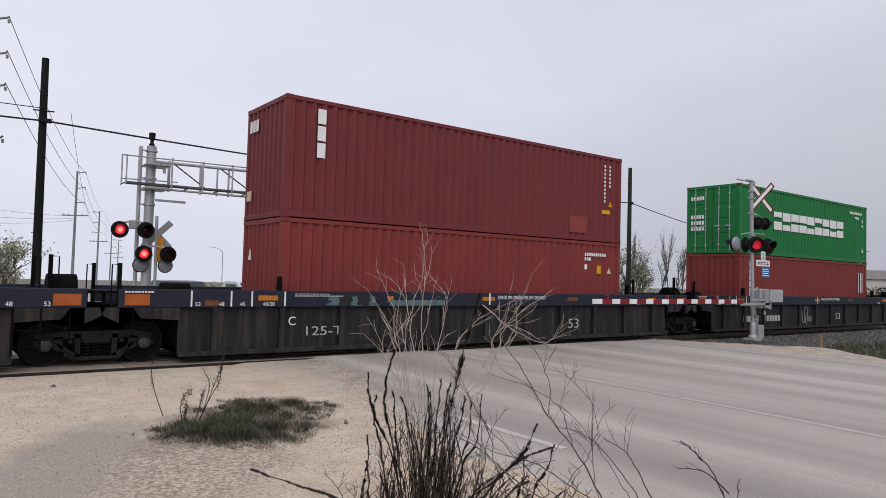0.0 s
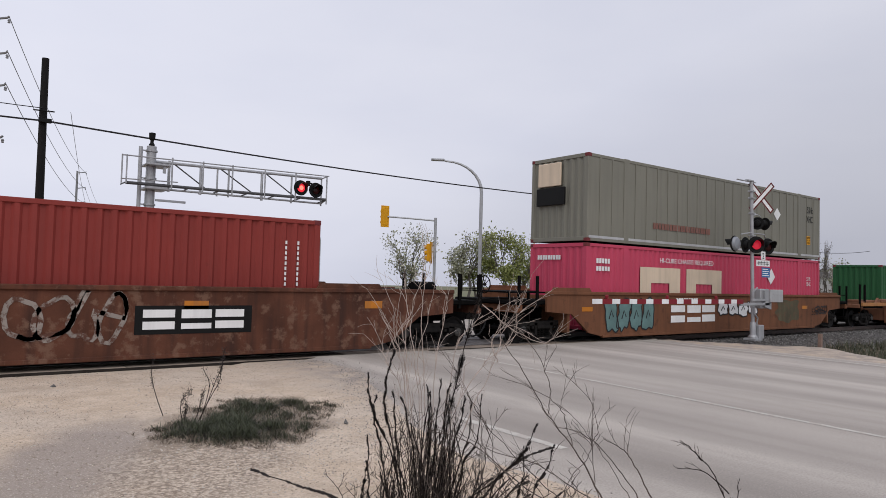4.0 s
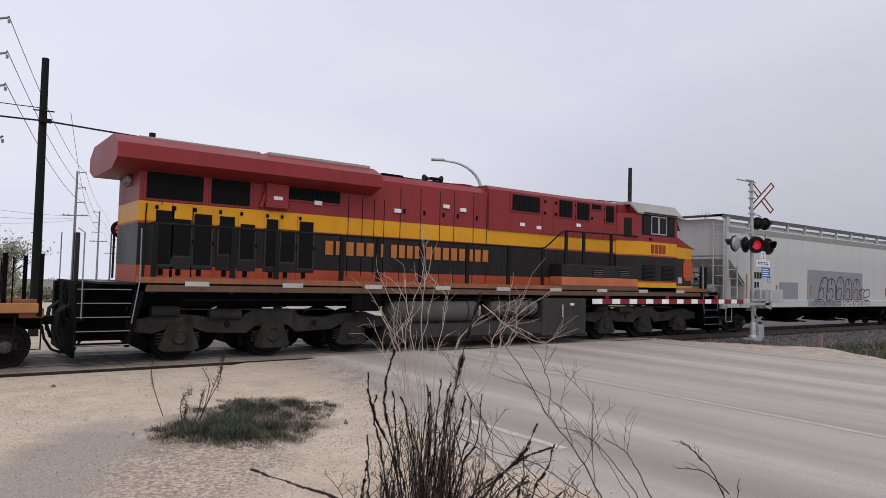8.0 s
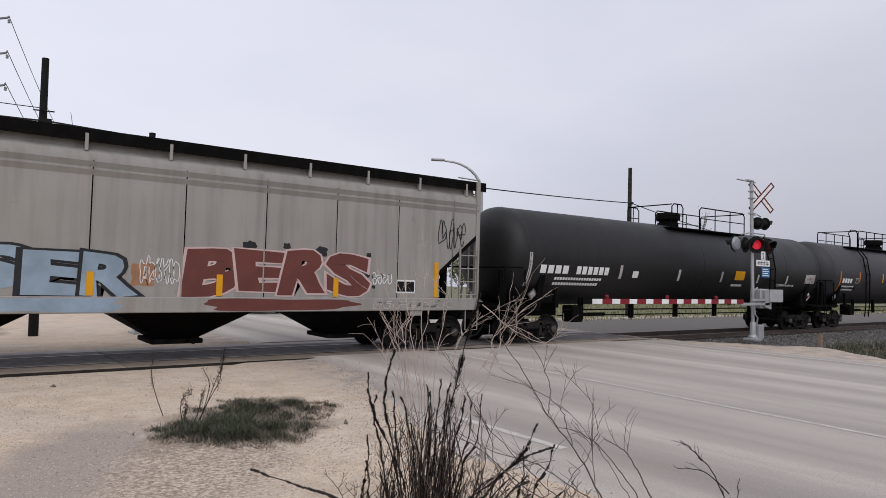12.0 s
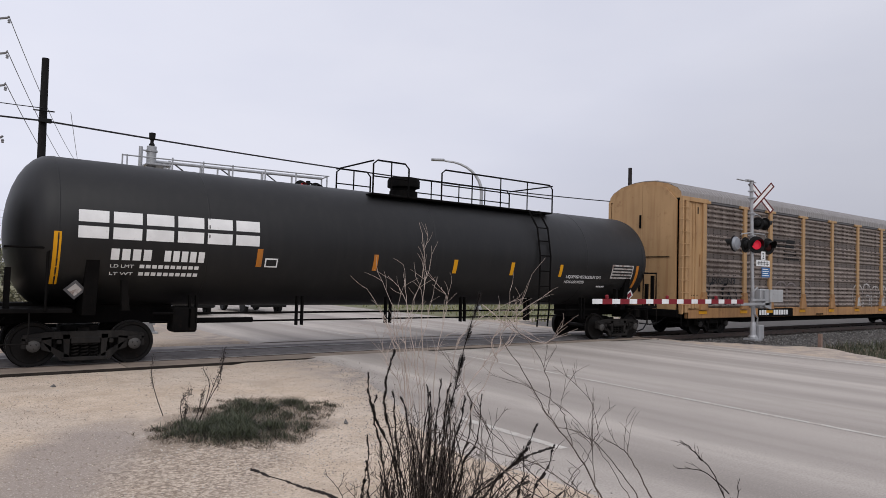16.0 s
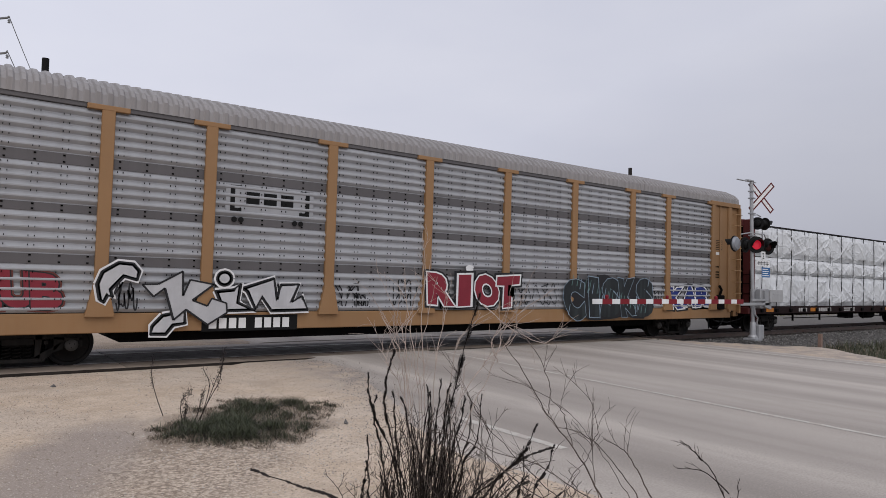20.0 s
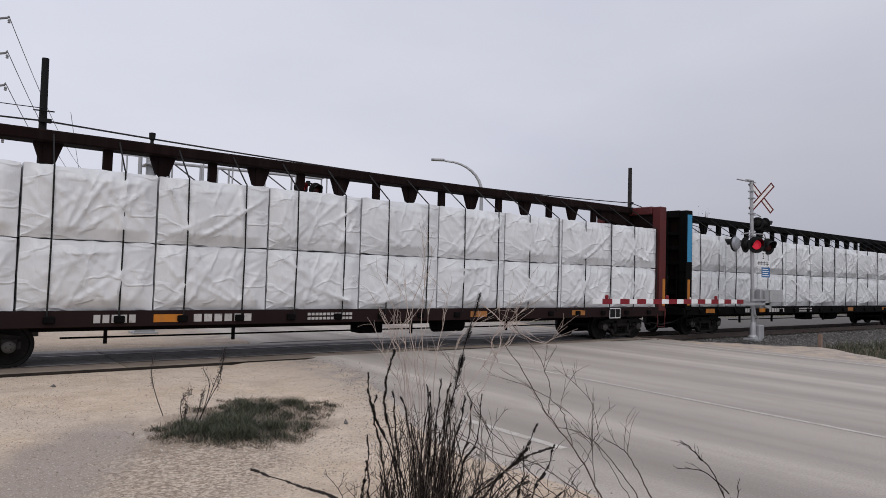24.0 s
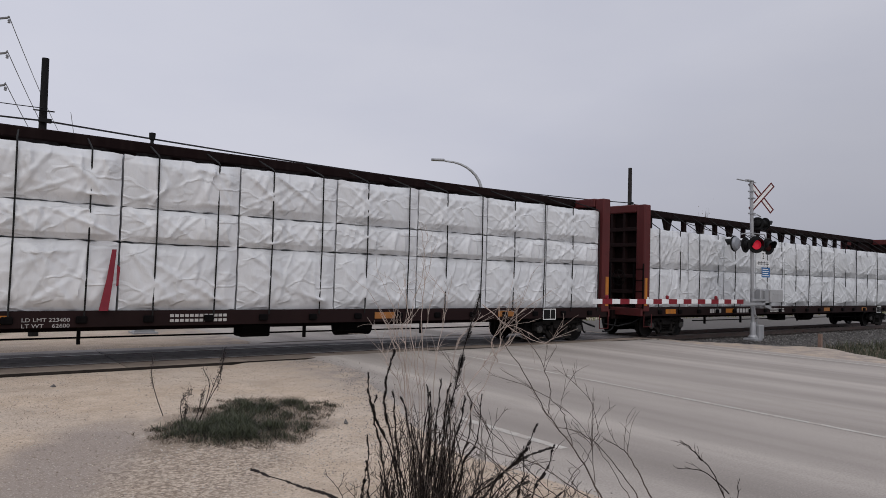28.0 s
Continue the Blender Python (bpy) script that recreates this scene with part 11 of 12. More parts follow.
def build_centre_beams():
    two = [1.085, 2.465, 3.87]
    three = [1.085, 2.465, 3.17, 4.24]
    tall = [1.085, 2.465, 3.17, 4.44]
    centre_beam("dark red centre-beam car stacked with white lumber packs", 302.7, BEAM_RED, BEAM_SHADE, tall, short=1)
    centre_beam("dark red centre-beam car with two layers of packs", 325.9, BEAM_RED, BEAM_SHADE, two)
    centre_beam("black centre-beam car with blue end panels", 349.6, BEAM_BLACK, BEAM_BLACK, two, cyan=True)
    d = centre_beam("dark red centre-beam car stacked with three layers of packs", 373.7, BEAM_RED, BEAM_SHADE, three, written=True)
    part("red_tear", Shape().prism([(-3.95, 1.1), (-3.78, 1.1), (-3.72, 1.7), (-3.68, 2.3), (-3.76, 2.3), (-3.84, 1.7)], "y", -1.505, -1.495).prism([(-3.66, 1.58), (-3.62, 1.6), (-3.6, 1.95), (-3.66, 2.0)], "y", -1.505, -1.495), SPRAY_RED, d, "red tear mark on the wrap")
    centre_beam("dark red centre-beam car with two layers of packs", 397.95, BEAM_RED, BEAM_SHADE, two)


build_centre_beams()


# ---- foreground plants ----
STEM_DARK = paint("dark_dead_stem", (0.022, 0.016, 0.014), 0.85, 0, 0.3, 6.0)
# light and darker stem tones, painted to read against the backdrop
STEM_LIT = paint("pale_dead_stem", (0.40, 0.335, 0.295), 0.85, 0, 0.25, 6.0)
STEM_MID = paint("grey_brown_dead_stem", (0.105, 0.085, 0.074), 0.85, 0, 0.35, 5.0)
SEED_DARK = leafy("dry_seed_husks", (0.012, 0.009, 0.008), (0.045, 0.032, 0.027))
GRASS = leafy("dull_green_grass", (0.024, 0.034, 0.015), (0.085, 0.09, 0.048))
STRAW = leafy("dead_straw", (0.07, 0.05, 0.035), (0.30, 0.24, 0.175))
RIGHT = Vector((0.7994, -0.5993, 0.0)).normalized()
AHEAD = Vector((0.5993, 0.7994, 0.0)).normalized()


def weed_point(base, a, b, depth=0.0):
    """a metres to the right, b up, depth away, from the foot of the plant."""
    return base + RIGHT * a + AHEAD * depth + Vector((0, 0, b))


def stem_curve(base, a0, a1, h, bend, depth, n=9, lean0=0.0):
    pts = []
    for i in range(n + 1):
        t = i / n
        x = a0 + (a1 - a0) * t + bend * math.sin(math.pi * t)
        pts.append(weed_point(base, x, h * t + lean0 * t * (1 - t), depth * t))
    return pts


def glide(keys, steps=6):
    """A smooth curve through the key points."""
    pts = []
    for i in range(len(keys) - 1):
        p0, p1, p2, p3 = keys[max(0, i - 1)], keys[i], keys[i + 1], keys[min(len(keys) - 1, i + 2)]
        for j in range(steps):
            t = j / steps
            pts.append(0.5 * (2 * p1 + (p2 - p0) * t + (2 * p0 - 5 * p1 + 4 * p2 - p3) * t * t + (3 * p1 - p0 - 3 * p2 + p3) * t ** 3))
    return pts + [keys[-1]]


def build_weed():
    rnd = random.Random(12)
    base = EYE + AHEAD * 5.15 + RIGHT * 0.02
    base.z = ground_height(base.x, base.y)
    weed = thing("dead_weed", "clump of tall dead weeds with dark seed spikes", "plant", Matrix.Translation(base))
    O = Vector((0, 0, -base.z))

    def crooked(pts, amp):
        ph = rnd.uniform(0, 9)
        return [p + RIGHT * amp * noise.noise(Vector((i * 0.55, ph, 0))) + AHEAD * amp * noise.noise(Vector((i * 0.55, ph, 5))) for i, p in enumerate(pts)]

    def way_points(way):
        far = rnd.uniform(-0.18, 0.18)
        keys = [weed_point(O, a, b, far * (0.4 + 0.6 * i / len(way))) for i, (a, b) in enumerate(way)]
        if way[0][1] < 0.3:
            keys.insert(0, weed_point(O, way[0][0] * 0.8 - (way[1][0] - way[0][0]) * 0.25, base.z - 0.02, far * 0.3))
        return keys

    def spike(way, start, k):
        """A stalk set with dark husks in ragged whorls, from start to its tip."""
        k *= 1.0 if k > 1.5 else 0.72
        pts = crooked(glide(way_points(way)), 0.016)
        st = part("seed_stalk", Shape().tube([tuple(p) for p in pts], 0.007, 6, 0.003), STEM_DARK, weed)
        v, f = [], []
        length = sum((q - p).length for p, q in zip(pts, pts[1:]))
        whorls = [start + (1 - start) * rnd.random() for _ in range(int(length * 20))]
        for _ in range(int(1250 * k * length)):
            t = min(0.999, max(0.02, rnd.choice(whorls) + rnd.gauss(0, 0.012)))
            j = int(t * (len(pts) - 1))
            d = (pts[j + 1] - pts[j]).normalized()
            p = pts[j].lerp(pts[j + 1], t * (len(pts) - 1) - j)
            r = 0.0115 * k * (1.15 - 0.7 * t) * rnd.uniform(0.3, 1.5)
            out = Vector((rnd.gauss(0, 1), rnd.gauss(0, 1), rnd.gauss(0, 0.6))).normalized()
            p = p + out * r
            w = (out * 0.5 + d).normalized() * rnd.uniform(0.009, 0.019)
            q = w.orthogonal().normalized() * w.length * 0.33
            n = len(v)
            v += [tuple(p - w * 0.5 + q * 0.4), tuple(p + q), tuple(p + w), tuple(p - q)]
            f.append((n, n + 1, n + 2, n + 3))
        sh = Shape()
        sh.add(v, f)
        part("seed_husk", sh, SEED_DARK, st, smooth=0)["kind"] = "stuff"

    def twig(sh, p, d, length, r, depth):
        pts = [p]
        curl = RIGHT * rnd.gauss(0, 0.09) + AHEAD * rnd.gauss(0, 0.06) + Vector((0, 0, rnd.gauss(0.02, 0.07)))
        for i in range(4):
            d = (d + curl + Vector((rnd.gauss(0, 0.07), rnd.gauss(0, 0.07), rnd.gauss(0, 0.07)))).normalized()
            pts.append(pts[-1] + d * length / 4)
        sh.tube([tuple(q) for q in pts], r, 4, r * 0.5)
        if depth:
            for i in (1, 2, 3, 4):
                if rnd.random() < 0.5:
                    nd = (d + RIGHT * rnd.gauss(0, 0.6) + AHEAD * rnd.gauss(0, 0.3) + Vector((0, 0, rnd.gauss(0.05, 0.3)))).normalized()
                    twig(sh, pts[i], nd, length * rnd.uniform(0.35, 0.65), r * 0.75, depth - 1)

    def stem(way, r, mat, forks):
        """A bare stem with forked side twigs along its upper part."""
        sh = Shape()
        pts = crooked(glide(way_points(way)), 0.02)
        # light tone above 0.8 m, darker below: contrast with the backdrop painted in
        cut = max((i for i, p in enumerate(pts) if p.z < 0.8), default=0) if mat is STEM_LIT else 0
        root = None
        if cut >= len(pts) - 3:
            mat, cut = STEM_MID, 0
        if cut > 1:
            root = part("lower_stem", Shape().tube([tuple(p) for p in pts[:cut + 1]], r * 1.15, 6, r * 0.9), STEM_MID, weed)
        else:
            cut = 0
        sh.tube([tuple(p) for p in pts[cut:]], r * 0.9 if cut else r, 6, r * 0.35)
        for i in range(max(cut, len(pts) // 3), len(pts) - 1):
            if rnd.random() < (0.40 if mat is STEM_LIT else 0.24):
                d = ((pts[i + 1] - pts[i - 1]).normalized() * 1.6 + RIGHT * rnd.gauss(0, 0.42) + AHEAD * rnd.gauss(0, 0.25) + Vector((0, 0, rnd.gauss(0.05, 0.25)))).normalized()
                twig(sh, pts[i], d, rnd.uniform(0.1, 0.32), 0.002, forks - 1)
        part("bare_stem", sh, mat, root or weed)

    # dark seed spikes
    spike(((-0.00, 0.18), (0.04, 0.75), (0.10, 1.09), (0.16, 1.39), (0.27, 1.82)), 0.2, 2.3)
    spike(((-0.27, 0.18), (-0.32, 0.53), (-0.41, 0.91), (-0.41, 1.14), (-0.37, 1.38)), 0.35, 1.25)
    spike(((-0.25, 0.18), (-0.38, 0.61), (-0.49, 0.82), (-0.56, 1.03), (-0.57, 1.18)), 0.45, 1.0)
    spike(((-0.36, 0.17), (-0.45, 0.61), (-0.51, 0.84), (-0.50, 1.02)), 0.45, 0.9)
    spike(((-0.26, 0.18), (-0.31, 0.53), (-0.35, 0.80), (-0.37, 1.04)), 0.3, 1.1)
    spike(((-0.00, 0.18), (0.07, 0.58), (0.14, 0.86), (0.17, 1.07)), 0.3, 1.2)
    spike(((0.06, 0.18), (0.17, 0.58), (0.22, 0.71), (0.23, 0.99)), 0.35, 0.9)
    spike(((0.10, 0.19), (0.18, 0.56), (0.28, 0.74), (0.30, 1.07)), 0.3, 1.0)
    spike(((0.10, 0.19), (0.36, 0.39), (0.54, 0.55), (0.65, 0.70), (0.72, 0.86)), 0.1, 1.6)
    spike(((0.68, 0.20), (0.74, 0.37), (0.83, 0.49), (0.88, 0.66)), 0.25, 1.3)
    spike(((0.27, 0.19), (0.46, 0.45), (0.67, 0.60), (0.87, 0.67)), 0.3, 1.0)
    spike(((0.53, 0.20), (0.60, 0.37), (0.63, 0.51), (0.62, 0.70)), 0.2, 1.1)
    spike(((-0.53, 0.17), (-0.79, 0.29), (-1.09, 0.38), (-1.39, 0.48)), 0.15, 1.1)
    spike(((-0.58, 0.17), (-0.56, 0.40), (-0.55, 0.54)), 0.2, 1.3)
    spike(((-0.51, 0.17), (-0.53, 0.40), (-0.55, 0.73)), 0.2, 0.9)
    spike(((-0.17, 0.18), (-0.18, 0.49), (-0.23, 0.79), (-0.30, 1.04)), 0.3, 0.9)
    spike(((-0.08, 0.18), (-0.09, 0.62), (-0.09, 0.89), (-0.11, 1.13)), 0.25, 0.9)
    spike(((-0.03, 0.18), (-0.04, 0.62), (-0.03, 0.90), (-0.01, 1.15)), 0.25, 1.0)
    spike(((0.02, 0.18), (0.02, 0.62), (0.03, 0.88), (0.06, 1.13)), 0.25, 1.0)
    spike(((-0.12, 0.18), (-0.15, 0.58), (-0.22, 0.85)), 0.3, 0.8)
    spike(((-0.23, 0.18), (-0.26, 0.41), (-0.33, 0.61)), 0.3, 0.8)
    spike(((0.19, 0.19), (0.28, 0.38), (0.38, 0.47)), 0.2, 0.9)
    spike(((0.44, 0.19), (0.54, 0.35), (0.67, 0.43)), 0.2, 1.0)
    spike(((-0.32, 0.17), (-0.41, 0.40), (-0.45, 0.57)), 0.25, 0.9)
    # thin stems, painted lighter in their fine forked tops
    stem(((-0.10, 0.18), (-0.13, 1.04), (-0.17, 1.64), (-0.15, 2.02), (-0.21, 2.36)), 0.0042, STEM_LIT, 2)
    stem(((-0.13, 0.18), (-0.19, 0.70), (-0.29, 1.33), (-0.27, 1.63), (-0.31, 1.91)), 0.0042, STEM_LIT, 2)
    stem(((-0.14, 0.18), (-0.14, 0.87), (-0.19, 1.29), (-0.11, 1.64), (-0.07, 1.94)), 0.0042, STEM_LIT, 2)
    stem(((-0.09, 0.18), (-0.07, 0.96), (-0.03, 1.43), (0.02, 1.73), (-0.02, 1.86)), 0.0042, STEM_LIT, 2)
    stem(((-0.17, 0.18), (-0.25, 0.95), (-0.28, 1.38), (-0.34, 1.59), (-0.40, 1.72)), 0.0042, STEM_LIT, 2)
    stem(((-0.19, 0.18), (-0.28, 1.04), (-0.33, 1.35), (-0.38, 1.5), (-0.45, 1.6)), 0.0042, STEM_LIT, 2)
    stem(((-0.07, 0.18), (0.04, 0.92), (0.10, 1.39), (0.24, 1.58), (0.29, 1.65)), 0.0042, STEM_LIT, 2)
    stem(((-0.11, 0.18), (-0.18, 1.04), (-0.25, 1.55), (-0.22, 1.81)), 0.0042, STEM_LIT, 2)
    stem(((-0.05, 0.18), (0.08, 0.88), (0.29, 1.27), (0.52, 1.49), (0.54, 1.71)), 0.0042, STEM_LIT, 2)
    stem(((-0.05, 0.18), (0.21, 0.88), (0.39, 1.31), (0.45, 1.53), (0.60, 1.71)), 0.0042, STEM_LIT, 2)
    stem(((0.41, 1.31), (0.37, 1.48), (0.49, 1.59), (0.66, 1.53)), 0.0042, STEM_LIT, 2)
    stem(((0.29, 1.74), (0.50, 1.57), (0.73, 1.47), (0.82, 1.51), (0.87, 1.60)), 0.0036, STEM_LIT, 1)
    stem(((-0.16, 0.18), (-0.23, 0.79), (-0.33, 1.1), (-0.42, 1.25), (-0.47, 1.38)), 0.0042, STEM_LIT, 2)
    # bare stems that arch over the clump
    stem(((1.23, 0.22), (1.11, 0.51), (0.98, 0.71), (0.79, 0.94), (0.63, 1.21), (0.43, 1.49)), 0.0085, STEM_MID, 2)
    stem(((1.19, 0.22), (1.17, 0.47), (1.15, 0.70), (1.19, 0.82), (1.13, 1.03), (0.93, 1.23)), 0.004, STEM_MID, 2)
    stem(((1.61, 0.23), (1.54, 0.41), (1.43, 0.61), (1.34, 0.71), (1.20, 0.78)), 0.0075, STEM_MID, 2)
    stem(((1.53, 0.22), (1.41, 0.44), (1.26, 0.64), (1.07, 0.77), (0.90, 0.81)), 0.006, STEM_MID, 2)
    stem(((1.46, 0.22), (1.36, 0.43), (1.21, 0.66), (1.03, 0.88), (0.89, 0.99)), 0.004, STEM_MID, 2)
    stem(((0.80, 0.93), (0.81, 1.11), (0.74, 1.32), (0.62, 1.49), (0.52, 1.57)), 0.004, STEM_MID, 2)
    stem(((0.98, 0.71), (0.92, 0.90), (0.87, 1.01), (0.72, 1.11), (0.52, 1.19)), 0.004, STEM_MID, 2)
    stem(((1.23, 0.22), (0.95, 0.42), (0.71, 0.56), (0.43, 0.63), (0.09, 0.79)), 0.005, STEM_MID, 2)
    stem(((0.99, 0.21), (0.78, 0.39), (0.52, 0.64), (0.30, 0.88), (0.18, 1.09)), 0.005, STEM_MID, 2)
    stem(((0.95, 0.21), (0.65, 0.39), (0.30, 0.67), (0.09, 0.77), (-0.11, 0.81)), 0.006, STEM_MID, 2)
    stem(((0.55, 0.20), (0.43, 0.51), (0.35, 0.82), (0.21, 1.05), (0.07, 1.30)), 0.004, STEM_MID, 2)
    stem(((0.74, 0.20), (0.52, 0.47), (0.35, 0.63), (0.20, 0.87)), 0.005, STEM_MID, 2)
    stem(((0.89, 0.21), (0.99, 0.44), (1.15, 0.66), (1.02, 0.78), (0.88, 0.65)), 0.004, STEM_MID, 2)
    stem(((0.23, 0.19), (0.35, 0.36), (0.52, 0.46), (0.88, 0.55)), 0.005, STEM_MID, 2)
    stem(((-0.36, 0.17), (-0.24, 0.36), (0.05, 0.49), (0.30, 0.63)), 0.004, STEM_LIT, 2)
    stem(((-0.58, 0.17), (-0.41, 0.42), (-0.25, 0.62), (0.09, 0.71)), 0.004, STEM_LIT, 2)
    # crowded upright spikes in the middle of the clump
    for i in range(16):
        a0 = rnd.gauss(-0.05, 0.09)
        h = rnd.uniform(0.55, 1.1)
        a1 = a0 + rnd.gauss(0.05, 0.06)
        spike(((a0, 0.1), ((a0 + a1) / 2 + rnd.gauss(0, 0.03), h * 0.55), (a1, h)), 0.3, rnd.uniform(0.5, 0.95))
    for i in range(9):
        a0 = rnd.uniform(0.25, 0.85)
        a1, h = a0 + rnd.uniform(-0.1, 0.45), rnd.uniform(0.3, 0.6)
        spike(((a0, 0.1), ((a0 + a1) / 2 - 0.04, h * 0.6), (a1, h)), 0.3, rnd.uniform(0.5, 0.9))
    # a thicket of short thin stems low in the clump
    for i in range(130):
        a0 = rnd.gauss(-0.1, 0.24) if i % 3 else rnd.uniform(-0.65, 1.1)
        sh = Shape()
        h = rnd.uniform(0.25, 0.95) if abs(a0 + 0.1) < 0.35 else rnd.uniform(0.2, 0.5)
        pts = crooked(stem_curve(O + Vector((0, 0, base.z)), a0, a0 + rnd.gauss(0.02, 0.14), h, rnd.gauss(0, 0.05), rnd.uniform(-0.25, 0.25)), 0.03)
        sh.tube([tuple(p) for p in pts], rnd.uniform(0.003, 0.0055), 5, 0.0018)
        for j in range(2, 10):
            if rnd.random() < 0.55:
                d = (RIGHT * rnd.gauss(0, 0.5) + AHEAD * rnd.gauss(0, 0.3) + Vector((0, 0, rnd.uniform(0.3, 1.0)))).normalized()
                twig(sh, pts[j], d, rnd.uniform(0.04, 0.15), 0.0023, 1)
        part("thin_stem", sh, STEM_DARK if rnd.random() < 0.6 else STEM_MID, weed)
    # the small plant beside the clump
    foot = base + RIGHT * 2.3 + AHEAD * 0.05
    second = thing("dead_weed", "thin dead weed with bare forked twigs", "plant", Matrix.Translation(foot))
    sh = Shape()
    for way in (((0.02, -0.03), (-0.21, 0.45), (-0.34, 0.6), (-0.47, 0.71)), ((-0.1, 0.32), (-0.29, 0.48), (-0.5, 0.5)), ((-0.3, 0.56), (-0.38, 0.64), (-0.41, 0.68)), ((0.0, -0.03), (-0.04, 0.2), (-0.02, 0.44))):
        pts = crooked(glide([weed_point(Vector((0, 0, 0)), a, b) for a, b in way]), 0.015)
        sh.tube([tuple(p) for p in pts], 0.0055, 5, 0.002)
        for i in range(4, len(pts) - 1, 2):
            if rnd.random() < 0.6:
                d = ((pts[i + 1] - pts[i - 1]).normalized() + RIGHT * rnd.gauss(0, 0.4) + Vector((0, 0, rnd.gauss(0.1, 0.25)))).normalized()
                twig(sh, pts[i], d, rnd.uniform(0.06, 0.14), 0.0024, 1)
    part("forked_stem", sh, STEM_DARK, second)


def blades(n, place, lo, hi, seed, lean=0.35, w=0.006):
    rnd = random.Random(seed)
    v, f = [], []
    for _ in range(n):
        x, y, z, k = place(rnd)
        h = rnd.uniform(lo, hi) * k
        a = rnd.uniform(0, 6.28)
        dx, dy = math.cos(a) * h * rnd.gauss(0, lean), math.sin(a) * h * rnd.gauss(0, lean)
        sx, sy = -math.sin(a) * w, math.cos(a) * w
        m = len(v)
        v += [(x - sx, y - sy, z), (x + sx, y + sy, z), (x + dx * 0.4 + sx * 0.7, y + dy * 0.4 + sy * 0.7, z + h * 0.6), (x + dx * 0.4 - sx * 0.7, y + dy * 0.4 - sy * 0.7, z + h * 0.6), (x + dx, y + dy, z + h)]
        f += [(m, m + 1, m + 2, m + 3), (m + 3, m + 2, m + 4)]
    s = Shape()
    return s.add(v, f)


def build_grass():
    def patch_edge(x, y):
        """Below 1 inside the weedy patch: a low core and a thin broken fringe behind it."""
        u, w = (x - 3.05) * 0.8 - (y + 7.75) * 0.6, (x - 3.05) * 0.6 + (y + 7.75) * 0.8
        core = (u / 0.82) ** 2 + (w / 0.75) ** 2
        u, w = (x - 3.85) * 0.8 - (y + 6.75) * 0.6, (x - 3.85) * 0.6 + (y + 6.75) * 0.8
        fringe = (u / 0.95) ** 2 + (w / 0.95) ** 2 + 0.5
        return min(core, fringe) + 0.7 * noise.noise(Vector((x * 1.6, y * 1.6, 3))) + 1.0 * noise.noise(Vector((x * 4.5, y * 4.5, 8)))

    def in_patch(r):
        while True:
            x, y = r.uniform(1.9, 5.2), r.uniform(-8.9, -5.4)
            d = patch_edge(x, y)
            if d < 1.0 and r.random() < 1.2 - d:
                return x, y, ground_height(x, y), max(0.25, min(1.2, 1.2 - d))

    def round_patch(r):
        while True:
            x, y = r.uniform(1.6, 5.4), r.uniform(-9.2, -5.2)
            d = patch_edge(x, y)
            if 0.2 < d < 1.5 and r.random() < 0.7:
                return x, y, ground_height(x, y) + 0.003, 0.7
    tagged(part("grass_patch", blades(8200, in_patch, 0.04, 0.16, 21, 0.9, 0.0045), GRASS, smooth=0), "low dull green grass patch on gravel", "grass", kind="stuff")
    tagged(part("dry_litter", blades(5200, round_patch, 0.02, 0.09, 22, 2.2, 0.005), STRAW, smooth=0), "dry brown litter round low grass", "straw", kind="stuff")
    tagged(part("dark_litter", blades(4200, in_patch, 0.02, 0.10, 27, 2.4, 0.006), leafy("dark_dead_leaves", (0.012, 0.010, 0.008), (0.06, 0.045, 0.034)), smooth=0), "dark dead leaves among low grass", "litter", kind="stuff")
    clump = thing("dry_stalks", "dark dry weed stalks in a grass patch", "plant", pose(2.75, -6.9, 0))
    rnd = random.Random(5)
    for way, k in ((((0.10, 0.0), (0.20, 0.22), (0.28, 0.46), (0.38, 0.72), (0.40, 0.92)), 1.0), (((0.10, 0.0), (0.24, 0.3), (0.36, 0.55), (0.36, 0.8)), 0.7), (((0.12, 0.0), (0.2, 0.3), (0.22, 0.5), (0.14, 0.66)), 0.3), (((-0.36, 0.05), (-0.46, 0.3), (-0.53, 0.55), (-0.53, 0.80)), 0.5), (((-0.1, -0.02), (-0.14, 0.16), (-0.1, 0.3), (0.0, 0.35)), 0.8), (((-0.06, -0.16), (-0.08, 0.0), (-0.06, 0.2)), 1.2), (((0.05, 0.0), (0.1, 0.14), (0.15, 0.38)), 0.8)):
        pts = glide([weed_point(Vector((0, 0, -0.02)), a, b) for a, b in way], 5)
        sh = Shape().tube([tuple(p) for p in pts], 0.006, 5, 0.003)
        for j in range(len(pts) // 2, len(pts)):
            d = (RIGHT * rnd.gauss(0, 0.3) + AHEAD * rnd.gauss(0, 0.2) + Vector((0, 0, 1))).normalized()
            sh.tube([tuple(pts[j]), tuple(pts[j] + d * rnd.uniform(0.04, 0.14) * k)], 0.0032, 4, 0.0018)
        st = part("stalk", sh, STEM_DARK, clump)
        v, f = [], []
        for _ in range(int(150 * k)):
            p = pts[rnd.randint(len(pts) // 2, len(pts) - 1)] + Vector((rnd.gauss(0, 0.014), rnd.gauss(0, 0.014), rnd.gauss(0, 0.05)))
            leaf_quad(rnd, v, f, p, rnd.uniform(0.006, 0.013))
        s = Shape()
        s.add(v, f)
        part("seed_husk", s, SEED_DARK, st, smooth=0)["kind"] = "stuff"

    def on_verge(r):
        while True:
            x, y = 23.6 + 16 * r.random() ** 1.6, r.uniform(-10.0, -3.9)
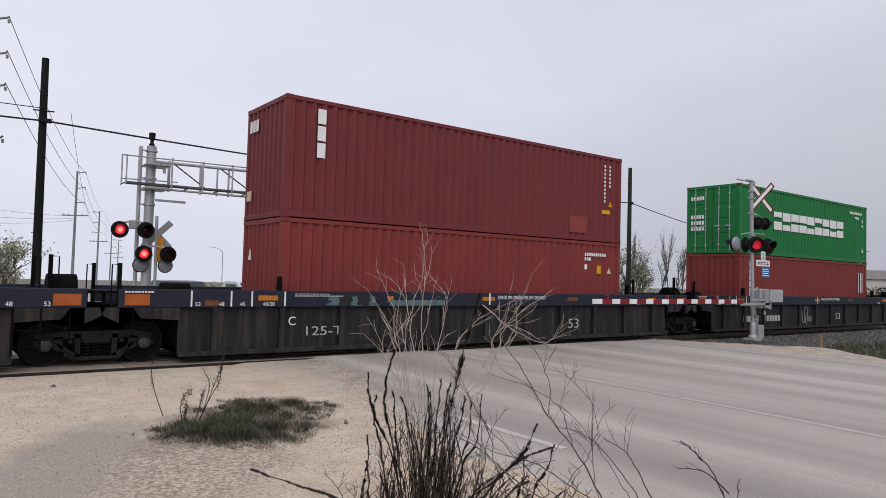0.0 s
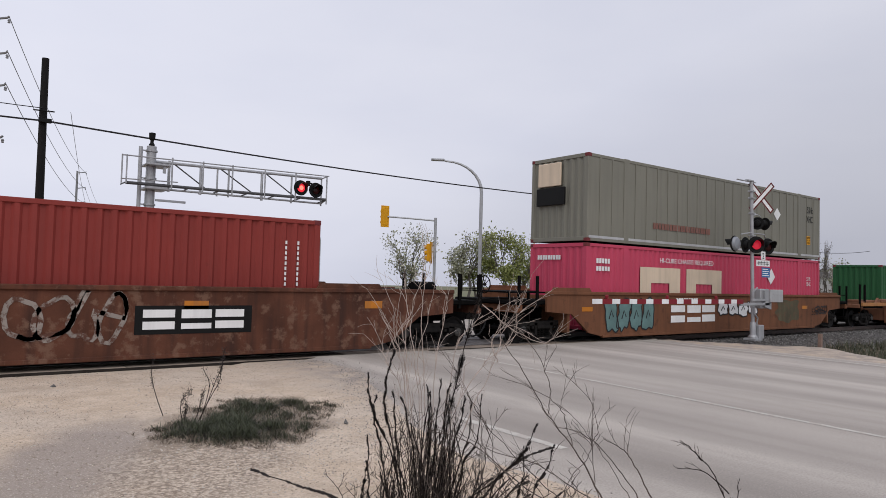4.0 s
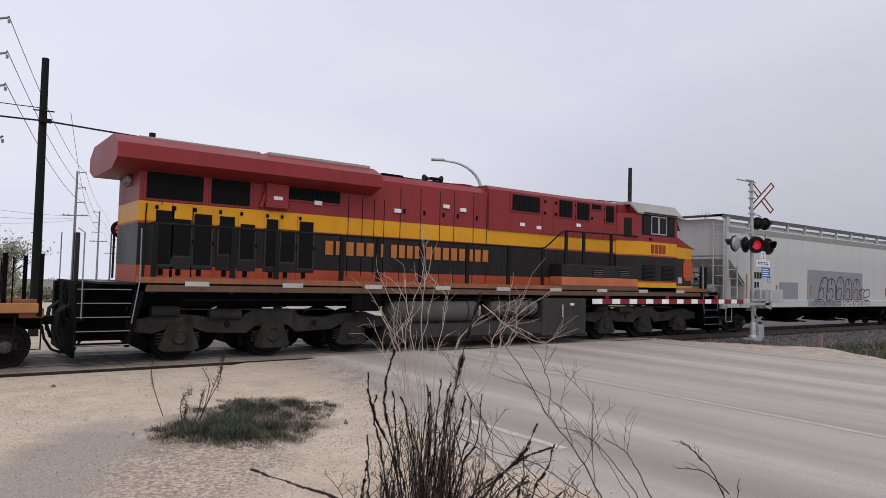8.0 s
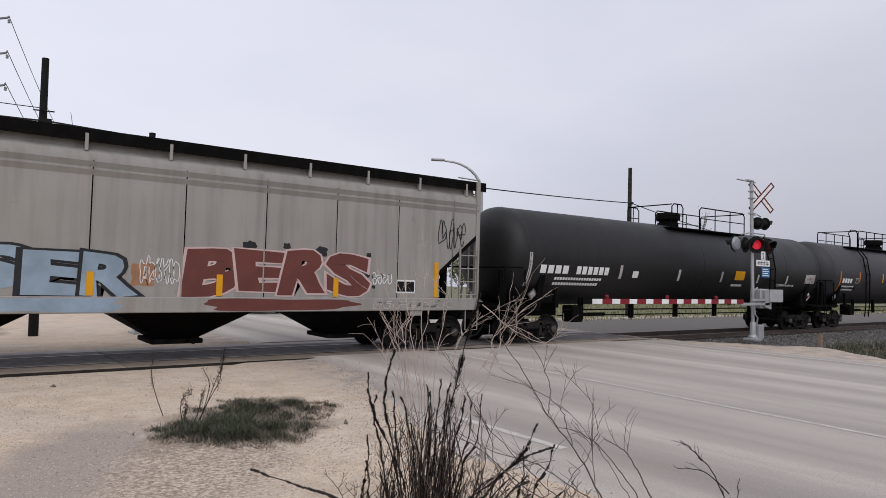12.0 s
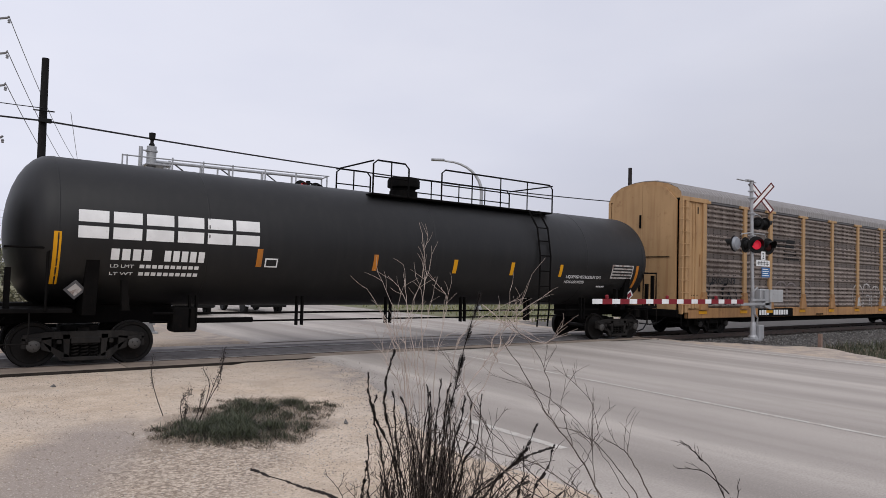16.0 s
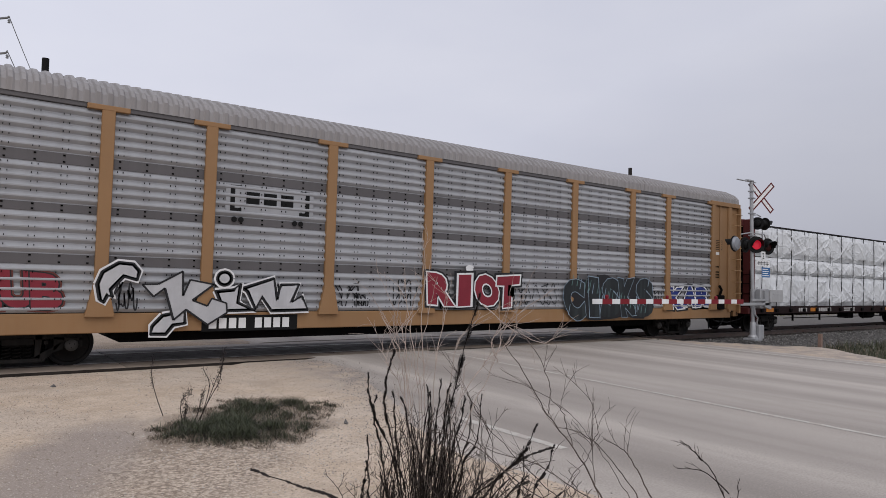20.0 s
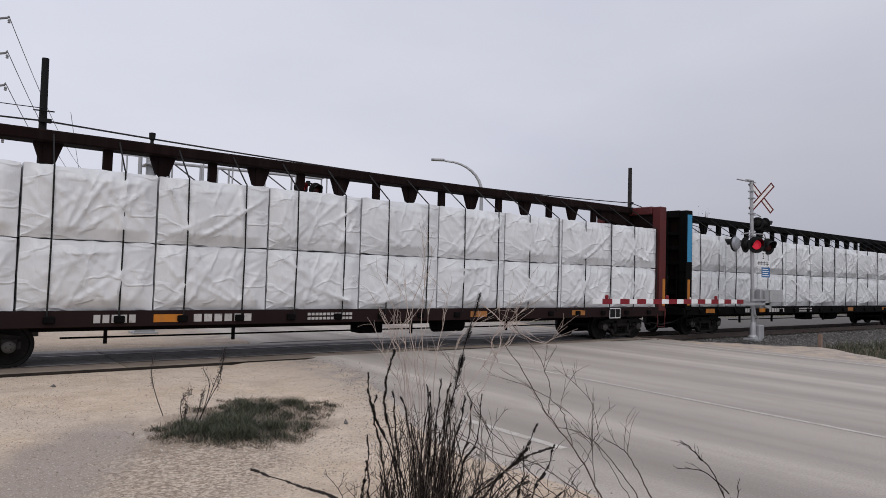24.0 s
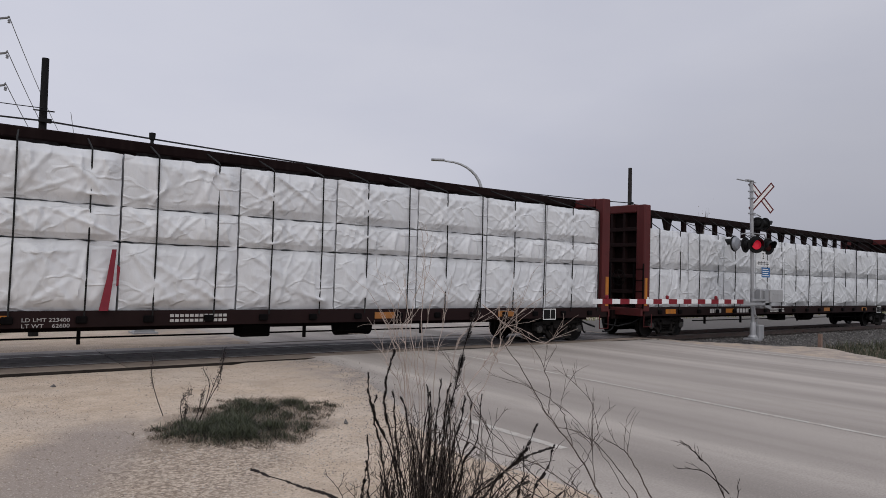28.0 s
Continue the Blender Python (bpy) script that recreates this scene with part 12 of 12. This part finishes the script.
            if x > shoulder(y) + 0.9 + 0.7 * noise.noise(Vector((x, y, 0))):
                return x, y, ground_height(x, y) - 0.02, 0.6 + 0.6 * noise.noise(Vector((x * 0.8, y * 0.8, 9))) + 0.2
    tagged(part("verge_grass", blades(9000, on_verge, 0.15, 0.42, 23, 0.5, 0.012), GRASS, smooth=0), "rough green verge grass beside the ballast", "grass", kind="stuff")
    tagged(part("verge_straw", blades(3000, on_verge, 0.15, 0.45, 24, 0.5, 0.01), STRAW, smooth=0), "dry straw among verge grass", "straw", kind="stuff")

    def near_foot(r):
        b = EYE + AHEAD * (5.0 + r.gauss(0, 0.18)) + RIGHT * r.gauss(-0.25, 0.6)
        return b.x, b.y, ground_height(b.x, b.y), 1.0
    tagged(part("foot_grass", blades(2600, near_foot, 0.05, 0.16, 25, 0.6), GRASS, smooth=0), "green grass at the foot of dead weeds", "grass", kind="stuff")

    def field(r):
        x, y = r.uniform(21, 80), r.uniform(6.5, 26)
        return x, y, -0.03, 0.7 + 0.5 * noise.noise(Vector((x * 0.3, y * 0.3, 2)))
    tagged(part("field_grass", blades(9000, field, 0.1, 0.4, 26, 0.5, 0.03), leafy("field_grass_blades", (0.11, 0.135, 0.04), (0.32, 0.29, 0.15)), smooth=0), "rough yellow-green grass beyond the track", "grass", kind="stuff")


build_weed()
build_grass()
post = thing("marker_stub", "weathered short wooden marker post in ballast", "post", pose(24.2, -5.2, -0.45))
part("post", Shape().box(-0.06, 0.06, -0.06, 0.06, 0, 0.82, 0.012), paint("weathered_wood", (0.22, 0.15, 0.12), 0.85, 0, 0.2, 4.0, 0.3), post)
for i, (x, y) in enumerate(((1.62, -3.35), (4.4, -8.05))):
    rk = tagged(part("stone", stones(1, lambda r: (0, 0, 0), 0.05, 0.07, 40 + i), STONE, at=pose(x, y, ground_height(x, y) + 0.01)), "small grey stone lying on gravel", "stone")


def loose_gravel():
    def place(r):
        while True:
            x, y = r.uniform(-1.0, 6.9), -2.0 - 10.3 * r.random()
            if noise.noise(Vector((x * 0.7, y * 0.7, 4))) + 0.25 * r.random() > -0.05:
                return x, y, ground_height(x, y) + 0.004
    tagged(part("loose_gravel", stones(6500, place, 0.004, 0.013, 71), leafy("loose_tan_pebbles", (0.27, 0.21, 0.16), (0.68, 0.59, 0.49), 0.9), smooth=0), "loose tan and grey pebbles on packed ground", "gravel", kind="stuff")

    def by_road(r):
        y = r.uniform(-12.5, -2.0)
        return road_left(y) + r.gauss(-0.15, 0.3), y, 0.004
    tagged(part("roadside_grit", stones(1500, by_road, 0.005, 0.016, 72), leafy("grey_grit", (0.12, 0.11, 0.10), (0.45, 0.42, 0.39), 0.9), smooth=0), "loose grit along a worn asphalt edge", "gravel", kind="stuff")


loose_gravel()


# ---- motion ----
# shifts that fit the cars' places to the camera's view: seconds, metres
VIEW_SHIFTS = ((1.0, -0.22), (2.0, -0.19), (6.0, -0.13), (8.0, 0.2), (18.0, -0.13), (25.0, -0.2))


def train_x(t):
    """How far the train has run at t seconds, towards -x and slowing a little, shifted to fit the camera's view."""
    x = -(13.5 * t - 0.015 * t * t)
    u = min(1.0, max(0.0, (t - 3.5) / 2.0))
    x -= 0.95 * (3 * u * u - 2 * u * u * u)
    for at, shift in VIEW_SHIFTS:
        x += shift * max(0.0, 1 - abs(t - at) / 0.5)
    return x


def motions():
    times = [i * 0.5 for i in range(57)]
    for ob, s in TRAIN:
        z = ob.get("z", 0.0)
        y = ob.get("y", 0.0)
        turn = ob.get("turn", 0.0)
        walk(ob, [(t, pose(s + train_x(t), y, z, 0, 0, turn)) for t in times])
    spin = [(i / FPS, -math.degrees(train_x(i / FPS))) for i in range(28 * FPS + 1)]
    for w, x, r in WHEELSETS:
        walk(w, [(t, pose(x, 0, r, 0, -d / r, 0)) for t, d in spin])


motions()
